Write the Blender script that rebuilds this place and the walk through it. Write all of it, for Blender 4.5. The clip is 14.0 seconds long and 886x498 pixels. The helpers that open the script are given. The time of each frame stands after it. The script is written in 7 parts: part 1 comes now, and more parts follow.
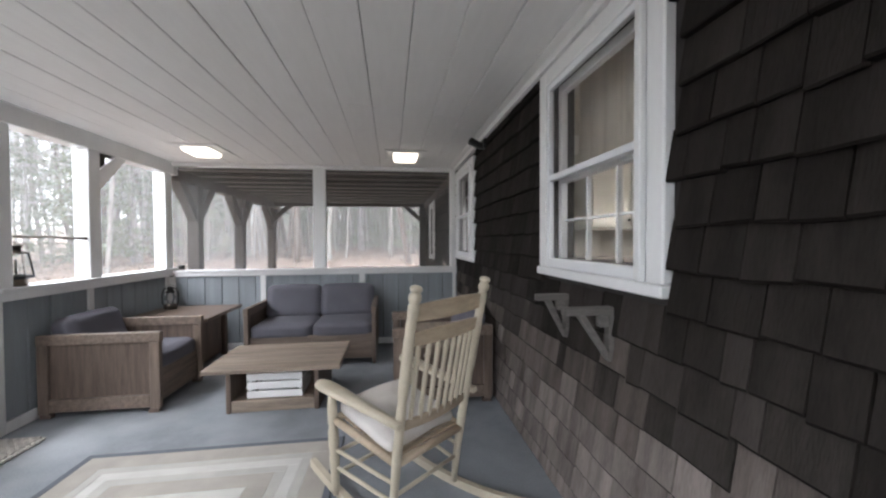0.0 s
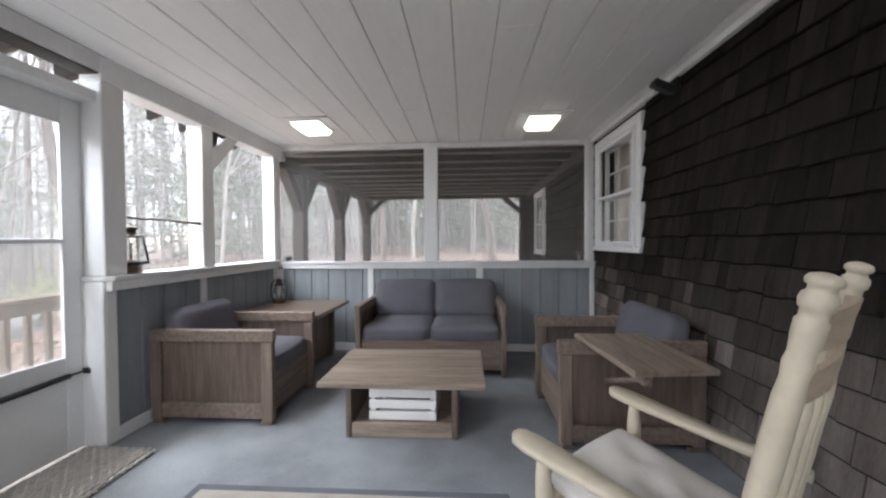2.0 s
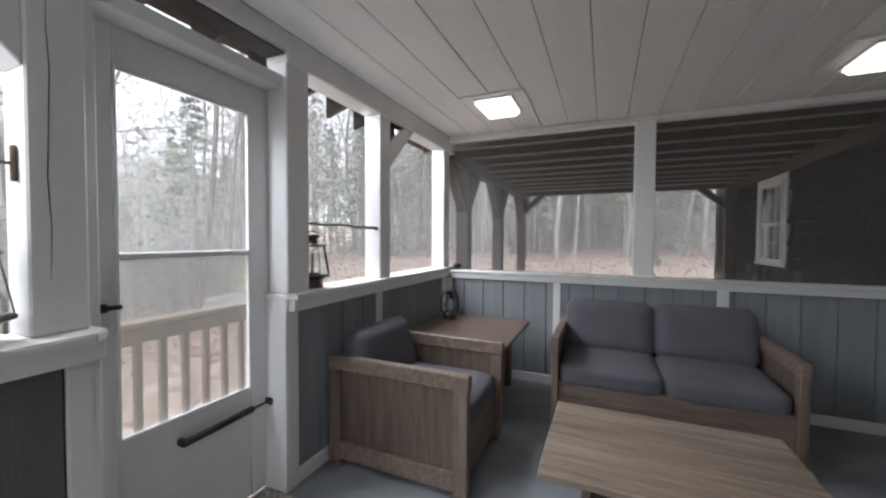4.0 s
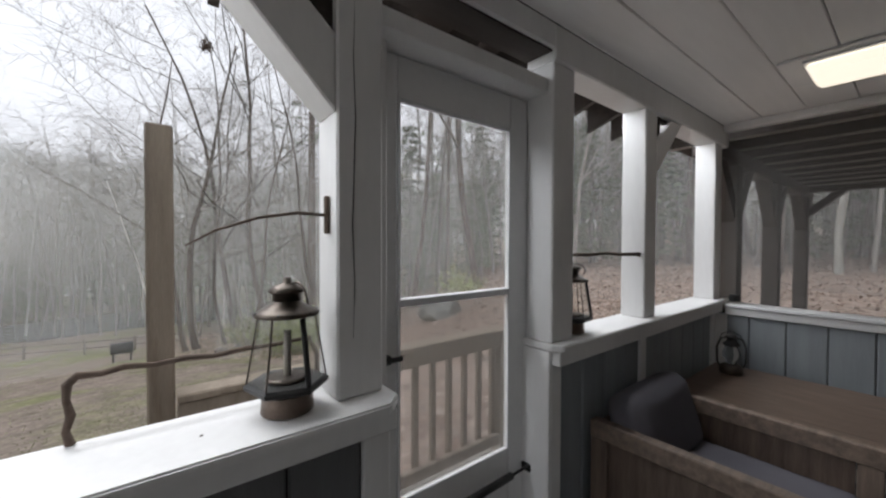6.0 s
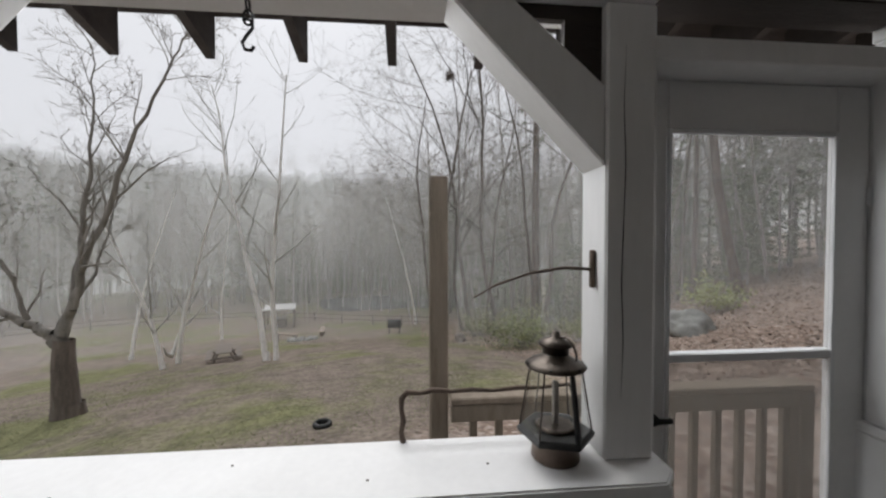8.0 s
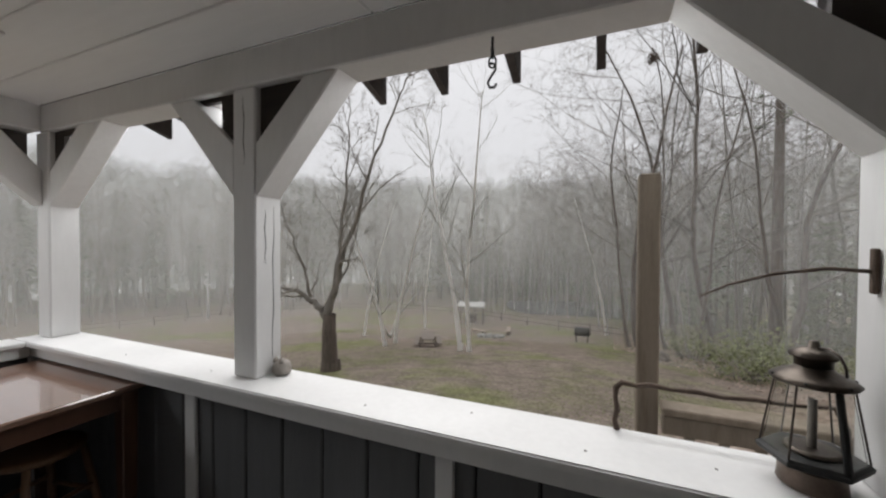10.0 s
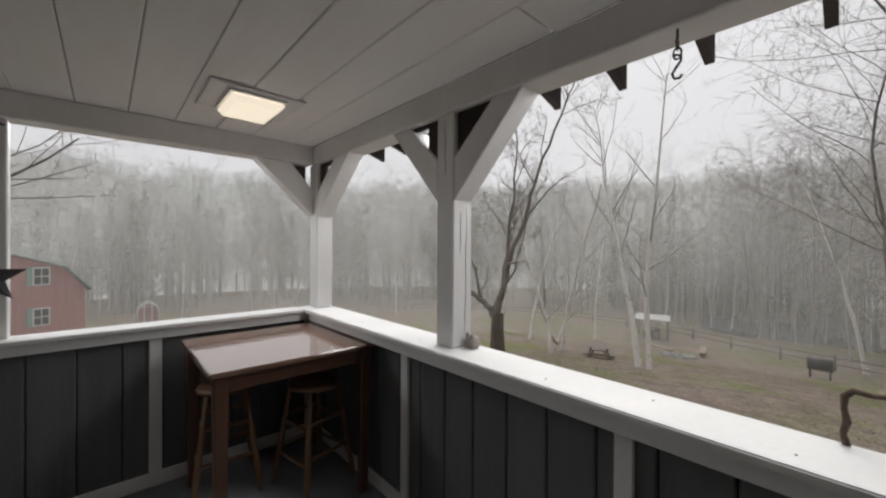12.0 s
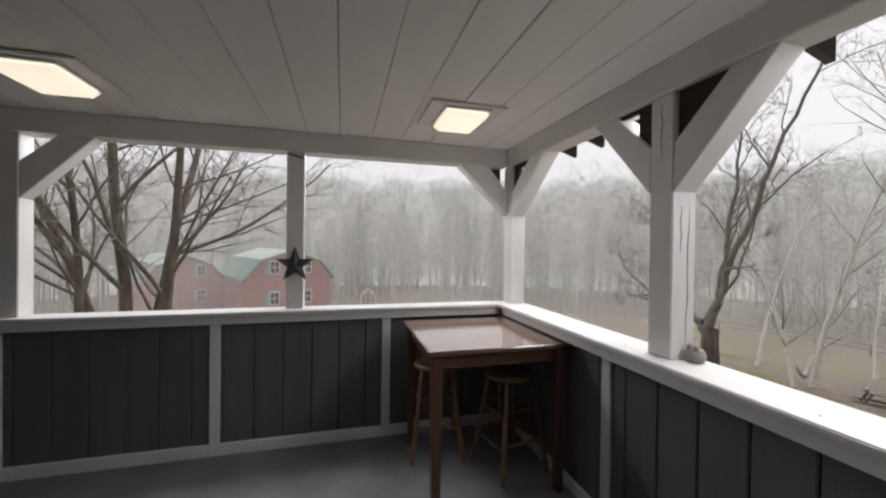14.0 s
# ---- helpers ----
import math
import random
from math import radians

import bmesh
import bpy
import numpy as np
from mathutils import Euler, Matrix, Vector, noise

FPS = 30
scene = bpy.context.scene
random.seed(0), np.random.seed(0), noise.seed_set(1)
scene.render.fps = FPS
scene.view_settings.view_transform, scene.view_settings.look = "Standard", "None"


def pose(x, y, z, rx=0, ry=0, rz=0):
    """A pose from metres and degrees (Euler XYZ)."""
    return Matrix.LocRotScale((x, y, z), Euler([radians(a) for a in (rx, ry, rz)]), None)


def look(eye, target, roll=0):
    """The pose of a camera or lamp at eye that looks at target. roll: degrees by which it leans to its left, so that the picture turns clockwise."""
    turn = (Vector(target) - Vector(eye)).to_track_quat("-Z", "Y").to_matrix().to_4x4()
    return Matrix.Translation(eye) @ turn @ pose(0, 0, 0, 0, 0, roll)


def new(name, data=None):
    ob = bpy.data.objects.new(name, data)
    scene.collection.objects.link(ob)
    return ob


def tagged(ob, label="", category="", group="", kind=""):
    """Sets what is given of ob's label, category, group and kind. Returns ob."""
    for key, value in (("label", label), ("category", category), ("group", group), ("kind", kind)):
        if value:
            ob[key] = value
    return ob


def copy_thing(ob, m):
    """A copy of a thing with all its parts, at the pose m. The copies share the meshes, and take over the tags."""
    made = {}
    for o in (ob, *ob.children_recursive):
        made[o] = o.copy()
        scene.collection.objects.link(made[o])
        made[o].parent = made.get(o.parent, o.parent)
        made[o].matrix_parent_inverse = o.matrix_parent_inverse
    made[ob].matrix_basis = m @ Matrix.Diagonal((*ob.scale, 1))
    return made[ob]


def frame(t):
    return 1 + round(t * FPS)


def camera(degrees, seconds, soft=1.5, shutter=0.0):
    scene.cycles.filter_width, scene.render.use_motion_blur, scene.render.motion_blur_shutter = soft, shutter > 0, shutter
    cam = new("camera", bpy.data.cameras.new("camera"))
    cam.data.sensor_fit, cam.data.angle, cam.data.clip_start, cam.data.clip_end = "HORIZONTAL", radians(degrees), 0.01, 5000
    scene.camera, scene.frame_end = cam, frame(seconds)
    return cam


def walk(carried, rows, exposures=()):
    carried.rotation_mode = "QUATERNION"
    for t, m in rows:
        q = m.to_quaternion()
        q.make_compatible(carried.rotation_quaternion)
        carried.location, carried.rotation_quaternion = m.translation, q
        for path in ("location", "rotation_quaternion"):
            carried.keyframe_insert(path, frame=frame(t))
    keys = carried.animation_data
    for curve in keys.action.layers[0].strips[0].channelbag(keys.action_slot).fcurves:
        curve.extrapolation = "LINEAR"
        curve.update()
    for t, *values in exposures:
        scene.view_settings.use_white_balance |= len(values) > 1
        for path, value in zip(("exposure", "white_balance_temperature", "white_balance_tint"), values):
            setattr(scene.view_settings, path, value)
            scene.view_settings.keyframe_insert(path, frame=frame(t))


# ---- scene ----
cam = camera(99.9, 14.0, soft=2.3)
PATH = [
    (0, (0.126, 0.188, 1.352), (0.403, 2.168, 1.311), -0.3),
    (0.5, (0.038, 0.404, 1.322), (0.251, 2.392, 1.278), -0.4),
    (1, (-0.079, 0.608, 1.267), (0.023, 2.605, 1.227), -0.4),
    (1.5, (-0.239, 0.806, 1.257), (-0.236, 2.806, 1.213), -0.3),
    (2, (-0.409, 1.013, 1.232), (-0.529, 3.009, 1.192), -0.4),
    (2.2, (-0.463, 1.105, 1.229), (-0.649, 3.096, 1.193), -0.4),
    (4.3, (-1.217, 1.761, 1.334), (-2.129, 3.54, 1.284), 0.1),
    (4.5, (-1.294, 1.79, 1.336), (-2.287, 3.526, 1.295), -0.1),
    (5, (-1.454, 1.823, 1.365), (-2.639, 3.434, 1.324), 0.0),
    (5.5, (-1.568, 1.832, 1.401), (-2.948, 3.279, 1.369), -0.1),
    (6, (-1.644, 1.816, 1.458), (-3.216, 3.052, 1.422), 0.2),
    (6.5, (-1.675, 1.786, 1.512), (-3.418, 2.767, 1.477), 0.2),
    (7, (-1.69, 1.765, 1.536), (-3.557, 2.483, 1.516), 0.1),
    (7.5, (-1.686, 1.732, 1.562), (-3.632, 2.192, 1.544), 0.3),
    (8, (-1.671, 1.703, 1.61), (-3.662, 1.88, 1.56), -0.1),
    (8.5, (-1.644, 1.668, 1.615), (-3.642, 1.592, 1.572), 0.2),
    (9, (-1.611, 1.643, 1.613), (-3.585, 1.324, 1.577), 0.4),
    (9.2, (-1.596, 1.629, 1.614), (-3.552, 1.213, 1.574), 0.4),
    (11.3, (-1.341, 1.645, 1.529), (-2.9, 0.393, 1.53), 0.3),
    (11.5, (-1.329, 1.658, 1.528), (-2.837, 0.343, 1.527), 0.3),
    (12, (-1.306, 1.692, 1.54), (-2.648, 0.21, 1.529), 0.3),
    (12.5, (-1.28, 1.695, 1.53), (-2.43, 0.059, 1.527), 0.4),
    (13, (-1.265, 1.685, 1.528), (-2.203, -0.082, 1.517), 0.5),
    (13.5, (-1.23, 1.676, 1.52), (-1.96, -0.186, 1.51), 0.7),
    (14, (-1.195, 1.664, 1.523), (-1.719, -0.266, 1.505), 0.7),
]
walk(cam, [(t, look(eye, target, roll)) for t, eye, target, roll in PATH],
     exposures=[(0.0, 2.46, 6000, 10), (2.2, 2.44, 6000, 10), (4.5, 1.62, 6050, 10), (5.0, 1.45, 6050, 10), (6.0, 0.70, 6250, 10), (7.0, 0.40, 6350, 10), (9.0, 0.26, 6450, 10), (11.5, 0.28, 6600, 10), (12.5, 0.32, 6600, 11), (14.0, 0.54, 6600, 12)])

# world: bright overcast sky, one very soft sun
sky = bpy.data.worlds.new("overcast_sky")
scene.world = sky
sky.use_nodes = True
wn, wl = sky.node_tree.nodes, sky.node_tree.links
sky_tex = wn.new("ShaderNodeTexSky")
sky_tex.sky_type, sky_tex.sun_disc = 'NISHITA', False
sky_tex.sun_elevation, sky_tex.sun_rotation = radians(48), radians(250)
sky_tex.air_density, sky_tex.dust_density, sky_tex.ozone_density = 1.0, 6.0, 0.6
grey = wn.new("ShaderNodeHueSaturation")
grey.inputs["Saturation"].default_value = 0.12
wl.new(sky_tex.outputs[0], grey.inputs["Color"])
cloud = wn.new("ShaderNodeMix")
cloud.data_type = 'RGBA'
cloud.inputs["Factor"].default_value, cloud.inputs["B"].default_value = 0.92, (7.5, 7.55, 7.85, 1)
wl.new(grey.outputs[0], cloud.inputs["A"])
wl.new(cloud.outputs["Result"], wn["Background"].inputs[0])
wn["Background"].inputs[1].default_value = 0.081
sun = new("sun", bpy.data.lights.new("sun", 'SUN'))
sun.data.energy, sun.data.angle, sun.data.color = 0.75, radians(25), (1.0, 0.97, 0.93)
sun.matrix_world = look((-30, -11, 36), (0, 0, 0))
# added fill lamps tucked under the eaves to boost the sky's light indoors
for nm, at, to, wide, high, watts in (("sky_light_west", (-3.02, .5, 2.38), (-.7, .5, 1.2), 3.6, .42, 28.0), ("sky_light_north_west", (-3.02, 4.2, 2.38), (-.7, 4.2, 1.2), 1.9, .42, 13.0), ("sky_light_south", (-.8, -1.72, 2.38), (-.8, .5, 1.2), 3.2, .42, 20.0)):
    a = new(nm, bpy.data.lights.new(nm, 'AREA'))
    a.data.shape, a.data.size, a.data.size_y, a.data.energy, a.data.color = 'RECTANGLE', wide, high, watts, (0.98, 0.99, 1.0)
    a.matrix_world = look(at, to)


# ---- materials ----
def mat(name, col, rough=0.7, metal=0.0, var=0.12, scale=8.0, fine=120.0, bump=0.15, stretch=(1, 1, 1), dark=None, spot=0.0, rand=0.0, emit=None, coat=0.0, spec=0.5):
    """Painted or natural surface: two scales of colour change, optional stains, per-object change, fine relief."""
    m = bpy.data.materials.new(name)
    m.use_nodes = True
    n, l = m.node_tree.nodes, m.node_tree.links
    b = n["Principled BSDF"]
    b.inputs["Roughness"].default_value, b.inputs["Metallic"].default_value = rough, metal
    b.inputs["Specular IOR Level"].default_value = spec
    tc = n.new("ShaderNodeTexCoord")
    mp = n.new("ShaderNodeMapping")
    mp.inputs["Scale"].default_value = stretch
    l.new(tc.outputs["Object"], mp.inputs[0])
    oi = n.new("ShaderNodeObjectInfo")
    off = n.new("ShaderNodeVectorMath"); off.operation = 'MULTIPLY_ADD'
    off.inputs[1].default_value, = ((1, 1, 1),)
    sh = n.new("ShaderNodeVectorMath"); sh.operation = 'SCALE'
    sh.inputs[0].default_value = (13.1, 7.7, 21.3)
    l.new(oi.outputs["Random"], sh.inputs["Scale"])
    l.new(mp.outputs[0], off.inputs[0]); l.new(sh.outputs[0], off.inputs[2])
    big = n.new("ShaderNodeTexNoise"); big.inputs["Scale"].default_value = scale; big.inputs["Detail"].default_value = 5
    small = n.new("ShaderNodeTexNoise"); small.inputs["Scale"].default_value = fine; small.inputs["Detail"].default_value = 3
    l.new(off.outputs[0], big.inputs["Vector"]); l.new(off.outputs[0], small.inputs["Vector"])
    add = n.new("ShaderNodeMath"); add.operation = 'MULTIPLY_ADD'
    l.new(small.outputs[0], add.inputs[0]); add.inputs[1].default_value = 0.45
    l.new(big.outputs[0], add.inputs[2])
    ramp = n.new("ShaderNodeMapRange")
    ramp.inputs["From Min"].default_value, ramp.inputs["From Max"].default_value = 0.42, 1.02
    ramp.inputs["To Min"].default_value, ramp.inputs["To Max"].default_value = 1 - var, 1 + var
    l.new(add.outputs[0], ramp.inputs["Value"])
    val = ramp.outputs[0]
    if rand:
        rr = n.new("ShaderNodeMapRange")
        rr.inputs["To Min"].default_value, rr.inputs["To Max"].default_value = 1 - rand, 1 + rand
        l.new(oi.outputs["Random"], rr.inputs["Value"])
        mul = n.new("ShaderNodeMath"); mul.operation = 'MULTIPLY'
        l.new(val, mul.inputs[0]); l.new(rr.outputs[0], mul.inputs[1]); val = mul.outputs[0]
    mixc = n.new("ShaderNodeVectorMath"); mixc.operation = 'SCALE'
    mixc.inputs[0].default_value = col
    l.new(val, mixc.inputs["Scale"])
    out = mixc.outputs[0]
    if dark is not None:
        st = n.new("ShaderNodeTexNoise"); st.inputs["Scale"].default_value = scale * 0.45; st.inputs["Detail"].default_value = 8
        st.inputs["Roughness"].default_value = 0.65
        l.new(off.outputs[0], st.inputs["Vector"])
        sr = n.new("ShaderNodeMapRange")
        sr.inputs["From Min"].default_value, sr.inputs["From Max"].default_value = 0.62 - spot, 0.78 - spot
        l.new(st.outputs[0], sr.inputs["Value"])
        mx = n.new("ShaderNodeMix"); mx.data_type = 'RGBA'
        l.new(sr.outputs[0], mx.inputs["Factor"]); l.new(out, mx.inputs["A"]); mx.inputs["B"].default_value = (*dark, 1)
        out = mx.outputs["Result"]
    l.new(out, b.inputs["Base Color"])
    if bump:
        bp = n.new("ShaderNodeBump"); bp.inputs["Strength"].default_value = bump; bp.inputs["Distance"].default_value = 0.01
        l.new(add.outputs[0], bp.inputs["Height"]); l.new(bp.outputs[0], b.inputs["Normal"])
    if coat:
        b.inputs["Coat Weight"].default_value = coat
    if emit:
        b.inputs["Emission Color"].default_value, b.inputs["Emission Strength"].default_value = (*emit[0], 1), emit[1]
    return m


def glass_mat(name, tint=(1, 1, 1), rough=0.0):
    m = bpy.data.materials.new(name); m.use_nodes = True
    b = m.node_tree.nodes["Principled BSDF"]
    b.inputs["Base Color"].default_value = (*tint, 1)
    b.inputs["Transmission Weight"].default_value, b.inputs["Roughness"].default_value, b.inputs["IOR"].default_value = 1.0, rough, 1.3
    return m


def screen_mat(name, col, amount):
    """Fine woven mesh: mostly open, part thread."""
    m = bpy.data.materials.new(name); m.use_nodes = True
    n, l = m.node_tree.nodes, m.node_tree.links
    tr, mx = n.new("ShaderNodeBsdfTransparent"), n.new("ShaderNodeMixShader")
    b = n["Principled BSDF"]
    b.inputs["Base Color"].default_value, b.inputs["Roughness"].default_value = (*col, 1), 0.9
    mx.inputs[0].default_value = amount
    l.new(tr.outputs[0], mx.inputs[1]); l.new(b.outputs[0], mx.inputs[2])
    l.new(mx.outputs[0], n["Material Output"].inputs[0])
    return m


def mist_mat(name, amount, z_top, z_fade):
    """Thin drifting mist: white droplets lit by the sky, thinning out upwards."""
    m = bpy.data.materials.new(name); m.use_nodes = True
    n, l = m.node_tree.nodes, m.node_tree.links
    b = n["Principled BSDF"]
    b.inputs["Base Color"].default_value, b.inputs["Roughness"].default_value, b.inputs["Specular IOR Level"].default_value = (0.75, 0.755, 0.75, 1), 1.0, 0.0
    tr, mx, tl, ad = n.new("ShaderNodeBsdfTransparent"), n.new("ShaderNodeMixShader"), n.new("ShaderNodeBsdfTranslucent"), n.new("ShaderNodeAddShader")
    tl.inputs[0].default_value = (0.75, 0.755, 0.75, 1)
    l.new(b.outputs[0], ad.inputs[0]); l.new(tl.outputs[0], ad.inputs[1])
    tc, sp, nz, mr, mu = n.new("ShaderNodeTexCoord"), n.new("ShaderNodeSeparateXYZ"), n.new("ShaderNodeTexNoise"), n.new("ShaderNodeMapRange"), n.new("ShaderNodeMath")
    nz.inputs["Scale"].default_value, nz.inputs["Detail"].default_value = 0.09, 3
    l.new(tc.outputs["Object"], nz.inputs["Vector"]); l.new(tc.outputs["Object"], sp.inputs[0])
    mr.interpolation_type = 'SMOOTHSTEP'
    mr.inputs["From Min"].default_value, mr.inputs["From Max"].default_value = z_top, z_top - z_fade
    mr.inputs["To Min"].default_value, mr.inputs["To Max"].default_value = 0.0, amount * 2
    l.new(sp.outputs[2], mr.inputs["Value"])
    mu.operation = 'MULTIPLY'
    l.new(mr.outputs[0], mu.inputs[0]); l.new(nz.outputs[0], mu.inputs[1])
    l.new(mu.outputs[0], mx.inputs[0])
    l.new(tr.outputs[0], mx.inputs[1]); l.new(ad.outputs[0], mx.inputs[2])
    l.new(mx.outputs[0], n["Material Output"].inputs[0])
    return m


M_WHITE = mat("white_paint", (0.77, 0.765, 0.76), 0.5, var=0.07, scale=3, fine=40, bump=0.12, stretch=(1, 1, 0.25), dark=(0.55, 0.53, 0.5), spot=-0.06, rand=0.03)
M_CEIL = mat("ceiling_paint", (0.85, 0.84, 0.825), 0.6, var=0.06, scale=1.6, fine=30, bump=0.1, stretch=(1, 0.12, 1), dark=(0.6, 0.56, 0.52), spot=-0.05)
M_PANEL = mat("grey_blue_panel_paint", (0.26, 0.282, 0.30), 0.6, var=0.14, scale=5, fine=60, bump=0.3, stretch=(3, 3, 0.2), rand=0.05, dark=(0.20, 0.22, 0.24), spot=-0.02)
# same boards' paint darkened: the shade at the south end is in the colour
M_PANEL_SHADE = mat("dark_grey_panel_paint", (0.128, 0.13, 0.134), 0.55, var=0.14, scale=5, fine=60, bump=0.3, stretch=(3, 3, 0.2), rand=0.06, dark=(0.08, 0.085, 0.09), spot=-0.02)
M_FLOOR = mat("grey_blue_floor_carpet", (0.24, 0.25, 0.266), 0.95, var=0.3, scale=2.6, fine=110, bump=0.5, dark=(0.17, 0.178, 0.195), spot=0.03, spec=0.1)
# the paler tones also carry the light that falls on the low wall
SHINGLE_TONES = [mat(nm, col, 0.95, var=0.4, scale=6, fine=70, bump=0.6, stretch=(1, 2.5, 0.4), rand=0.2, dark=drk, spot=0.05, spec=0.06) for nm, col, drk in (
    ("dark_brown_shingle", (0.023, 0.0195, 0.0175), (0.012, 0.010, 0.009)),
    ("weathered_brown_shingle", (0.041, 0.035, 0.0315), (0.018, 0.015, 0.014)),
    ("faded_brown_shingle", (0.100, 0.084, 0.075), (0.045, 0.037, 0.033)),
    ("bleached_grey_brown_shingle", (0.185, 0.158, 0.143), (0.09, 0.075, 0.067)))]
# dark butt face and edge: end grain, plus the course shadow line painted in
M_BUTTSHADE = mat("dark_damp_shingle_end", (0.012, 0.010, 0.009), 0.95, var=0.3, spec=0.05)
M_SHEATH = mat("dark_wall_backing", (0.03, 0.026, 0.024), 0.9, var=0.2)
M_OAK = mat("worn_oak", (0.195, 0.147, 0.115), 0.5, var=0.45, scale=5, fine=34, bump=0.2, stretch=(0.6, 7, 7), dark=(0.135, 0.097, 0.074), spot=0.04, rand=0.14)
M_OAKU = mat("worn_oak_frame", (0.18, 0.135, 0.106), 0.5, var=0.4, scale=5, fine=34, bump=0.2, stretch=(7, 7, 0.6), dark=(0.14, 0.10, 0.075), spot=0.03, rand=0.14)
M_OAKV = mat("worn_oak_upright_grain", (0.13, 0.094, 0.074), 0.5, var=0.45, scale=5, fine=34, bump=0.2, stretch=(7, 7, 0.6), dark=(0.09, 0.062, 0.047), spot=0.05, rand=0.14)
M_OAKD = mat("dark_varnished_oak_top", (0.135, 0.094, 0.07), 0.32, var=0.45, scale=5, fine=34, bump=0.15, stretch=(0.6, 7, 7), dark=(0.085, 0.058, 0.042), spot=0.04, rand=0.1)
M_OAKT = mat("sun_bleached_oak_top", (0.27, 0.212, 0.165), 0.5, var=0.5, scale=4, fine=34, bump=0.2, stretch=(0.6, 7, 7), dark=(0.22, 0.165, 0.12), spot=0.03, rand=0.16)
M_FABRIC = mat("grey_violet_cushion_fabric", (0.135, 0.131, 0.15), 0.95, var=0.10, scale=5, fine=260, bump=0.4, spec=0.15)
M_CREAM = mat("cream_enamel", (0.50, 0.44, 0.335), 0.45, var=0.12, scale=9, fine=60, bump=0.1, dark=(0.42, 0.34, 0.22), spot=-0.05)
M_CREAMW = mat("worn_tan_slat", (0.40, 0.32, 0.23), 0.5, var=0.22, scale=9, fine=70, bump=0.15, stretch=(1, 4, 4), dark=(0.28, 0.21, 0.14), spot=0.0)
M_CUSH = mat("off_white_seat_cushion", (0.58, 0.545, 0.51), 0.95, var=0.08, scale=9, fine=200, bump=0.3, spec=0.1)
M_RUG_D = mat("rug_grey_border", (0.13, 0.135, 0.155), 0.95, var=0.15, scale=6, fine=220, bump=0.4, spec=0.1)
M_RUG_B = mat("rug_beige", (0.37, 0.34, 0.30), 0.95, var=0.13, scale=6, fine=220, bump=0.4, spec=0.1)
M_RUG_L = mat("rug_pale_grey", (0.50, 0.49, 0.46), 0.95, var=0.12, scale=6, fine=220, bump=0.4, spec=0.1)
M_RUG_G = mat("rug_mid_grey", (0.42, 0.40, 0.37), 0.95, var=0.13, scale=6, fine=220, bump=0.4, spec=0.1)
M_MAT = mat("woven_straw_rope", (0.47, 0.44, 0.40), 0.9, var=0.25, scale=20, fine=150, bump=0.5)
M_CRATE = mat("white_crate_paint", (0.80, 0.79, 0.77), 0.6, var=0.08, scale=6, fine=60, stretch=(0.5, 4, 4))
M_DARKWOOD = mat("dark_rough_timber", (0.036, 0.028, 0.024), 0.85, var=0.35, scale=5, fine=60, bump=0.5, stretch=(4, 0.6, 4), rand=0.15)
M_CARPORT = mat("brown_stained_timber", (0.07, 0.058, 0.05), 0.8, var=0.25, scale=5, fine=60, bump=0.4, stretch=(0.6, 4, 4), rand=0.12)
# pale underside strip: light the joists catch from below, put into colour
M_JOISTLIT = mat("pale_joist_edge", (0.30, 0.265, 0.235), 0.8, var=0.25, scale=5, fine=60, bump=0.4, stretch=(0.6, 4, 4), rand=0.12)
M_DECK = mat("weathered_pine", (0.31, 0.255, 0.20), 0.8, var=0.25, scale=5, fine=60, bump=0.4, stretch=(4, 4, 0.5), dark=(0.17, 0.125, 0.085), spot=0.02, rand=0.1)
M_DECKF = mat("grey_deck_boards", (0.30, 0.27, 0.235), 0.8, var=0.2, scale=5, fine=60, bump=0.4, stretch=(4, 0.5, 4), rand=0.1)
M_BLACK = mat("black_metal", (0.02, 0.02, 0.02), 0.45, metal=0.3, var=0.2, scale=20, bump=0.1)
M_BRONZE = mat("aged_bronze", (0.10, 0.083, 0.07), 0.4, metal=0.85, var=0.35, scale=18, fine=140, bump=0.12, dark=(0.05, 0.04, 0.035), spot=0.05)
M_COPPER = mat("dull_copper_base", (0.16, 0.12, 0.095), 0.45, metal=0.6, var=0.3, scale=18, fine=140, bump=0.12)
M_GLASS = glass_mat("clear_glass")
M_LGLASS = glass_mat("lantern_glass", (0.97, 0.98, 0.97))
M_HAZE = screen_mat("dusty_lower_pane", (0.78, 0.765, 0.74), 0.28)
M_SCREEN = screen_mat("insect_screen", (0.38, 0.37, 0.36), 0.11)
M_BARTOP = mat("varnished_brown_tabletop", (0.20, 0.115, 0.08), 0.22, var=0.2, scale=4, fine=60, bump=0.05, stretch=(0.5, 4, 4), dark=(0.13, 0.075, 0.05), spot=0.03, coat=1.0, spec=0.9)
M_BARLEG = mat("reddish_brown_wood", (0.115, 0.056, 0.034), 0.35, var=0.2, scale=5, fine=60, bump=0.08, stretch=(4, 4, 0.5))
M_STOOL = mat("honey_brown_wood", (0.20, 0.115, 0.062), 0.4, var=0.2, scale=6, fine=60, bump=0.08, stretch=(4, 4, 0.6))
M_STAR = mat("star_black_enamel", (0.025, 0.024, 0.024), 0.4, var=0.2, scale=10, bump=0.1)
M_TWIG = mat("bark_twig", (0.12, 0.085, 0.065), 0.9, var=0.35, scale=30, fine=200, bump=0.6)
M_GREYW = mat("weathered_grey_wood", (0.135, 0.122, 0.112), 0.85, var=0.3, scale=10, fine=80, bump=0.3, stretch=(0.6, 5, 5))
M_CLAY = mat("grey_stoneware", (0.34, 0.31, 0.28), 0.7, var=0.2, scale=30, fine=120, bump=0.3)
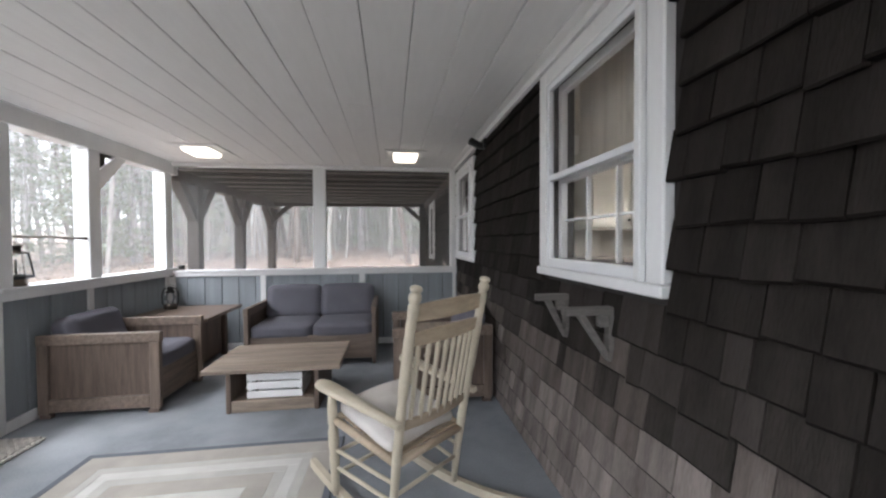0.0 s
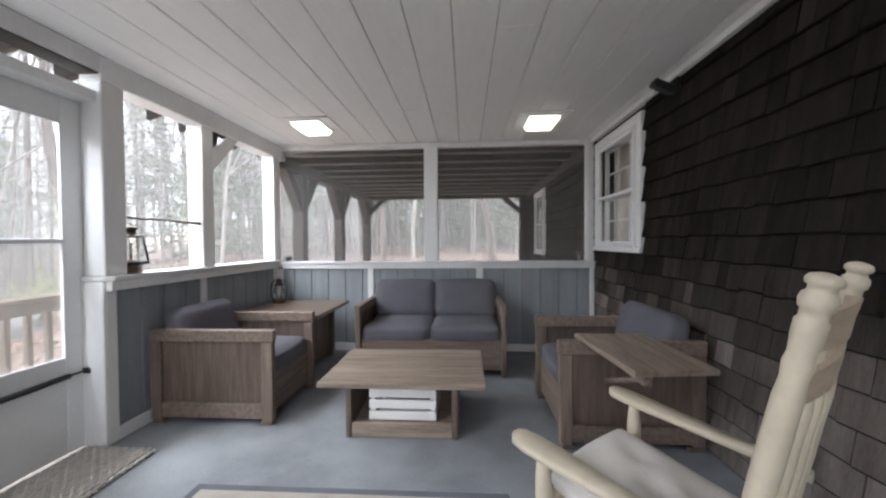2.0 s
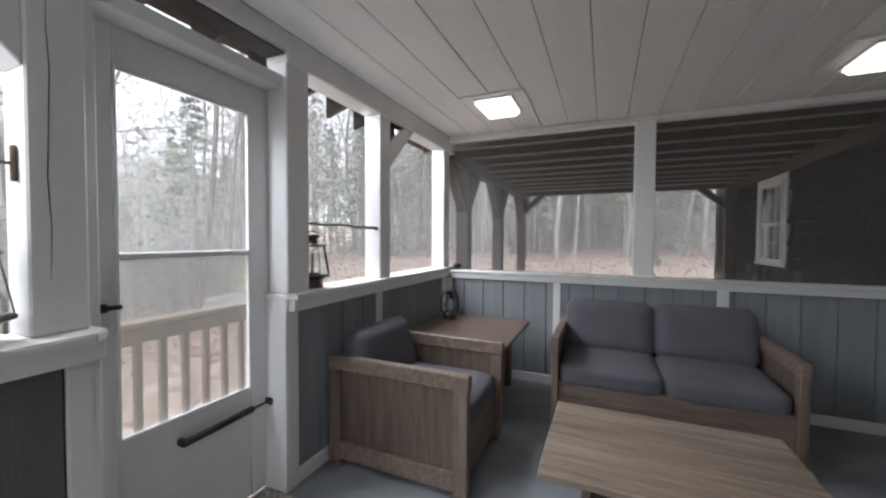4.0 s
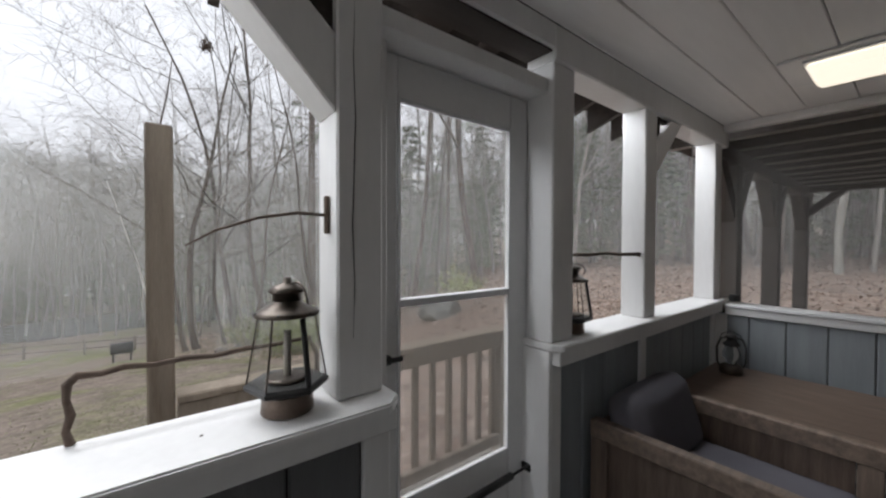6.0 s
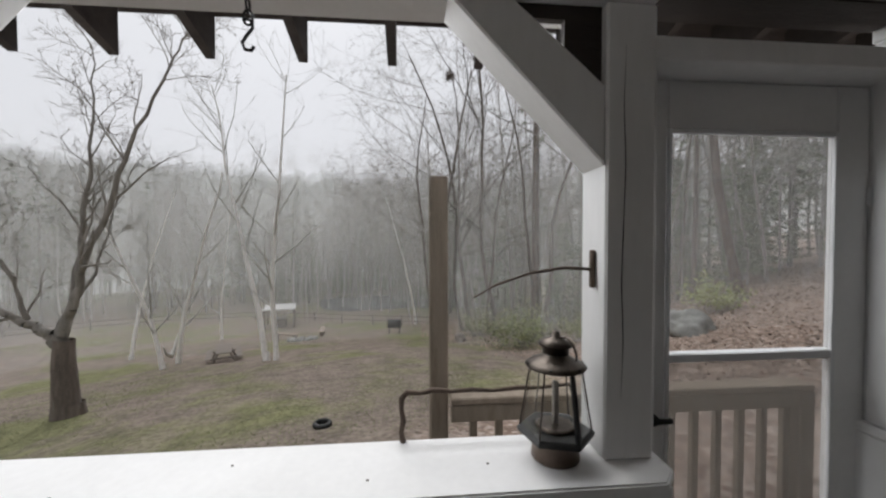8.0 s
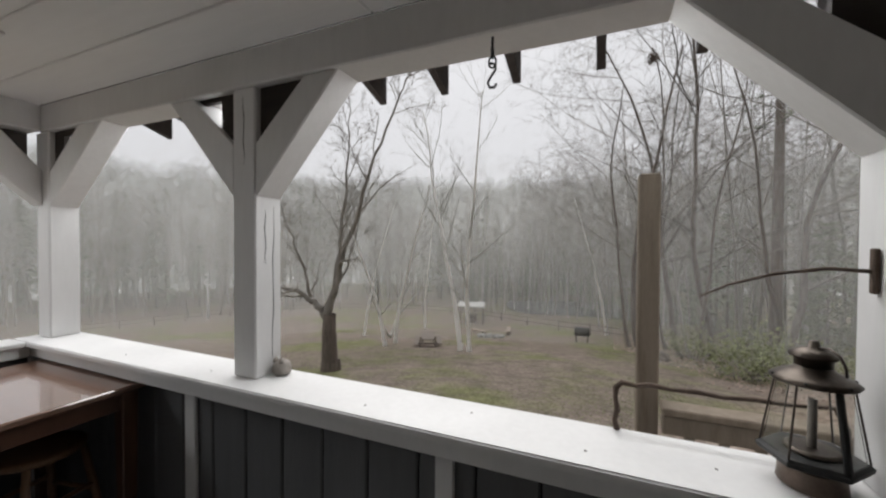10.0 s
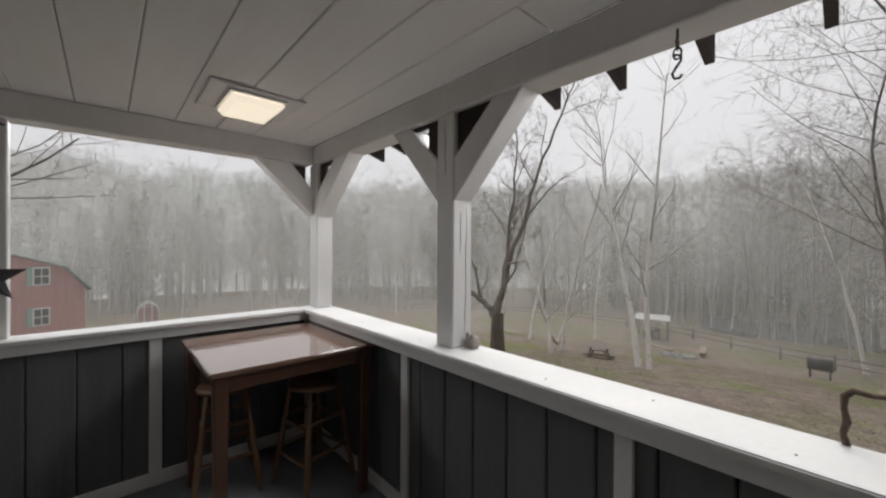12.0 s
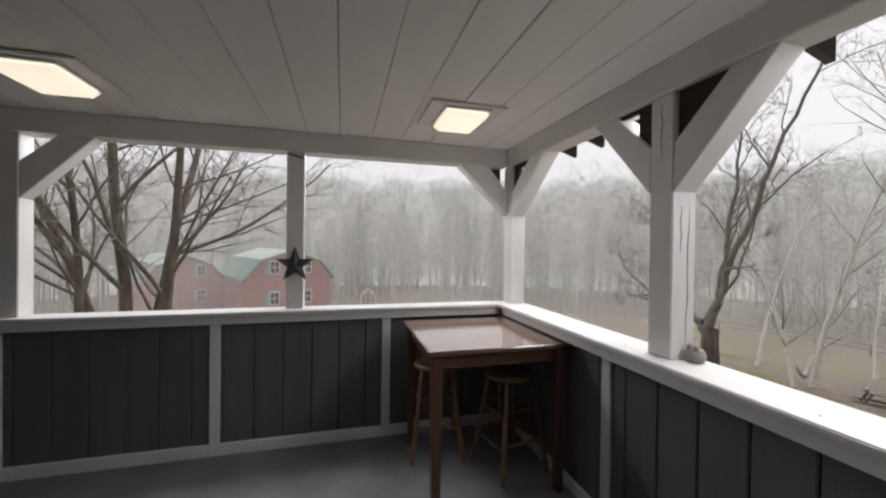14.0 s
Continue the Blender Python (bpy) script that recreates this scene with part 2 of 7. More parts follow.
M_DOOR = mat("white_door_paint", (0.80, 0.80, 0.80), 0.4, var=0.05, scale=3, fine=40, bump=0.05)
M_ALU = mat("white_metal_trim", (0.78, 0.785, 0.80), 0.35, var=0.04, scale=6, bump=0.03)
M_LAMP = mat("lit_diffuser", (0.9, 0.86, 0.76), 0.5, var=0.05, bump=0, emit=((1.0, 0.88, 0.70), 0.62))
M_ROOM = mat("warm_room_paint", (0.70, 0.67, 0.615), 0.7, var=0.06, scale=2)
M_CAB = mat("cream_cabinet_paint", (0.70, 0.67, 0.61), 0.5, var=0.05, scale=2)
M_BULB = mat("glowing_lamp", (1, 0.9, 0.7), 0.5, var=0, bump=0, emit=((1.0, 0.92, 0.80), 11.0))
M_CURT = mat("sheer_curtain", (0.66, 0.61, 0.54), 0.9, var=0.12, scale=4, fine=30, bump=0.2, stretch=(8, 8, 0.3))
M_CURT.node_tree.nodes["Principled BSDF"].inputs["Transmission Weight"].default_value = 0.45
M_CURT.node_tree.nodes["Principled BSDF"].inputs["IOR"].default_value = 1.05
M_BARK = mat("grey_brown_bark", (0.40, 0.375, 0.345), 0.95, var=0.4, scale=3, fine=30, bump=0.8, stretch=(3, 3, 0.6), dark=(0.42, 0.42, 0.39), spot=0.04, rand=0.25)
M_BARKP = mat("lichen_pale_bark", (0.44, 0.43, 0.39), 0.95, var=0.3, scale=3, fine=30, bump=0.8, stretch=(3, 3, 0.6), dark=(0.2, 0.18, 0.16), spot=0.04, rand=0.2)
M_TRUNK = mat("dark_furrowed_bark", (0.165, 0.135, 0.115), 0.95, var=0.45, scale=3, fine=30, bump=0.9, stretch=(3, 3, 0.6), dark=(0.30, 0.29, 0.26), spot=0.06, rand=0.15)
M_BARKN = mat("mid_brown_bark", (0.24, 0.22, 0.195), 0.95, var=0.4, scale=3, fine=30, bump=0.8, stretch=(3, 3, 0.6), dark=(0.36, 0.36, 0.33), spot=0.03, rand=0.3)
M_WATER = mat("still_grey_water", (0.10, 0.11, 0.115), 0.12, var=0.1, scale=0.3, fine=2, bump=0.05)
M_BIRCH = mat("white_birch_bark", (0.85, 0.83, 0.79), 0.8, var=0.2, scale=6, fine=40, bump=0.4, stretch=(1, 1, 5), dark=(0.14, 0.12, 0.10), spot=0.02)
M_HEM = mat("hemlock_needles", (0.22, 0.26, 0.165), 0.9, var=0.35, scale=2, fine=12, bump=0.0, rand=0.3)
M_BRUSH = mat("pale_green_brush", (0.37, 0.40, 0.21), 0.9, var=0.35, scale=2, fine=12, bump=0.0, rand=0.3)
M_ROCK = mat("lichened_granite", (0.30, 0.30, 0.28), 0.9, var=0.35, scale=4, fine=40, bump=0.8, dark=(0.42, 0.43, 0.38), spot=0.05)
M_RED = mat("red_barn_siding", (0.36, 0.17, 0.155), 0.8, var=0.2, scale=1, fine=12, bump=0.2, stretch=(4, 4, 0.4))
M_GREEN = mat("green_metal_roof", (0.20, 0.31, 0.265), 0.6, var=0.12, scale=0.6, fine=8, bump=0.1)
M_ROOFE = mat("pale_roof_edge", (0.42, 0.50, 0.47), 0.6, var=0.1, scale=1)
M_FAR = mat("grey_far_trim", (0.55, 0.55, 0.53), 0.7, var=0.1)
M_FENCE = mat("grey_fence_rail", (0.22, 0.19, 0.165), 0.9, var=0.3, scale=6)
M_LEAF = mat("fallen_oak_leaf", (0.40, 0.315, 0.26), 0.9, var=0.2, scale=6, fine=60, bump=0.1, rand=0.4, spec=0.2)
M_PINE = mat("far_conifer_needles", (0.20, 0.24, 0.165), 0.95, var=0.3, scale=1, fine=6, bump=0.0, rand=0.3)


def by_island(m):
    """Per-object change becomes change from piece to piece of one joined mesh."""
    nt = m.node_tree
    oi = next(q for q in nt.nodes if q.type == 'OBJECT_INFO')
    geo = nt.nodes.new("ShaderNodeNewGeometry")
    for lk in [q for q in nt.links if q.from_node == oi]:
        to = lk.to_socket
        nt.links.remove(lk)
        nt.links.new(geo.outputs["Random Per Island"], to)
    return m


M_GRASS = by_island(mat("thin_winter_grass", (0.27, 0.28, 0.16), 0.9, var=0.2, scale=1, fine=9, bump=0.0, rand=0.4, spec=0.2))
by_island(M_LEAF)
by_island(M_PINE)


def ground_mat():
    """Lawn, bare earth and leaf litter, mixed by broad uneven patches."""
    m = bpy.data.materials.new("autumn_ground"); m.use_nodes = True
    n, l = m.node_tree.nodes, m.node_tree.links
    b = n["Principled BSDF"]
    b.inputs["Roughness"].default_value, b.inputs["Specular IOR Level"].default_value = 0.95, 0.1
    tc = n.new("ShaderNodeTexCoord")
    nb, nm, nf = (n.new("ShaderNodeTexNoise") for _ in range(3))
    for node, sc, det in ((nb, 0.2, 9), (nm, 1.7, 8), (nf, 11, 6)):
        node.inputs["Scale"].default_value, node.inputs["Detail"].default_value = sc, det
        l.new(tc.outputs["Object"], node.inputs["Vector"])
    nb.inputs["Roughness"].default_value, nm.inputs["Roughness"].default_value = 0.68, 0.65
    r1 = n.new("ShaderNodeValToRGB")
    el = r1.color_ramp.elements
    el[0].position, el[0].color = 0.41, (0.165, 0.168, 0.092, 1)
    el[1].position, el[1].color = 0.62, (0.205, 0.17, 0.15, 1)
    e = el.new(0.51); e.color = (0.195, 0.168, 0.142, 1)
    l.new(nb.outputs[0], r1.inputs[0])
    r2 = n.new("ShaderNodeValToRGB")
    el = r2.color_ramp.elements
    el[0].position, el[0].color = 0.36, (0.72, 0.70, 0.68, 1)
    el[1].position, el[1].color = 0.64, (1.75, 1.71, 1.66, 1)
    ad = n.new("ShaderNodeMath"); ad.operation = 'MULTIPLY_ADD'
    l.new(nf.outputs[0], ad.inputs[0]); ad.inputs[1].default_value = 0.5
    hf = n.new("ShaderNodeMath"); hf.operation = 'MULTIPLY'; hf.inputs[1].default_value = 0.5
    l.new(nm.outputs[0], hf.inputs[0]); l.new(hf.outputs[0], ad.inputs[2])
    l.new(ad.outputs[0], r2.inputs[0])
    # leaf litter north-west of the steps
    sep = n.new("ShaderNodeSeparateXYZ"); l.new(tc.outputs["Object"], sep.inputs[0])
    ml = n.new("ShaderNodeMath"); ml.operation = 'MULTIPLY_ADD'; ml.inputs[1].default_value = 0.55
    l.new(sep.outputs[0], ml.inputs[0]); l.new(sep.outputs[1], ml.inputs[2])
    wob = n.new("ShaderNodeMath"); wob.operation = 'MULTIPLY_ADD'; wob.inputs[1].default_value = 6.0
    l.new(nb.outputs[0], wob.inputs[0]); l.new(ml.outputs[0], wob.inputs[2])
    lm = n.new("ShaderNodeMapRange")
    lm.inputs["From Min"].default_value, lm.inputs["From Max"].default_value = 0.5, 3.0
    l.new(wob.outputs[0], lm.inputs["Value"])
    vor = n.new("ShaderNodeTexVoronoi"); vor.inputs["Scale"].default_value = 13.0
    l.new(tc.outputs["Object"], vor.inputs["Vector"])
    r3 = n.new("ShaderNodeValToRGB")
    el = r3.color_ramp.elements
    el[0].position, el[0].color = 0.1, (0.19, 0.14, 0.115, 1)
    el[1].position, el[1].color = 0.9, (0.38, 0.325, 0.29, 1)
    e = el.new(0.5); e.color = (0.285, 0.225, 0.19, 1)
    vs = n.new("ShaderNodeSeparateColor"); l.new(vor.outputs["Color"], vs.inputs[0])
    l.new(vs.outputs[0], r3.inputs[0])
    mx = n.new("ShaderNodeMix"); mx.data_type = 'RGBA'
    l.new(lm.outputs[0], mx.inputs["Factor"]); l.new(r1.outputs[0], mx.inputs["A"]); l.new(r3.outputs[0], mx.inputs["B"])
    mu = n.new("ShaderNodeMix"); mu.data_type, mu.blend_type = 'RGBA', 'MULTIPLY'
    mu.inputs["Factor"].default_value = 1.0
    l.new(mx.outputs["Result"], mu.inputs["A"]); l.new(r2.outputs[0], mu.inputs["B"])
    l.new(mu.outputs["Result"], b.inputs["Base Color"])
    bp = n.new("ShaderNodeBump"); bp.inputs["Strength"].default_value, bp.inputs["Distance"].default_value = 0.7, 0.05
    l.new(ad.outputs[0], bp.inputs["Height"]); l.new(bp.outputs[0], b.inputs["Normal"])
    return m


def backdrop_mat():
    """Glowing woods beyond fifty metres, mist painted in, fading into the overcast sky."""
    m = bpy.data.materials.new("misty_far_woods"); m.use_nodes = True
    n, l = m.node_tree.nodes, m.node_tree.links
    n.remove(n["Principled BSDF"])
    tc = n.new("ShaderNodeTexCoord")
    mp = n.new("ShaderNodeMapping"); mp.inputs["Scale"].default_value = (1, 1, 0.22)
    l.new(tc.outputs["Object"], mp.inputs[0])
    st, cl = n.new("ShaderNodeTexNoise"), n.new("ShaderNodeTexNoise")
    st.inputs["Scale"].default_value, st.inputs["Detail"].default_value = 1.6, 9
    cl.inputs["Scale"].default_value, cl.inputs["Detail"].default_value = 0.22, 8
    cl.inputs["Roughness"].default_value = 0.7
    l.new(mp.outputs[0], st.inputs["Vector"]); l.new(tc.outputs["Object"], cl.inputs["Vector"])
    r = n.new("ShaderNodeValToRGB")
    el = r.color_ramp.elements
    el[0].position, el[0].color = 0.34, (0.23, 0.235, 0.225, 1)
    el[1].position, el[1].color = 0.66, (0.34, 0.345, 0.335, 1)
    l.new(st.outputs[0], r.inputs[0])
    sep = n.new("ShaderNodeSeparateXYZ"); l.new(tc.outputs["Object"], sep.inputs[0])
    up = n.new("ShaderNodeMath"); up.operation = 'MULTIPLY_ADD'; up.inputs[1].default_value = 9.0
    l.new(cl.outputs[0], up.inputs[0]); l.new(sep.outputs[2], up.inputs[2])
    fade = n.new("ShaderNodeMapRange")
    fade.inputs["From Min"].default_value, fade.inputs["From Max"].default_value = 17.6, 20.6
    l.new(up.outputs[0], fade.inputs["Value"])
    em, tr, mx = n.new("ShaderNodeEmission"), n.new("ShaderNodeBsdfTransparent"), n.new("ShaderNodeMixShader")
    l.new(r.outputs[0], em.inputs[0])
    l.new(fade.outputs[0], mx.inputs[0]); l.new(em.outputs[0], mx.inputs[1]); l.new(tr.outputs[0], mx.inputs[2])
    l.new(mx.outputs[0], n["Material Output"].inputs[0])
    return m


M_GROUND, M_BACK = ground_mat(), backdrop_mat()


# ---- building helpers ----
def bx(bm, x0, x1, y0, y1, z0, z1, c=0.004):
    """A box with chamfered edges, added to bm."""
    c = min(c, (x1 - x0) * 0.3, (y1 - y0) * 0.3, (z1 - z0) * 0.3)
    if c <= 0.0004:
        v = [bm.verts.new((x, y, z)) for x in (x0, x1) for y in (y0, y1) for z in (z0, z1)]
        for f in ((0, 1, 3, 2), (4, 6, 7, 5), (0, 4, 5, 1), (2, 3, 7, 6), (0, 2, 6, 4), (1, 5, 7, 3)):
            bm.faces.new([v[i] for i in f])
        return v
    lo, hi = (x0, y0, z0), (x1, y1, z1)
    vs = {}
    for sx in (0, 1):
        for sy in (0, 1):
            for sz in (0, 1):
                s = (sx, sy, sz)
                for a in range(3):
                    p = [(hi[k] if s[k] else lo[k]) if k == a else ((hi[k] - c) if s[k] else (lo[k] + c)) for k in range(3)]
                    vs[s, a] = bm.verts.new(p)
    made = []
    for a in range(3):
        b, d = (a + 1) % 3, (a + 2) % 3
        for side in (0, 1):
            q = []
            for (u, w) in ((0, 0), (1, 0), (1, 1), (0, 1)):
                s = [0, 0, 0]; s[a], s[b], s[d] = side, u, w
                q.append(vs[tuple(s), a])
            made.append(bm.faces.new(q if side else q[::-1]))
        for u in (0, 1):
            for w in (0, 1):
                s0, s1 = [0, 0, 0], [0, 0, 0]
                s0[b] = s1[b] = u; s0[d] = s1[d] = w; s0[a], s1[a] = 0, 1
                made.append(bm.faces.new([vs[tuple(s0), b], vs[tuple(s1), b], vs[tuple(s1), d], vs[tuple(s0), d]]))
    for sx in (0, 1):
        for sy in (0, 1):
            for sz in (0, 1):
                made.append(bm.faces.new([vs[(sx, sy, sz), a] for a in range(3)]))
    return list(vs.values())


def tube(bm, p0, p1, r0, r1=None, n=10, caps=True):
    r1 = r0 if r1 is None else r1
    p0, p1 = Vector(p0), Vector(p1)
    d = (p1 - p0).normalized()
    u = d.orthogonal().normalized(); w = d.cross(u)
    ring = [[bm.verts.new(p + (u * math.cos(2 * math.pi * i / n) + w * math.sin(2 * math.pi * i / n)) * r) for i in range(n)] for p, r in ((p0, r0), (p1, r1))]
    for i in range(n):
        f = bm.faces.new([ring[0][i], ring[0][(i + 1) % n], ring[1][(i + 1) % n], ring[1][i]]); f.smooth = True
    if caps:
        bm.faces.new(ring[0][::-1]); bm.faces.new(ring[1])


def path_tube(bm, pts, radii, n=8):
    """A tube along several points, with shared rings."""
    pts = [Vector(p) for p in pts]
    rings, u = [], None
    for i, p in enumerate(pts):
        d = (pts[min(i + 1, len(pts) - 1)] - pts[max(i - 1, 0)]).normalized()
        u = d.orthogonal().normalized() if u is None else (u - d * u.dot(d)).normalized()
        w = d.cross(u)
        r = radii[i] if hasattr(radii, "__len__") else radii
        rings.append([bm.verts.new(p + (u * math.cos(2 * math.pi * k / n) + w * math.sin(2 * math.pi * k / n)) * r) for k in range(n)])
    for a, b in zip(rings, rings[1:]):
        for i in range(n):
            f = bm.faces.new([a[i], a[(i + 1) % n], b[(i + 1) % n], b[i]]); f.smooth = True
    bm.faces.new(rings[0][::-1]); bm.faces.new(rings[-1])


def lathe(bm, prof, c=(0, 0, 0), n=20, smooth=True):
    """Turned shape: prof is (radius, height) pairs from the bottom up."""
    rings = [[bm.verts.new((c[0] + r * math.cos(2 * math.pi * i / n), c[1] + r * math.sin(2 * math.pi * i / n), c[2] + z)) for i in range(n)] for r, z in prof]
    for a, b in zip(rings, rings[1:]):
        for i in range(n):
            f = bm.faces.new([a[i], a[(i + 1) % n], b[(i + 1) % n], b[i]]); f.smooth = smooth
    bm.faces.new(rings[0][::-1]); bm.faces.new(rings[-1])


def turned(bm, p0, p1, prof, n=12):
    """A turned post from p0 to p1: prof is (fraction, radius) pairs."""
    p0, p1 = Vector(p0), Vector(p1)
    path_tube(bm, [p0.lerp(p1, f) for f, _ in prof], [r for _, r in prof], n)


def prism(bm, poly, axis, a0, a1):
    """A flat polygon pushed out along an axis ('x', 'y' or 'z'); poly holds the other two coordinates in order."""
    def co(p, a):
        return {'x': (a, p[0], p[1]), 'y': (p[0], a, p[1]), 'z': (p[0], p[1], a)}[axis]
    lo = [bm.verts.new(co(p, a0)) for p in poly]
    hi = [bm.verts.new(co(p, a1)) for p in poly]
    bm.faces.new(lo[::-1]); bm.faces.new(hi)
    for i in range(len(poly)):
        j = (i + 1) % len(poly)
        bm.faces.new([lo[i], lo[j], hi[j], hi[i]])


def cushion(bm, x0, x1, y0, y1, z0, z1, n=12, puff=0.35, edge=0.06):
    """A soft block: rounded edges, slightly crowned faces."""
    cx, cy, cz = (x0 + x1) / 2, (y0 + y1) / 2, (z0 + z1) / 2
    hx, hy, hz = (x1 - x0) / 2, (y1 - y0) / 2, (z1 - z0) / 2
    tmp = bmesh.new()
    bmesh.ops.create_cube(tmp, size=2)
    bmesh.ops.subdivide_edges(tmp, edges=tmp.edges, cuts=n, use_grid_fill=True)
    e = min(edge, hx * 0.9, hy * 0.9, hz * 0.9)
    for v in tmp.verts:
        s = Vector(v.co)
        q = Vector((s.x * hx, s.y * hy, s.z * hz))
        core = Vector((max(-hx + e, min(hx - e, q.x)), max(-hy + e, min(hy - e, q.y)), max(-hz + e, min(hz - e, q.z))))
        d = q - core
        if d.length > 1e-6:
            q = core + d.normalized() * min(d.length, e)
        k = [(1 - s.x ** 4), (1 - s.y ** 4), (1 - s.z ** 4)]
        m = min(hx, hy, hz) * puff * 0.35
        q += Vector((s.x * k[1] * k[2] * m * (abs(s.x) > .99), s.y * k[0] * k[2] * m * (abs(s.y) > .99), s.z * k[0] * k[1] * m * (abs(s.z) > .99)))
        q += noise.noise_vector(Vector((q.x + cx, q.y + cy, q.z + cz)) * 7) * 0.004
        v.co = q + Vector((cx, cy, cz))
    for f in tmp.faces:
        f.smooth = True
    me = bpy.data.meshes.new("tmp"); tmp.to_mesh(me); tmp.free()
    bm.from_mesh(me); bpy.data.meshes.remove(me)


def mesh_of(name, bm, material):
    bmesh.ops.recalc_face_normals(bm, faces=bm.faces)
    me = bpy.data.meshes.new(name)
    bm.to_mesh(me); bm.free()
    if material:
        me.materials.append(material)
    return me


def part(name, bm, material, parent, label=""):
    ob = new(name, mesh_of(name, bm, material))
    ob.parent = parent
    if label:
        ob["label"] = label
    return ob


def boxes(name, material, parent, *bs, c=0.004, label=""):
    bm = bmesh.new()
    for b in bs:
        bx(bm, *b, c=c)
    return part(name, bm, material, parent, label)


def piece(name, me, parent, loc=(0, 0, 0), rot=None):
    ob = new(name, me)
    ob.parent = parent
    ob.location = loc
    if rot:
        ob.rotation_euler = rot
    return ob


def thing(name, label, category, loc=(0, 0, 0), rz=0.0, group="", kind=""):
    ob = new(name)
    ob.empty_display_size = 0.1
    ob.matrix_basis = pose(*loc, 0, 0, rz)
    return tagged(ob, label, category, group, kind)


def single(name, bm, material, label="", category="", kind="", group=""):
    return tagged(new(name, mesh_of(name, bm, material)), label, category, group, kind)


# ---- plan ----
XP, XB, XE = -2.58, -2.72, 1.02      # post faces on the yard side: inner, outer; shingle face of the house
YN, YS = 5.20, -1.32                 # inner faces of the half walls
ZC, ZB, ZK = 2.36, 2.21, 1.035       # ceiling, underside of the beams, top of the sill cap


def terrain(x, y):
    dx, dy = x + 2.7, y - 1.6
    d = math.hypot(dx, dy)
    f = np.interp(d, [0, 3, 9, 16, 25, 36, 60, 95, 200], [-.62, -.8, -1.9, -3.3, -5.0, -6.2, -7.6, -7.0, -4])
    r = np.interp(d, [0, 8, 20, 35, 60, 95, 200], [-.55, -.5, .1, 1.0, 3.0, 6, 9])
    k = (0.92 - dy / max(d, 1e-6)) / 0.62
    k = max(0.0, min(1.0, k)); k = k * k * (3 - 2 * k)
    z = float(r + (f - r) * k)
    if d > 6:
        z += 0.12 * noise.noise(Vector((x * 0.07, y * 0.07, 0.3))) * min(1, (d - 6) / 15)
    if x > -3.4 and y < 12:
        z = min(z, -0.35 if y < 5.2 else -0.2)
    return z


# ---- porch structure ----
floor = thing("floor", "blue-grey carpeted porch floor, lightly soiled", "floor", kind="structure")
boxes("carpet", M_FLOOR, floor, (XB, XE + .03, YS - .12, YN + .12, -0.12, 0.0), c=0)

# ceiling: long boards with dark joints, one mesh
bm = bmesh.new()
rng = random.Random(4)
bw, x = 0.234, XP + 0.005
while x < XE:
    x1 = min(x + bw - 0.0035, XE + .02)
    y = YS
    dz = rng.uniform(-0.0015, 0.0015)
    cut = rng.uniform(0.5, 4.5)
    for ya, yb in ((YS - .02, cut), (cut + 0.004, YN + .16)):
        bx(bm, x, x1, ya, yb, ZC + dz, ZC + 0.02, c=0.004)
    x += bw
ceiling = single("ceiling", bm, M_CEIL, "white painted board ceiling with thin dark joints", "ceiling", "structure")
bm = bmesh.new()
bx(bm, XB, XE + .2, YS - .14, YN + .2, ZC + 0.026, ZC + 0.05, c=0)
single("ceiling_backing", bm, M_DARKWOOD, "dark boarding above the ceiling joints", "ceiling", "structure")

# house wall: backing with two window openings, then shingles
WINA = (1.285, 2.30, 1.205, 2.31)     # y0, y1, z0, z1 outside the casing
WINB = (4.11, 5.18, 1.17, 2.275)
WINC = (7.75, 8.75, 1.02, 2.19)
house_wall = thing("wall_house", "dark brown weathered shingle wall of the house", "wall", kind="structure")
bm = bmesh.new()
X0, X1 = XE + .02, XE + .17
ycuts = [-1.6, WINA[0] + .06, WINA[1] - .06, WINB[0] + .06, WINB[1] - .06, WINC[0] + .06, WINC[1] - .06, 11.2]
for a, b in zip(ycuts[::2], ycuts[1::2]):
    bx(bm, X0, X1, a, b, -0.3, 2.9, c=0)
for w in (WINA, WINB, WINC):
    bx(bm, X0, X1, w[0] + .06, w[1] - .06, -0.3, w[2] + .05, c=0)
    bx(bm, X0, X1, w[0] + .06, w[1] - .06, w[3] - .06, 2.9, c=0)
part("backing", bm, M_SHEATH, house_wall)
boxes("frieze_board", M_WHITE, house_wall, (XE - .035, XE + .02, YS, YN + .1, 2.315, ZC - .001), label="white painted frieze board")

# shingle meshes by width
EXPO = 0.1435
WID = (0.08, 0.105, 0.13, 0.155, 0.18, 0.21)


def shingle_verts(w, jag):
    t, h = 0.026, EXPO + 0.025
    pr = [(-0.003 - t, 0.0), (0.0, jag), (0.0, h), (-0.004, h), (-0.006 - t, 0.0075)]
    lo = [(px, 0.0, pz) for px, pz in pr]
    hi = [(px, w - 0.0045, pz + (-jag if i in (0, 1, 4) else 0)) for i, (px, pz) in enumerate(pr)]
    return lo + hi, [(0, 1, 2, 3, 4), (9, 8, 7, 6, 5), (3, 4, 9, 8), (2, 3, 8, 7), (0, 1, 6, 5), (1, 2, 7, 6), (4, 0, 5, 9)]


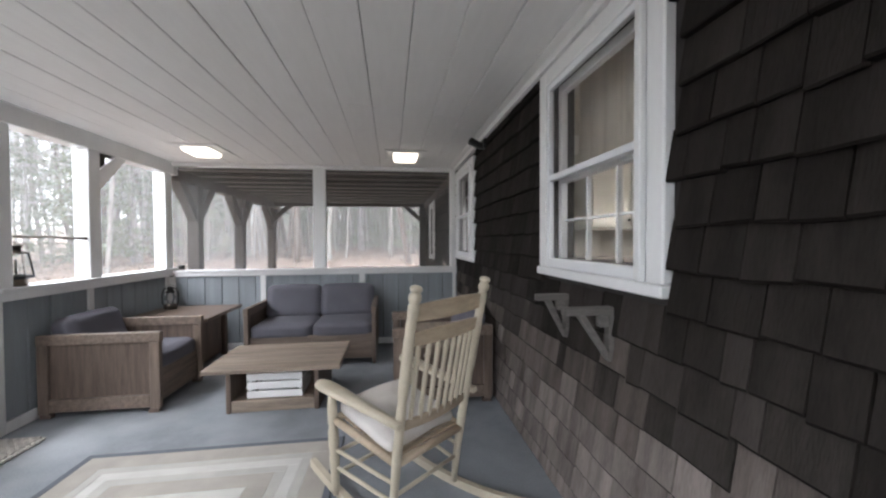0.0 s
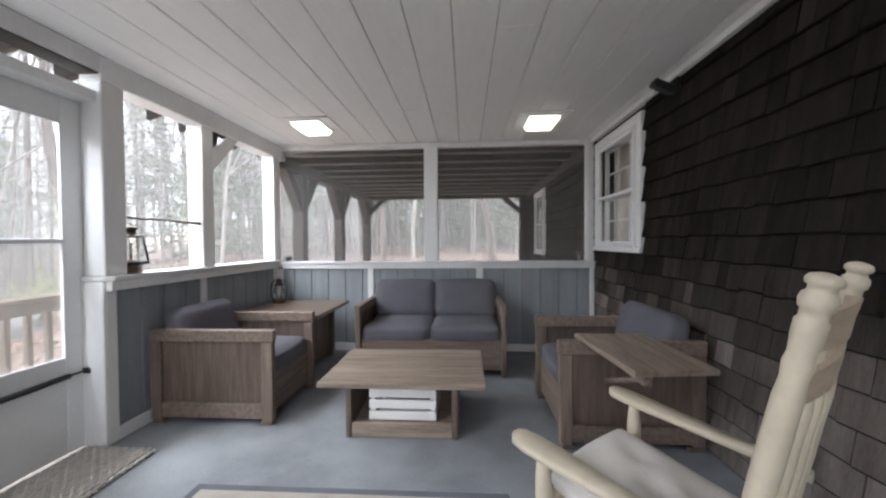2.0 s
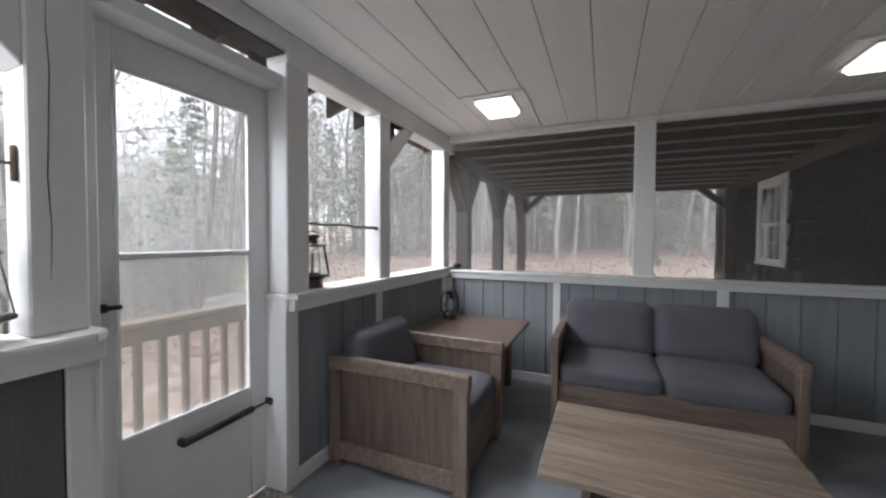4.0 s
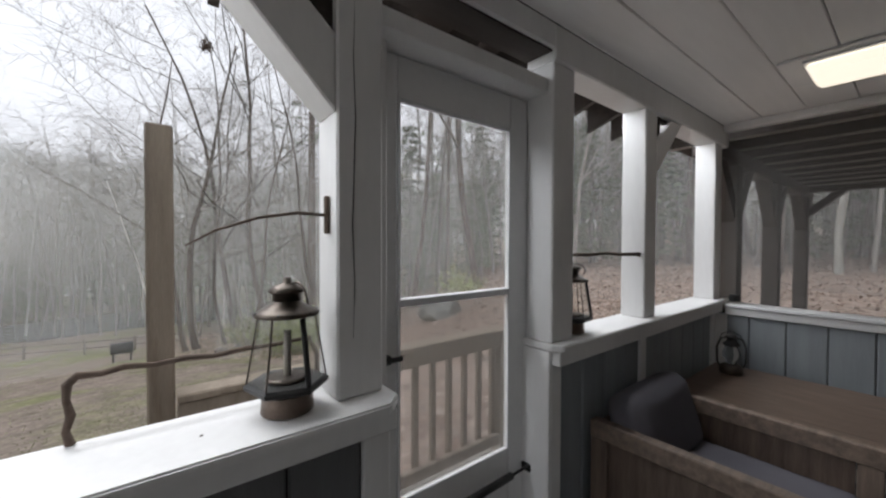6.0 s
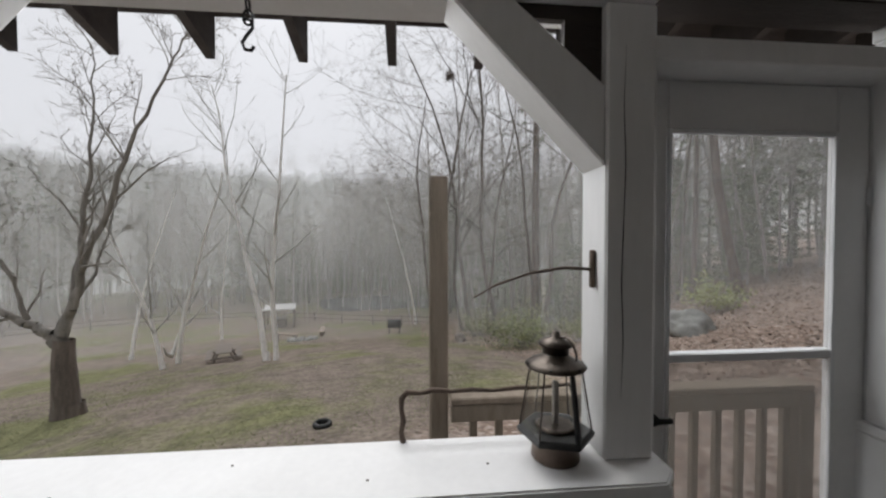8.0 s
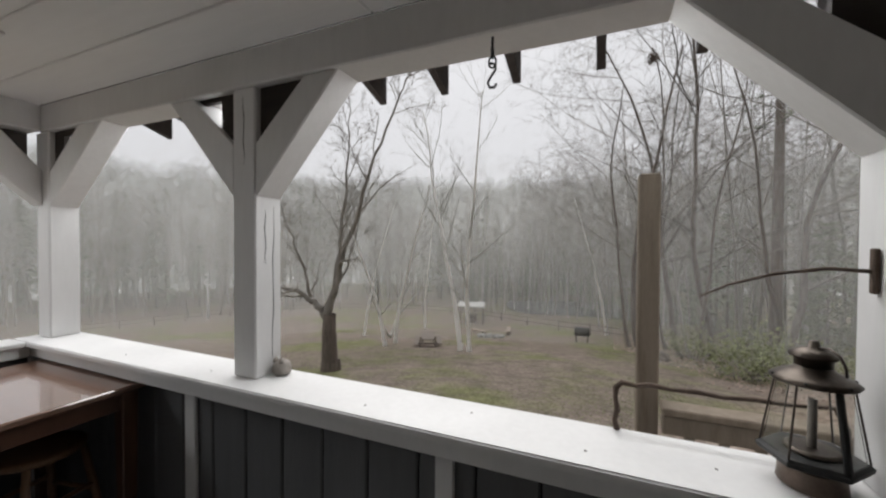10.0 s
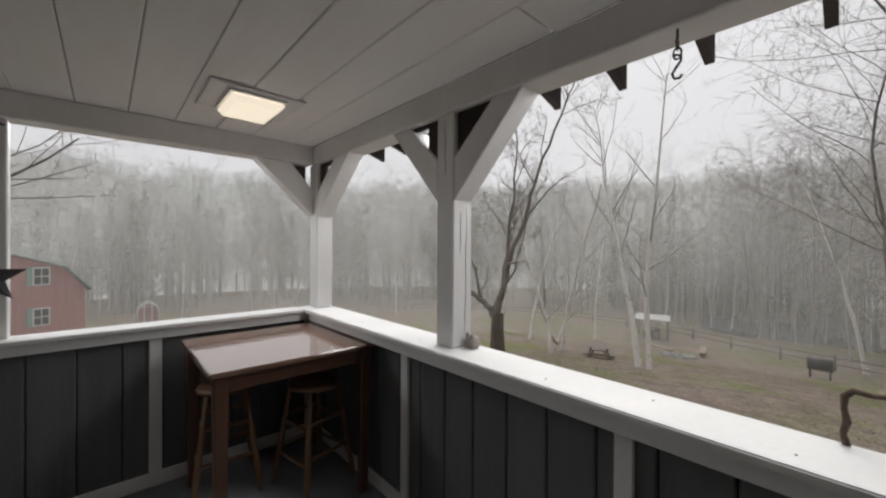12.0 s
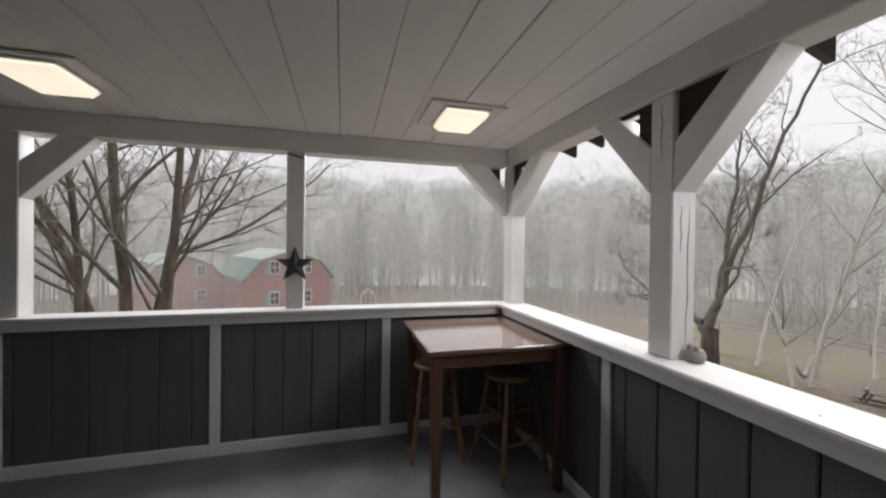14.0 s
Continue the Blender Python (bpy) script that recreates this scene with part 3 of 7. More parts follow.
SH_ME = {}
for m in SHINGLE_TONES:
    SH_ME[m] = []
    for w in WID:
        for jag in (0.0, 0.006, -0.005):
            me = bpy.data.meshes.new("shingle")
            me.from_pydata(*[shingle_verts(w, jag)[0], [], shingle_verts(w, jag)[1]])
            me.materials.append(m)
            me.materials.append(M_BUTTSHADE)
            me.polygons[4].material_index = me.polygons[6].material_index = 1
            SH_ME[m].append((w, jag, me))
rng = random.Random(11)
near, rest = [], []
for k in range(-1, 16):
    z = 0.103 + EXPO * k
    spans = [(-1.45, 11.0)]
    for w in (WINA, WINB, WINC):
        if z + EXPO > w[2] - 0.045 and z < w[3] + .01:
            spans = [q for a, b in spans for q in ((a, min(b, w[0])), (max(a, w[1]), b)) if q[1] - q[0] > 0.03]
    for a, b in spans:
        y = a - (rng.uniform(0, .08) if a < -1 else 0)
        while y < b - 0.03:
            # low courses get paler tones: wear, plus light on the lower wall painted in
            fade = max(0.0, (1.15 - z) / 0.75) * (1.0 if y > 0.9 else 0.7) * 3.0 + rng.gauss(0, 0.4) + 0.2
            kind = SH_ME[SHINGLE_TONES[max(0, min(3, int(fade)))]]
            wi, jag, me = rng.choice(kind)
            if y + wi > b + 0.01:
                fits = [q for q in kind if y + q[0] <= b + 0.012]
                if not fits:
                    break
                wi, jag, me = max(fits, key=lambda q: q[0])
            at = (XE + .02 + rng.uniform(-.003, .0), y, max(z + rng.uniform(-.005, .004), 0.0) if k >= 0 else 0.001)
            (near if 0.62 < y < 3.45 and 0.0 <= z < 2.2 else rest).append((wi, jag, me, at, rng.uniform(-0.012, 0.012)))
            y += wi
near.sort(key=lambda q: q[3][1])
rest += near[298:]
near = near[:298]
verts, faces, which = [], [], []
for wi, jag, me, at, tw in rest:
    v, f = shingle_verts(wi, jag)
    o = len(verts)
    if at[1] > 5.25 and at[2] > 2.25:
        continue
    verts += [(at[0] + p[0], at[1] + p[1], at[2] + p[2] * (1 if at[2] + EXPO < 2.37 else 0.9)) for p in v]
    faces += [tuple(i + o for i in q) for q in f]
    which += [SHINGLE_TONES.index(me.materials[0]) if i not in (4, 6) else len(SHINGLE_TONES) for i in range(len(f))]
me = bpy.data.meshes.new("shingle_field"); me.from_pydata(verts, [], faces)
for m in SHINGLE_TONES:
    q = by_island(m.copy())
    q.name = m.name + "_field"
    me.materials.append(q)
me.materials.append(M_BUTTSHADE)
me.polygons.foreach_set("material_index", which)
fld = new("shingle_field", me); fld.parent = house_wall
tagged(fld, kind="stuff")


def post(name, parent, x0, x1, y0, y1, z0, z1, m=None, label=""):
    return boxes(name, m or M_WHITE, parent, (x0, x1, y0, y1, z0, z1), c=0.006, label=label)


def brace(name, parent, plane, a0, a1, corner, sign, m=None, z_low=1.77, z_up=1.985, reach=(0.245, 0.405), top=ZB):
    """45-degree knee brace in the plane x or y, from a post edge at `corner` to the beam."""
    bm = bmesh.new()
    prism(bm, [(corner, z_low), (corner + sign * reach[1], top), (corner + sign * reach[0], top), (corner, z_up)], plane, a0, a1)
    bmesh.ops.bevel(bm, geom=bm.edges[:], offset=0.005, segments=1, affect='EDGES')
    return part(name, bm, m or M_WHITE, parent)


# yard side: half wall, sill cap, posts, beam, braces
wall_w = thing("wall_west", "half wall with grooved boards coloured dark for shade below a white sill", "wall", kind="structure")


def boards_y(parent, material, y0, y1, z0, z1, xf, w=0.2):
    y = y0
    while y < y1 - 0.02:
        yb = min(y + w, y1)
        boxes("wall_board", material, parent, (xf - .02, xf, y + .003, yb - .003, z0, z1), c=0.006)
        y += w


def boards_x(parent, material, x0, x1, z0, z1, yf, depth, w=0.2):
    x = x0
    while x < x1 - 0.02:
        xb = min(x + w, x1)
        boxes("wall_board", material, parent, (x + .002, xb - .002, min(yf, yf + depth), max(yf, yf + depth), z0, z1), c=0.006)
        x += w


XF = -2.60                                        # face of the boards
boxes("wall_core", M_SHEATH, wall_w, (XB, XF - .022, YS - .1, 2.34, -0.1, 0.985), (XB, XF - .022, 3.14, YN + .1, -0.1, 0.985), c=0)
boards_y(wall_w, M_PANEL_SHADE, YS, 2.28, 0.0, 0.95, XF)
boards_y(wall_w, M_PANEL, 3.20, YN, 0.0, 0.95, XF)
for ya, yb in ((-.08, -.012), (1.15, 1.213), (2.275, 2.345), (3.135, 3.205), (3.955, 4.02), (5.13, 5.198)):
    boxes("batten", M_WHITE, wall_w, (XF, XF + .02, ya, yb, 0.0, 0.945))
boxes("base_rail", M_WHITE, wall_w, (XF, XF + .018, YS, 2.275, 0.0, 0.085), (XF, XF + .018, 3.205, 5.13, 0.0, 0.085), label="white painted skirting board")
boxes("outer_cladding", M_PANEL_SHADE, wall_w, (XB - .02, XB, YS - .1, 2.34, -0.5, 0.99), (XB - .02, XB, 3.14, YN + .1, -0.5, 0.99))
CAPI, CAPO = -2.485, -2.735
for nm, ya, yb in (("sill_cap", YS - .1, 2.36), ("sill_cap", 3.11, YN + .1)):
    bm = bmesh.new()
    ch = 0.05
    if yb < 3:
        poly = [(CAPO, ya), (CAPI, ya), (CAPI, yb - ch), (CAPI - ch, yb), (CAPO, yb)]
    else:
        poly = [(CAPO, ya), (XP + .01, ya), (XP + .055, ya + .03), (XP + .055, yb), (CAPO, yb)]
    prism(bm, poly, 'z', ZK - .028, ZK)
    bmesh.ops.bevel(bm, geom=bm.edges[:], offset=0.005, segments=2, affect='EDGES')
    part(nm, bm, M_WHITE, wall_w, "glossy white sill board with nail heads")
boxes("sill_lip", M_WHITE, wall_w, (XF, CAPI - .03, YS, 2.345, 0.945, ZK - .029), (XF, XP + .04, 3.135, YN, 0.945, ZK - .029))

frame_w = thing("post_frame_west", "white painted timber posts and beam with knee braces", "post frame", kind="structure")
for ya, yb, zb in ((YS - .02, 2.335, ZB), (2.3355, 3.1295, 2.255), (3.13, 5.41, ZB)):
    post("beam", frame_w, XB, XP + .008, ya, yb, zb, ZC - .001)
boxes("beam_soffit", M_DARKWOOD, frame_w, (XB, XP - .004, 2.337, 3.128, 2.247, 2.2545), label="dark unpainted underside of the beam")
for ya, yb, z0 in ((-1.385, -1.245, ZK), (.235, .36, ZK), (2.20, 2.335, ZK), (3.13, 3.285, ZK), (3.985, 4.125, ZK), (5.14, 5.28, ZK)):
    post("post", frame_w, XB + .006, XP, ya, yb, z0 + .0005, ZB)
boxes("door_jamb", M_WHITE, frame_w, (XB - .03, XP, 2.335, 2.36, 0.0, ZK - .03), (XB - .03, XP, 3.115, 3.14, 0.0, ZK - .03))
boxes("door_jamb", M_WHITE, frame_w, (XB - .03, XP - .09, 2.336, 2.40, ZK - .03, 2.11), (XB - .03, XP - .004, 3.14, 3.16, 0.0, 2.11))
brace("brace", frame_w, 'x', XB + .012, XP - .003, .36, 1)
brace("brace", frame_w, 'x', XB + .012, XP - .003, .235, -1)
brace("brace", frame_w, 'x', XB + .012, XP - .003, 2.20, -1, z_low=1.795, z_up=2.0)
brace("brace", frame_w, 'x', XB + .012, XP - .003, -1.245, 1, z_low=1.78, reach=(.30, .52))
brace("brace", frame_w, 'x', XB + .03, XP - .003, 4.125, 1, z_low=1.85, z_up=2.04, reach=(.22, .37))
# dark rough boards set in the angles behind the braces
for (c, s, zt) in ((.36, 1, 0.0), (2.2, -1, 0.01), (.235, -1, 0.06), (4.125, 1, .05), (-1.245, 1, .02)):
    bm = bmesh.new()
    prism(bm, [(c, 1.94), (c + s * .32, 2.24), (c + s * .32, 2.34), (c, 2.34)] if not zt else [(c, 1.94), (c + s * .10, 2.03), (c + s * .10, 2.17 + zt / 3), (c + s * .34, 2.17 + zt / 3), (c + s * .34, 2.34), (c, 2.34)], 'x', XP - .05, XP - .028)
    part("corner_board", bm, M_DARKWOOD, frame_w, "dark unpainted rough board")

# long drying cracks in the old timbers
for x0, y0, z0, x1, y1, z1 in ((-2.665, .3608, 1.09, -2.672, .3608, 1.74), (-2.63, .3608, 1.5, -2.628, .3608, 1.72), (XP + .0005, 2.245, 1.2, XP + .0005, 2.25, 2.1), (XP + .0005, .30, 1.9, XP + .0005, .297, 2.18)):
    bm = bmesh.new()
    path_tube(bm, [Vector((x0, y0, z0)).lerp(Vector((x1, y1, z1)), k / 6) + Vector((0.0, 0.0, 0.0)) + Vector((.004 * math.sin(k * 2.1), 0, 0) if y0 == y1 else (0, .004 * math.sin(k * 2.1), 0)) for k in range(7)], [.0003, .001, .0014, .0012, .0014, .001, .0003], 5)
    part("drying_crack", bm, M_SHEATH, frame_w)

# head of the doorway: white head board, dark plate above it
boxes("head_board", M_WHITE, frame_w, (XB - .03, XP - .03, 2.336, 3.15, 2.085, 2.148))
boxes("head_plank", M_DARKWOOD, frame_w, (XB - .03, XB + .02, 2.52, 3.06, 2.1485, 2.166), label="rough weathered plank on the door head")

# side towards the yard below the slope: south half wall
wall_s = thing("wall_south", "half wall with grooved boards coloured dark for shade below a white sill", "wall", kind="structure")
boxes("wall_core", M_SHEATH, wall_s, (XF, XE + .02, YS - .09, YS - .022, -0.1, 0.985), c=0)
boards_x(wall_s, M_PANEL_SHADE, XF + .02, XE, 0.0, 0.95, YS, -.02)
for xa, xb in ((-.365, -.297), (-1.577, -1.508), (.86, .94), (-2.575, -2.51)):
    boxes("batten", M_WHITE, wall_s, (xa, xb, YS, YS + .02, 0.0, 0.945))
boxes("base_rail", M_WHITE, wall_s, (XF + .02, .86, YS, YS + .018, 0.0, 0.088), label="white painted skirting board")
boxes("outer_cladding", M_PANEL_SHADE, wall_s, (XB, XE + .02, YS - .11, YS - .09, -0.5, 0.99))
bm = bmesh.new()
bx(bm, CAPI + .001, XE, YS - .12, YS + .065, ZK - .028, ZK - .0005, c=0.005)
part("sill_cap", bm, M_WHITE, wall_s, "white sill board")
boxes("sill_lip", M_WHITE, wall_s, (XF + .09, XE - .005, YS, YS + .04, 0.945, ZK - .029))
frame_s = thing("post_frame_south", "white painted timber posts and beam with knee braces", "post frame", kind="structure")
post("beam", frame_s, XP + .009, XE + .02, YS - .13, YS + .02, ZB, ZC - .001)
post("post", frame_s, -.918, -.79, YS - .1, YS - .015, ZK, ZB)
post("post", frame_s, .78, .93, YS - .12, YS + .01, ZK, ZB)
brace("brace", frame_s, 'y', YS - .11, YS + .005, .78, -1, z_low=1.79, z_up=2.03, reach=(.20, .40))
brace("brace", frame_s, 'y', YS - .11, YS + .005, XP + .001, 1, z_low=1.79, z_up=1.99, reach=(.18, .44))
bm = bmesh.new()
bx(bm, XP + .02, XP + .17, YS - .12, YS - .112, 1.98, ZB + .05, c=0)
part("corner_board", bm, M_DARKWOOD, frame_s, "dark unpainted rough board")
boxes("dark_shutter", M_DARKWOOD, frame_s, (.94, 1.0, YS - .02, YS + .03, 1.04, 1.72), label="dark brown shutter edge by the house")

# partition towards the carport
wall_n = thing("wall_north", "half wall with grey-blue grooved boards below a white sill", "wall", kind="structure")
boxes("wall_core", M_SHEATH, wall_n, (XF, XE + .02, YN + .022, YN + .09, -0.1, 0.96), c=0)
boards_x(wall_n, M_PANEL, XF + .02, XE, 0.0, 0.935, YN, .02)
for xa, xb in ((-2.578, -2.51), (-1.518, -1.452), (-.29, -.215), (.955, 1.0)):
    boxes("batten", M_WHITE, wall_n, (xa, xb, YN - .02, YN, 0.0, 0.93))
boxes("base_rail", M_WHITE, wall_n, (-2.5, .95, YN - .018, YN, 0.0, 0.08), label="white painted skirting board")
boxes("sill_cap", M_WHITE, wall_n, (XP + .056, XE - .002, YN - .03, YN + .14, .985, 1.008), label="white sill board")
boxes("sill_lip", M_WHITE, wall_n, (XP + .06, XE - .005, YN - .018, YN, .93, .984))
frame_n = thing("post_frame_north", "white painted frame holding two insect screens", "post frame", kind="structure")
post("post", frame_n, -.876, -.72, YN + .05, YN + .13, 1.009, 2.31)
post("post", frame_n, .935, XE - .001, YN + .04, YN + .13, 1.009, 2.31)
post("head_rail", frame_n, XP + .01, XE - .002, YN + .06, YN + .15, 2.31, ZC - .001)
for xa, xb in ((XP + .02, -.876), (-.72, .935)):
    boxes("insect_screen", M_SCREEN, frame_n, (xa, xb, YN + .092, YN + .094, 1.009, 2.31), c=0, label="fine grey insect screen")


# ---- eave on the yard side: rafter tails and roof deck ----
roof = thing("porch_roof", "dark weathered rafter tails under a board roof", "roof", kind="structure")
y = -1.558
while y < 5.9:
    bm = bmesh.new()
    prism(bm, [(-3.42, 2.41), (XB - .04, 2.62), (XB - .04, 2.86), (-3.42, 2.655)], 'y', y - .02, y + .02)
    part("rafter_tail", bm, M_DARKWOOD, roof)
    y += 0.398
bm = bmesh.new()
prism(bm, [(-3.5, 2.64), (4.7, 5.20), (4.7, 5.25), (-3.5, 2.69)], 'y', -1.9, 5.98)
part("roof_deck", bm, M_DARKWOOD, roof)


# ---- screen door ----
door = thing("door_1", "white painted screen door with two panes, closed", "door", (XB, 2.405, 0.012), kind="structure")
DW, DH = 0.735, 2.07
boxes("stile", M_DOOR, door, (-.032, 0, 0, .062, 0, DH), c=.005)
boxes("stile", M_DOOR, door, (-.032, 0, DW - .115, DW, 0, DH), c=.005)
boxes("top_rail", M_DOOR, door, (-.032, 0, .062, DW - .115, 1.925, DH), c=.005)
boxes("lock_rail", M_ALU, door, (-.034, .004, .062, DW - .115, 1.225, 1.252), c=.004, label="pale metal bar between the panes")
boxes("kick_panel", M_DOOR, door, (-.030, -.004, .062, DW - .115, 0, .555), c=.005)
boxes("bead", M_ALU, door, (-.004, .006, .06, .072, .555, 1.925), (-.004, .006, DW - .127, DW - .113, .555, 1.925), (-.004, .006, .072, DW - .127, 1.912, 1.926), (-.004, .006, .072, DW - .127, .55, .566), c=.002)
p = boxes("upper_pane", M_GLASS, door, (-.018, -.014, .062, DW - .115, 1.252, 1.925), c=0)
p.visible_shadow = False
p = boxes("lower_pane", M_HAZE, door, (-.018, -.014, .062, DW - .115, .556, 1.225), c=0, label="dusty lower pane")
p.visible_shadow = False
bm = bmesh.new()
bx(bm, .0, .028, -.015, .03, 1.045, 1.075, c=.006); bx(bm, .018, .034, -.012, .07, 1.052, 1.068, c=.006)
part("door_handle", bm, M_BLACK, door, "black lever handle")
bm = bmesh.new()
tube(bm, (.035, .27, .455), (.035, .60, .462), .016, n=10); tube(bm, (.035, .60, .462), (.035, .70, .465), .006, n=8)
bx(bm, 0, .05, .70, .75, .44, .475, c=.005); bx(bm, 0, .045, .262, .285, .44, .47, c=.004)
part("door_closer", bm, M_BLACK, door, "black pneumatic door closer")
boxes("hinge_stop", M_ALU, door, (-.002, .02, DW - .01, DW + .005, .1, .16), (-.002, .02, DW - .01, DW + .005, 1.7, 1.76), c=.002)


# ---- windows of the house ----
def house_window(name, w, lower_grid):
    y0, y1, z0, z1 = w
    ob = thing(name, "white framed double-hung window" + (" with a glowing kitchen behind" if lower_grid else " with a drawn curtain"), "window", kind="structure")
    xc, cw = XE - .02, .085
    boxes("casing", M_WHITE, ob, (xc, XE + .03, y0, y0 + cw, z0, z1), (xc, XE + .03, y1 - cw, y1, z0, z1), (xc, XE + .03, y0 + cw, y1 - cw, z1 - cw, z1), c=.006)
    boxes("window_sill", M_WHITE, ob, (xc - .012, XE + .06, y0 - .004, y1 + .012, z0 - .045, z0 - .001), c=.006)
    ia, ib, za, zb = y0 + cw, y1 - cw, z0, z1 - cw
    boxes("storm_frame", M_ALU, ob, (XE - .012, XE + .02, ia, ia + .06, za, zb), (XE - .012, XE + .02, ib - .03, ib, za, zb), (XE - .012, XE + .02, ia + .06, ib - .03, zb - .035, zb), (XE - .012, XE + .02, ia + .06, ib - .03, za, za + .05), c=.004)
    boxes("sash_stop", M_WHITE, ob, (XE - .04, XE - .0125, ia + .005, ia + .04, za, zb), c=.004)
    zm = za + (zb - za) * .485
    boxes("meeting_rail", M_ALU, ob, (XE - .01, XE + .03, ia + .06, ib - .03, zm - .015, zm + .018), c=.004)
    sash = boxes("sash", M_WHITE, ob, (XE + .06, XE + .10, ia, ia + .035, za, zb), (XE + .06, XE + .10, ib - .035, ib, za, zb), (XE + .06, XE + .10, ia + .035, ib - .035, zm - .025, zm + .02), (XE + .06, XE + .10, ia + .035, ib - .035, za, za + .045), (XE + .06, XE + .10, ia + .035, ib - .035, zb - .05, zb), c=.004)
    for zlo, zhi in ((za + .05, zm - .026),) if lower_grid else ((za + .05, zm - .026), (zm + .021, zb - .05)):
        g = []
        for i in (1, 2):
            yy = ia + .05 + (ib - ia - .1) * i / 3
            g.append((XE + .066, XE + .092, yy - .0075, yy + .0075, zlo, zhi))
        for k, q in enumerate(g):
            boxes("muntin", M_WHITE, sash, q, c=.003)
        yy = ia + .05
        zz = (zlo + zhi) / 2
        for i in range(3):
            ya = ia + .05 + (ib - ia - .1) * i / 3 + .0105
            boxes("muntin", M_WHITE, sash, (XE + .066, XE + .092, ya, ya + (ib - ia - .1) / 3 - .021, zz - .0065, zz + .0065), c=.003)
    for za2, zb2 in ((za + .05, zm - .015), (zm + .018, zb - .035)):
        p = boxes("pane", M_GLASS, ob, (XE + .004, XE + .007, ia + .06, ib - .03, za2, zb2), c=0)
        p.visible_shadow = False
    return ob


house_window("window_1", WINA, True)
house_window("window_2", WINB, False)
# drawn sheer curtain behind the second window and at the top of the first
def curtain(name, label, y0, y1, z0, z1, x, folds):
    bm = bmesh.new()
    n = folds * 6
    cols = []
    for i in range(n + 1):
        yy = y0 + (y1 - y0) * i / n
        xx = x + 0.012 * math.sin(i / 6 * 2 * math.pi) + 0.007 * math.sin(i * 0.9)
        cols.append([bm.verts.new((xx, yy, z0)), bm.verts.new((xx, yy, z1)), bm.verts.new((xx + .004, yy, z1)), bm.verts.new((xx + .004, yy, z0))])
    for a, b in zip(cols, cols[1:]):
        for k in range(4):
            f = bm.faces.new([a[k], a[(k + 1) % 4], b[(k + 1) % 4], b[k]]); f.smooth = True
    bm.faces.new(cols[0]); bm.faces.new(cols[-1][::-1])
    ob = thing(name, label, "curtain")
    part("cloth", bm, M_CURT, ob)
    bm = bmesh.new(); tube(bm, (x, y0 - .04, z1 - .01), (x, y1 + .04, z1 - .01), .009)
    part("rod", bm, M_BLACK, ob, "thin dark curtain rod")
    for yy in (y0 - .04, y1 + .04):
        boxes("bracket", M_BLACK, ob, (x - .095, x + .012, yy - .008, yy + .008, z1 - .02, z1 + .004), c=.002)
    return ob


curtain("window_curtain", "sheer beige curtain drawn across the window", 4.15, 5.15, 1.15, 2.40, XE + .20, 7)
curtain("window_curtain", "short sheer valance across the upper sash", 1.28, 2.34, 1.76, 2.41, XE + .26, 8)

# kitchen behind the first window
kit = thing("wall_kitchen", "warm cream walls of the kitchen inside", "wall", kind="structure")
KX0, KX1, KY0, KY1, KZ = XE + .17, 4.4, -0.6, 11.0, 2.42
boxes("room_wall", M_ROOM, kit, (KX1, KX1 + .1, KY0, KY1, -.1, KZ), c=0)
boxes("room_wall", M_ROOM, kit, (KX0, KX1, KY0 - .1, KY0, -.1, KZ), c=0)
boxes("room_wall", M_ROOM, kit, (KX0, KX1, KY1, KY1 + .1, -.1, KZ), c=0)
boxes("room_wall", M_ROOM, kit, (KX0, KX1, 3.75, 3.83, 0, KZ), (KX0, KX1, 6.6, 6.68, 0, KZ), c=0)
bm = bmesh.new(); bx(bm, KX0, KX1, KY0, KY1, -.1, 0, c=0)
single("floor_kitchen", bm, M_OAKT, "wooden kitchen floor inside the house", "floor", "structure")
bm = bmesh.new(); bx(bm, KX0, KX1, KY0, KY1, KZ, KZ + .06, c=0)
single("ceiling_kitchen", bm, M_ROOM, "warm cream kitchen ceiling", "ceiling", "structure")


def cabinet(x0, x1, y0, y1, z0, z1, door_face, label, cat="cabinet"):
    """Cupboard with two doors and knobs; door_face is the side that opens ('x' or 'y')."""
    ob = thing("kitchen_cabinet", label, cat, ((x0 + x1) / 2, (y0 + y1) / 2, z0), group="kitchen cabinets")
    hx, hy, h = (x1 - x0) / 2, (y1 - y0) / 2, z1 - z0
    boxes("body", M_CAB, ob, (-hx, hx, -hy, hy, 0, h), c=.004)
    for i in (0, 1):
        if door_face == 'y':
            a, b = (-hx + .01, -.005) if i == 0 else (.005, hx - .01)
            d = boxes("door", M_CAB, ob, (a, b, -hy - .02, -hy - .001, .015, h - .015), c=.004)
            kx = b - .03 if i == 0 else a + .03
            boxes("knob", M_BLACK, d, (kx - .012, kx + .012, -hy - .045, -hy - .02, .07, .094), c=.006, label="dark metal latch")
        else:
            a, b = (-hy + .01, -.005) if i == 0 else (.005, hy - .01)
            d = boxes("door", M_CAB, ob, (-hx - .02, -hx - .001, a, b, .015, h - .015), c=.004)
            ky = b - .03 if i == 0 else a + .03
            boxes("knob", M_BLACK, d, (-hx - .045, -hx - .02, ky - .012, ky + .012, .07, .094), c=.006, label="dark metal latch")
    return ob


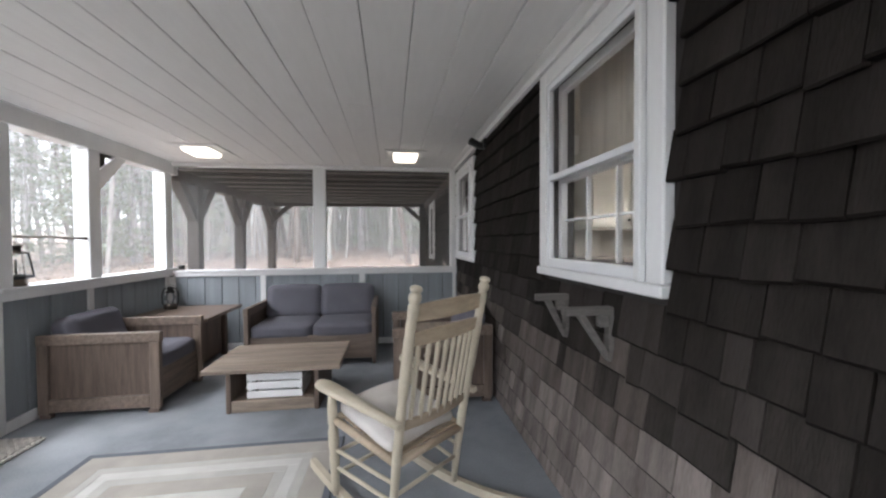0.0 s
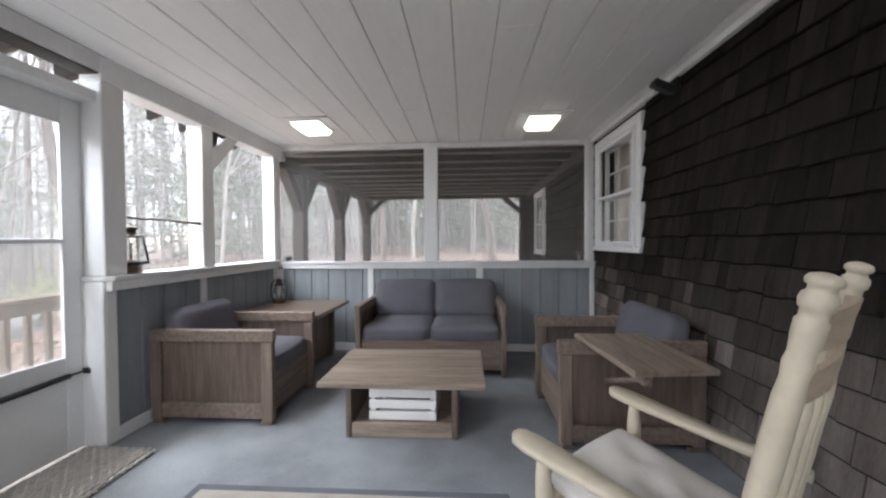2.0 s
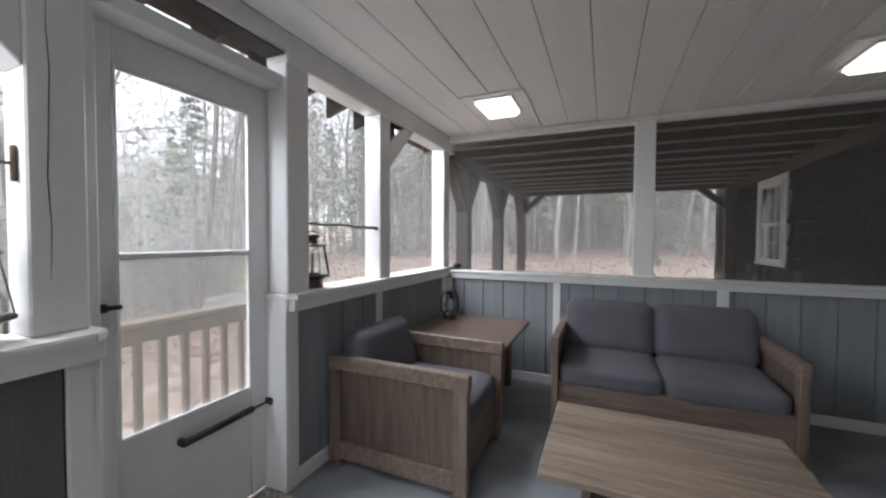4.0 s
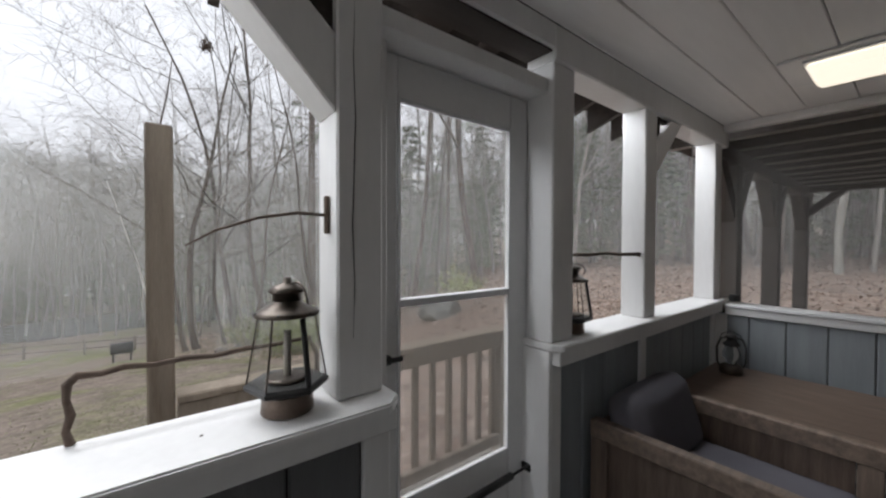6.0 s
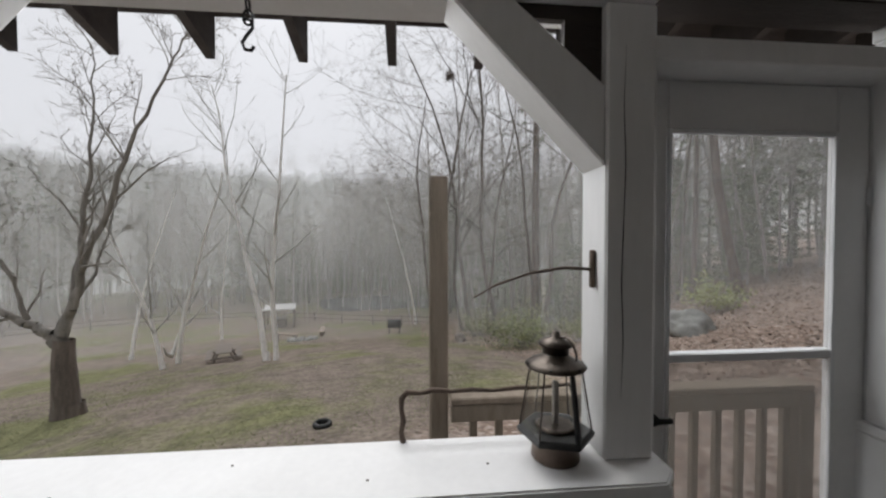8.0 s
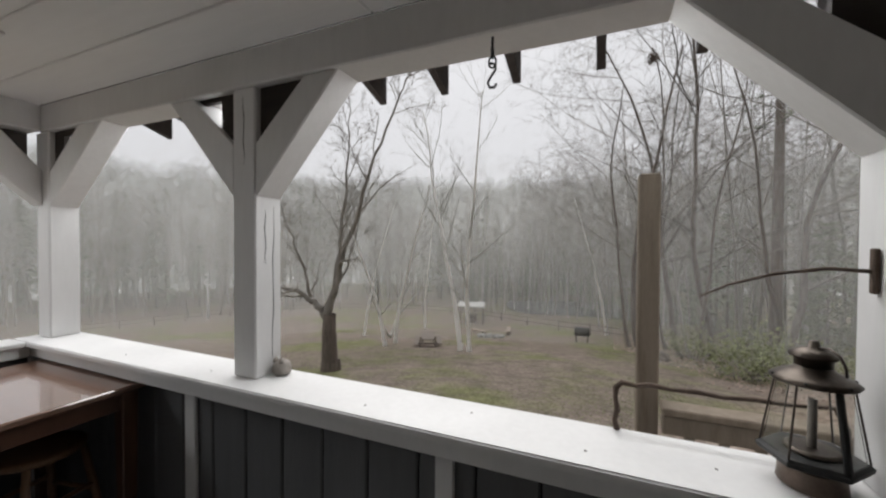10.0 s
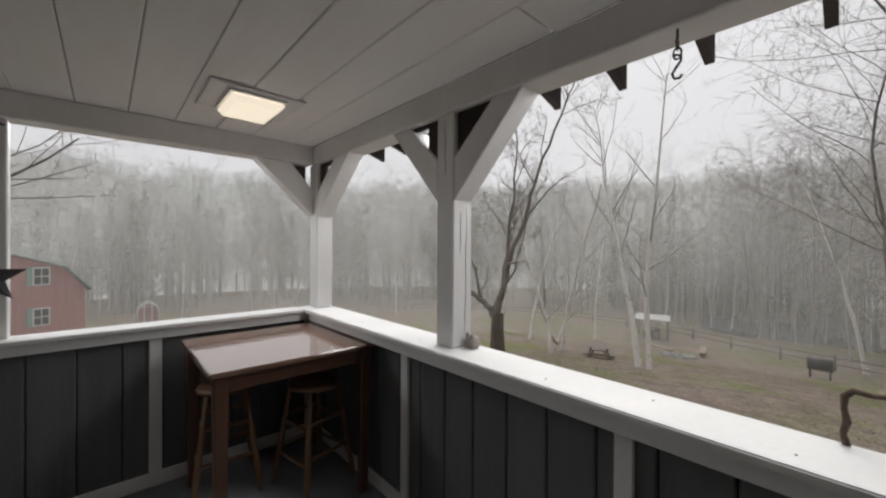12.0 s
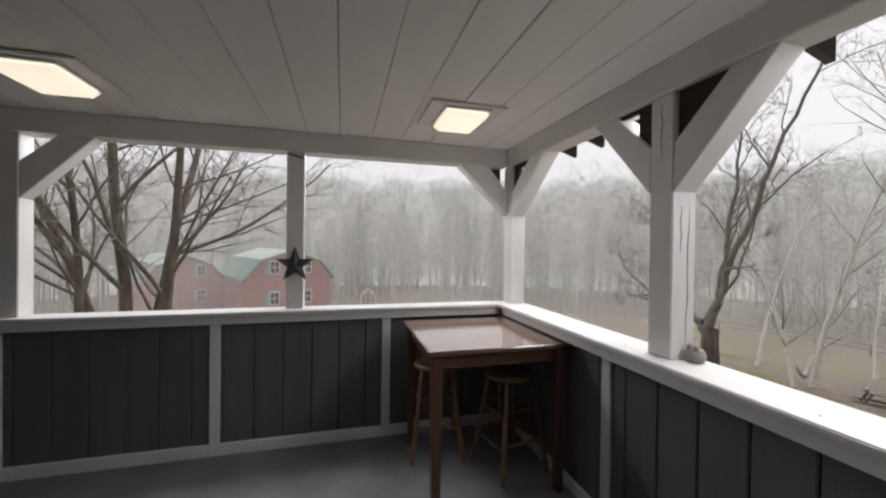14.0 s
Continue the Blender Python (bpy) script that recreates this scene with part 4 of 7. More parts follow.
cabinet(1.95, 2.75, 3.40, 3.745, 1.46, 2.2, 'y', "cream painted wall cabinet with dark latches")
cabinet(2.78, 3.55, 3.40, 3.745, 1.46, 2.2, 'y', "cream painted wall cabinet with dark latches")
cabinet(1.5, 2.3, 3.15, 3.745, 0, .88, 'y', "cream painted base cabinet under the counter")
cabinet(2.33, 3.15, 3.15, 3.745, 0, .88, 'y', "cream painted base cabinet under the counter")
bm = bmesh.new(); bx(bm, 1.45, 3.2, 3.11, 3.745, .881, .92, c=.006)
single("kitchen_counter", bm, M_OAKT, "pale wooden counter along the kitchen partition", "counter")
mw = thing("microwave_oven", "small grey microwave oven on the kitchen counter", "microwave", (2.1, 3.45, .92))
boxes("body", M_CLAY, mw, (-.24, .24, -.17, .17, .012, .28), c=.01)
boxes("door", M_BLACK, mw, (-.22, .10, -.185, -.171, .03, .26), c=.005, label="dark glass door")
for a in (-.18, .18):
    for b in (-.12, .12):
        boxes("foot", M_BLACK, mw, (a - .02, a + .02, b - .02, b + .02, 0, .0115), c=.002)
pot = thing("steel_kettle", "shiny steel kettle on the kitchen counter", "kettle", (2.7, 3.35, .92))
bm = bmesh.new(); lathe(bm, [(.09, 0), (.10, .04), (.085, .12), (.04, .16), (.02, .17)]); part("kettle_body", bm, M_ALU, pot)
bm = bmesh.new(); path_tube(bm, [(-.07, 0, .13), (-.06, 0, .2), (0, 0, .23), (.06, 0, .2), (.07, 0, .13)], .008, 6); part("handle", bm, M_BLACK, pot)
cabinet(4.05, 4.395, 1.6, 2.5, 1.4, 2.2, 'x', "cream painted wall cabinet with dark latches")
cabinet(4.05, 4.395, 2.55, 3.4, 1.4, 2.2, 'x', "cream painted wall cabinet with dark latches")
cabinet(3.80, 4.395, 1.2, 2.2, 0, .88, 'x', "cream painted base cabinet under the counter")
cabinet(3.80, 4.395, 2.25, 3.3, 0, .88, 'x', "cream painted base cabinet under the counter")
bm = bmesh.new(); bx(bm, 3.76, 4.395, 1.15, 3.35, .881, .92, c=.006)
single("kitchen_counter", bm, M_OAKT, "pale wooden counter on the kitchen base cabinets", "counter")
lampk = thing("pendant_lamp", "small lit pendant lamp with a cream cone shade", "lamp", (2.35, 3.0, KZ))
bm = bmesh.new(); tube(bm, (0, 0, -.62), (0, 0, 0), .006); part("cord", bm, M_BLACK, lampk)
bm = bmesh.new(); lathe(bm, [(.16, -.80), (.155, -.79), (.04, -.62), (.03, -.61)]); part("shade", bm, M_CAB, lampk, "cream cone shade")
bm = bmesh.new(); lathe(bm, [(.02, -.86), (.045, -.83), (.04, -.805), (.02, -.80)]); part("bulb", bm, M_BULB, lampk, "glowing bulb")
flush = thing("kitchen_ceiling_light", "round lit glass ceiling light in the kitchen", "lamp", (2.35, 3.02 - 1.2, KZ))
bm = bmesh.new(); lathe(bm, [(.03, -.10), (.12, -.085), (.17, -.04), (.175, -.012)]); part("diffuser", bm, M_BULB, flush, "glowing glass bowl")
bm = bmesh.new(); lathe(bm, [(.18, -.012), (.18, 0)]); part("canopy", bm, M_BRONZE, flush)
# extra lamp, never in view, added so the curtained room glows
tagged(copy_thing(flush, pose(2.5, 5.0, KZ)), "unseen ceiling light added to brighten the back room")
for i, (yy, r, h) in enumerate(((2.9, .05, .2), (2.6, .07, .12), (1.9, .045, .16))):
    jar = thing("kitchen_jar", "stoneware jar standing on the kitchen counter", "jar", (4.0, yy, .92), group="jars on the counter")
    bm = bmesh.new(); lathe(bm, [(r * .8, 0), (r, h * .3), (r, h * .75), (r * .6, h * .9)]); part("jar_body", bm, M_CLAY, jar)
    bm = bmesh.new(); lathe(bm, [(r * .65, h * .9), (r * .65, h), (r * .2, h * 1.06)]); part("lid", bm, M_OAK, jar)


# ---- ceiling lights of the porch ----
def porch_light(loc):
    ob = thing("ceiling_light", "square lit ceiling light with a white trim plate", "lamp", (*loc, ZC - .003), group="porch ceiling lights")
    boxes("trim_plate", M_WHITE, ob, (-.235, .235, -.215, .215, -.012, 0), c=.004)
    boxes("housing", M_ALU, ob, (-.145, .145, -.18, .18, -.026, -.0125), c=.004, label="pale metal rim")
    bm = bmesh.new()
    v = bx(bm, -.135, .135, -.17, .17, -.068, -.027, c=.012)
    for q in v:
        if q.co.z < -.05:
            q.co.x *= .9; q.co.y *= .92
    part("diffuser", bm, M_LAMP, ob, "glowing frosted diffuser")
    return ob


L0 = porch_light((-1.86, 4.50))
for x, y in ((.30, 4.52), (-1.915, -.61), (.21, -.62)):
    copy_thing(L0, pose(x, y, ZC - .003))


# ---- seating group ----
def frame_side(parent, x0, x1, y0, y1, h=.645):
    """Frame-and-panel arm: cap, two uprights, bottom rail, sunk panel. Thickness runs along x, depth along y."""
    boxes("arm_cap", M_OAK, parent, (x0 - .004, x1 + .004, y0 - .008, y1 + .002, h - .08, h), c=.005)
    boxes("arm_upright", M_OAKU, parent, (x0, x1, y0, y0 + .075, .03, h - .0805), c=.004)
    boxes("arm_upright", M_OAKU, parent, (x0, x1, y1 - .075, y1, .03, h - .0805), c=.004)
    boxes("arm_rail", M_OAK, parent, (x0, x1, y0 + .0755, y1 - .0755, .045, .145), c=.004)
    boxes("arm_panel", M_OAKV, parent, (x0 + .018, x1 - .018, y0 + .079, y1 - .079, .149, h - .084), c=0)
    for ya in (y0 + .01, y1 - .09):
        boxes("foot", M_OAKV, parent, (x0 + .002, x1 - .002, ya, ya + .08, 0, .0295), c=.003)


def seat_unit(name, label, cat, loc, rz, W, D, n, group="", back=(.40, 13, .425)):
    """Low oak-framed seat facing -y with n seat and back cushions."""
    ob = thing(name, label, cat, loc, rz, group)
    hw, hd, t = W / 2, D / 2, .045
    frame_side(ob, -hw, -hw + t, -hd, hd)
    frame_side(ob, hw - t, hw, -hd, hd)
    boxes("front_rail", M_OAK, ob, (-hw + t + .001, hw - t - .001, -hd + .035, -hd + .07, .06, .335), c=.004)
    boxes("seat_deck", M_OAK, ob, (-hw + t + .001, hw - t - .001, -hd + .0705, hd - .03, .27, .30), c=0)
    boxes("back_board", M_OAKV, ob, (-hw + t + .001, hw - t - .001, hd - .028, hd - .002, .06, .62), c=.004)
    iw = (W - 2 * t - .01) / n
    for i in range(n):
        a = -hw + t + .005 + iw * i
        bm = bmesh.new(); cushion(bm, a + .003, a + iw - .003, -hd + .03, hd - .18, .302, .455, edge=.05)
        part("seat_cushion", bm, M_FABRIC, ob)
        bm = bmesh.new(); cushion(bm, a + .004, a + iw - .004, -.085, .085, 0, back[0], edge=.06)
        bmesh.ops.rotate(bm, verts=bm.verts, cent=(0, 0, 0), matrix=Matrix.Rotation(radians(-back[1]), 3, 'X'))
        bmesh.ops.translate(bm, verts=bm.verts, vec=(0, hd - .20, back[2]))
        part("back_cushion", bm, M_FABRIC, ob)
    return ob


seat_unit("sofa", "oak-framed two-seat sofa with grey-violet cushions", "sofa", (-.735, 4.76, 0), 0, 1.38, .80, 2)
seat_unit("armchair", "oak-framed armchair with grey cushions by the screen side", "armchair", (-2.135, 3.765, 0), 90, .70, .86, 1, "oak armchairs", (.36, 17, .41))
armr = seat_unit("armchair", "oak-framed armchair with a tray board against the shingles", "armchair", (.555, 3.60, 0), -90, .76, .83, 1, "oak armchairs", (.37, 15, .41))
# tray board on the arm (in the chair's own axes: its right side is the south one here)
bm = bmesh.new()
prism(bm, [(.30, -.31), (.97, -.25), (.93, .13), (.30, .10)], 'z', .646, .672)
bmesh.ops.bevel(bm, geom=bm.edges[:], offset=0.005, segments=1, affect='EDGES')
part("tray_board", bm, M_OAKT, armr, "bleached wooden tray board")
boxes("tray_cleat", M_OAK, armr, (.40, .90, -.18, -.14, .58, .6455), c=.004)
bm = bmesh.new(); tube(bm, (.395, -.16, .42), (.86, -.16, .60), .014); part("tray_strut", bm, M_OAK, armr)

# coffee table with crate
ct = thing("coffee_table", "low bleached oak coffee table with an open base", "table", (-.815, 3.63, 0))
for i in range(5):
    ya = -.37 + .148 * i
    boxes("top_board", M_OAKT, ct, (-.525, .525, ya + .001, ya + .147, .325, .36), c=.005)
for s in (-1, 1):
    boxes("end_panel", M_OAKV, ct, (s * .335 - .018, s * .335 + .018, -.335, .335, 0, .3245), c=.004)
boxes("base_rail", M_OAKT, ct, (-.316, .316, -.33, -.30, .005, .095), c=.004)
boxes("base_rail", M_OAKT, ct, (-.316, .316, .30, .33, .005, .095), c=.004)
boxes("base_shelf", M_OAK, ct, (-.316, .316, -.299, .299, .07, .09), c=0)
crate = thing("slatted_crate", "white painted slatted wooden crate under the table", "crate", (-.815, 3.52, .0905))
for s in (-1, 1):
    for k in range(3):
        boxes("slat", M_CRATE, crate, (-.215, .215, s * .17 - .006, s * .17 + .006, .005 + .072 * k, .062 + .072 * k), c=.002)
        boxes("slat", M_CRATE, crate, (s * .209 - .006, s * .209 + .006, -.163, .163, .005 + .072 * k, .062 + .072 * k), c=.002)
    for q in (-1, 1):
        boxes("corner_post", M_CRATE, crate, (s * .19 - .012, s * .19 + .012, q * .152 - .011, q * .152 + .011, 0, .205), c=.002)
boxes("bottom", M_CRATE, crate, (-.178, .178, -.14, .14, 0, .01), c=0)

# corner table
tb = thing("corner_table", "square oak corner table with panelled sides", "table", (-2.115, 4.63, 0))
boxes("tabletop", M_OAKD, tb, (-.43, .415, -.43, .44, .555, .59), c=.006)
for xa in (-.33, .215):
    boxes("side_panel", M_OAKV, tb, (xa - .012, xa + .012, -.318, .318, .05, .5545), c=.003)
for ya in (-.33, .33):
    boxes("front_panel", M_OAKV, tb, (-.317, .202, ya - .012, ya + .012, .05, .5545), c=.003)
    for xa in (-.35, .235):
        boxes("corner_post", M_OAKV, tb, (xa - .03, xa + .03, ya - (.06 if ya < 0 else -.013), ya + (.06 if ya > 0 else -.013), 0, .554), c=.004)


# ---- rocking chair ----
rk = thing("rocking_chair", "cream painted wooden rocking chair with a tufted off-white cushion", "chair", (.204, 2.1155, 0), 40.45)


def back_y(z):
    return -.13 - .195 * (max(z - .05, 0) / 1.12) ** 1.25


for s in (-1, 1):
    bm = bmesh.new()
    zs = [.05, .2, .36, .42, .47, .60, .66, .70, .80, .93, .97, 1.0, 1.02, 1.055, 1.084, 1.088, 1.102, 1.106, 1.12, 1.133, 1.137, 1.146, 1.15, 1.158, 1.167, 1.172]
    rs = [.018, .023, .026, .028, .026, .027, .024, .029, .030, .029, .025, .029, .025, .029, .030, .025, .025, .031, .034, .031, .024, .024, .031, .033, .027, .009]
    path_tube(bm, [(s * (.215 + .028 * min(1, z / 1.0)), back_y(z), z) for z in zs], [.84 * r for r in rs], 14)
    part("back_post", bm, M_CREAM, rk)
    bm = bmesh.new()
    turned(bm, (s * .265, .255, .055), (s * .28, .265, .60), [(0, .016), (.12, .021), (.35, .026), (.42, .021), (.46, .027), (.6, .026), (.66, .020), (.7, .026), (.85, .024), (1, .016)])
    part("front_leg", bm, M_CREAM, rk)
    bm = bmesh.new()
    prof = [(-.24, .020), (-.1, .026), (.05, .034), (.2, .045), (.30, .047), (.345, .038), (.362, .018)]
    rings = []
    for yy, hw in prof:
        zz = .565 + (yy + .24) * .085
        cx = s * (.262 + .028 * (yy + .24) / .6)
        rings.append([bm.verts.new((cx + a * hw, yy, zz + b)) for a, b in ((-1, -.008), (-.8, -.014), (.8, -.014), (1, -.008), (1, .006), (.8, .013), (-.8, .013), (-1, .006))])
    for a, b in zip(rings, rings[1:]):
        for i in range(8):
            f = bm.faces.new([a[i], a[(i + 1) % 8], b[(i + 1) % 8], b[i]]); f.smooth = True
    bm.faces.new(rings[0]); bm.faces.new(rings[-1][::-1])
    part("armrest", bm, M_CREAM, rk)
    bm = bmesh.new()
    pts = []
    for k in range(19):
        yy = -.60 + 1.12 * k / 18
        pts.append((yy, .012 + .26 * (yy + .02) ** 2))
    rings = [[bm.verts.new((s * .245 + a * .016, yy, zz + b)) for a, b in ((-1, 0), (1, 0), (1, .042), (-1, .042))] for yy, zz in pts]
    for a, b in zip(rings, rings[1:]):
        for i in range(4):
            bm.faces.new([a[i], a[(i + 1) % 4], b[(i + 1) % 4], b[i]])
    bm.faces.new(rings[0]); bm.faces.new(rings[-1][::-1])
    part("rocker", bm, M_CREAM, rk)
    for zz in (.17, .26):
        bm = bmesh.new(); tube(bm, (s * .222, back_y(zz), zz), (s * .267, .258, zz + .03), .010, .010, 8); part("side_stretcher", bm, M_CREAM, rk)
    bm = bmesh.new(); tube(bm, (s * .225, -.17, .36), (s * .27, .26, .445), .019, .019, 10); part("seat_rail", bm, M_CREAMW, rk)
for zz in (.16, .27):
    bm = bmesh.new(); tube(bm, (-.267, .258, zz), (.267, .258, zz), .011, n=8); part("front_stretcher", bm, M_CREAM, rk)
bm = bmesh.new(); tube(bm, (-.22, back_y(.2), .2), (.22, back_y(.2), .2), .010, n=8); part("rear_stretcher", bm, M_CREAM, rk)
bm = bmesh.new(); tube(bm, (-.27, .262, .445), (.27, .262, .445), .020, n=10); part("seat_rail", bm, M_CREAMW, rk)
bm = bmesh.new(); tube(bm, (-.225, -.17, .36), (.225, -.17, .36), .020, n=10); part("seat_rail", bm, M_CREAMW, rk)
for k in range(12):   # woven seat strips
    yy = -.15 + .034 * k
    boxes("seat_strip", M_CREAMW, rk, (-.232, .232, yy, yy + .031, .368 + .0067 * k, .380 + .0067 * k), c=.004)


def bowed(name, z0, z1, m, bow=.03, th=.014):
    bm = bmesh.new()
    rings = []
    for k in range(13):
        u = -1 + 2 * k / 12
        xx = u * .222
        yb = back_y((z0 + z1) / 2) - bow * (1 - u * u)
        top = z1 + .012 * (1 - u * u)
        lean = back_y(z1) - back_y(z0)
        rings.append([bm.verts.new(p) for p in ((xx, yb - th / 2 - lean / 2, z0), (xx, yb + th / 2 - lean / 2, z0), (xx, yb + th / 2 + lean / 2, top), (xx, yb - th / 2 + lean / 2, top))])
    for a, b in zip(rings, rings[1:]):
        for i in range(4):
            bm.faces.new([a[i], a[(i + 1) % 4], b[(i + 1) % 4], b[i]])
    bm.faces.new(rings[0]); bm.faces.new(rings[-1][::-1])
    part(name, bm, m, rk)


bowed("crest_slat", 1.015, 1.088, M_CREAMW)
bowed("upper_slat", .905, .965, M_CREAMW)
bowed("lower_slat", .515, .555, M_CREAMW)
for k in range(8):
    u = -1 + 2 * (k + .5) / 8
    bm = bmesh.new()
    b0, b1 = -.03 * (1 - u * u), -.03 * (1 - u * u)
    turned(bm, (u * .20, back_y(.545) + b0, .545), (u * .212, back_y(.915) + b1, .915), [(0, .008), (.1, .012), (.3, .0105), (.5, .012), (.7, .0105), (.9, .012), (1, .008)], 8)
    part("spindle", bm, M_CREAM, rk)
seat = thing("seat_cushion", "off-white tufted seat cushion on the rocking chair", "cushion", (.204, 2.1155, 0), 40.45)
bm = bmesh.new()
cushion(bm, -.225, .225, -.13, .29, 0, .062, edge=.028, n=16)
for v in bm.verts:
    for px, py in ((-.1, -.03), (.1, -.03), (-.1, .16), (.1, .16), (0, .065)):
        d2 = (v.co.x - px) ** 2 + (v.co.y - py) ** 2
        if v.co.z > .04:
            v.co.z -= .022 * math.exp(-d2 / .0016)
    v.co.z += .412 + .197 * v.co.y - .012 * (abs(v.co.x) / .22) ** 3 - .05 * max(0.0, v.co.y - .26)
part("pad", bm, M_CUSH, seat)
for px, py in ((-.1, -.03), (.1, -.03), (-.1, .16), (.1, .16), (0, .065)):
    bm = bmesh.new(); lathe(bm, [(.004, 0), (.009, .003), (.006, .007)], (px, py, .452 + .197 * py), n=8); part("tuft_button", bm, M_CUSH, seat)


# ---- rug and mat ----
rug = thing("area_rug", "beige and pale grey rectangular rug with a dark border", "rug")
RX0, RX1, RY0, RY1 = -1.77, -.205, .42, 2.805


def ring(parent, name, d0, d1, m, z):
    a = (RX0 + d0, RX1 - d0, RY0 + d0, RY1 - d0); b = (RX0 + d1, RX1 - d1, RY0 + d1, RY1 - d1)
    boxes(name, m, parent, (a[0], a[1], b[3], a[3], .0005, z), (a[0], a[1], a[2], b[2], .0005, z), (a[0], b[0], b[2], b[3], .0005, z), (b[1], a[1], b[2], b[3], .0005, z), c=.002)


for nm, d0, d1, m in (("border", 0, .04, M_RUG_D), ("beige_band", .04, .17, M_RUG_B), ("grey_band", .17, .225, M_RUG_G), ("pale_band", .225, .29, M_RUG_L), ("grey_band", .29, .35, M_RUG_G), ("beige_band", .35, .47, M_RUG_B), ("pale_band", .47, .55, M_RUG_L)):
    ring(rug, nm, d0, d1, m, .010)
boxes("field", M_RUG_G, rug, (RX0 + .55, RX1 - .55, RY0 + .55, RY1 - .55, .0005, .010), c=.002)

mt = thing("door_mat", "woven straw rope mat with a scalloped edge", "mat")
rows = 17
for k in range(rows):
    bm = bmesh.new()
    off = (k % 2) * .5
    n = 30
    pts, x = [], -2.675 + .0245 * k
    for i in range(n + 1):
        yy = 2.36 + .735 * i / n
        pts.append((x + .009 * math.sin((i + off) * math.pi), yy, .011 + .004 * math.cos((i + off) * math.pi)))
    path_tube(bm, pts, .0105, 6)
    part("rope", bm, M_MAT, mt)
for k in range(19):
    bm = bmesh.new()
    a = 2.38 + .0385 * k
    path_tube(bm, [(-2.262, a - .016, .010), (-2.246, a - .010, .010), (-2.240, a, .010), (-2.246, a + .010, .010), (-2.262, a + .016, .010)], .008, 6)
    part("scallop", bm, M_MAT, mt)


# ---- bar table and stools ----
bt = thing("bar_table", "tall square brown wooden table with a glossy top", "table", (-2.115, -.765, 0))
boxes("tabletop", M_BARTOP, bt, (-.45, .45, -.44, .44, .905, .935), c=.006)
for s in (-1, 1):
    boxes("apron", M_BARLEG, bt, (-.37, .37, s * .385 - .011, s * .385 + .011, .82, .9045), c=.003)
    boxes("apron", M_BARLEG, bt, (s * .395 - .011, s * .395 + .011, -.36, .36, .82, .9045), c=.003)
    for q in (-1, 1):
        bm = bmesh.new()
        v = bx(bm, s * .395 - .034, s * .395 + .034, q * .385 - .034, q * .385 + .034, 0, .904, c=.006)
        for w in v:
            if w.co.z < .3:
                w.co.x += (s * .395 - w.co.x) * .28; w.co.y += (q * .385 - w.co.y) * .28
        part("leg", bm, M_BARLEG, bt)


def stool(loc, rz):
    ob = thing("bar_stool", "round-seated wooden stool tucked under the tall table", "stool", loc, rz, "wooden stools")
    bm = bmesh.new(); lathe(bm, [(.13, .622), (.160, .628), (.165, .642), (.158, .655), (.13, .660), (.06, .654)], n=28); part("seat", bm, M_STOOL, ob)
    legs = [(a * .105, b * .105) for a in (-1, 1) for b in (-1, 1)]
    for a, b in legs:
        bm = bmesh.new(); turned(bm, (a * 1.72, b * 1.72, 0), (a, b, .628), [(0, .014), (.1, .018), (.35, .019), (.6, .017), (1, .014)], 10); part("leg", bm, M_STOOL, ob)
    for z in (.20, .40):
        k = 1.72 - .72 * z / .628
        for (p, q) in ((0, 1), (2, 3), (0, 2), (1, 3)):
            zz = z + (.035 if (p, q) in ((0, 2), (1, 3)) else 0)
            bm = bmesh.new(); tube(bm, (legs[p][0] * k, legs[p][1] * k, zz), (legs[q][0] * k, legs[q][1] * k, zz), .011, n=8); part("rung", bm, M_STOOL, ob)
    return ob


s0 = stool((-2.33, -.70, 0), 12)
copy_thing(s0, pose(-1.88, -1.02, 0, 0, 0, -8))


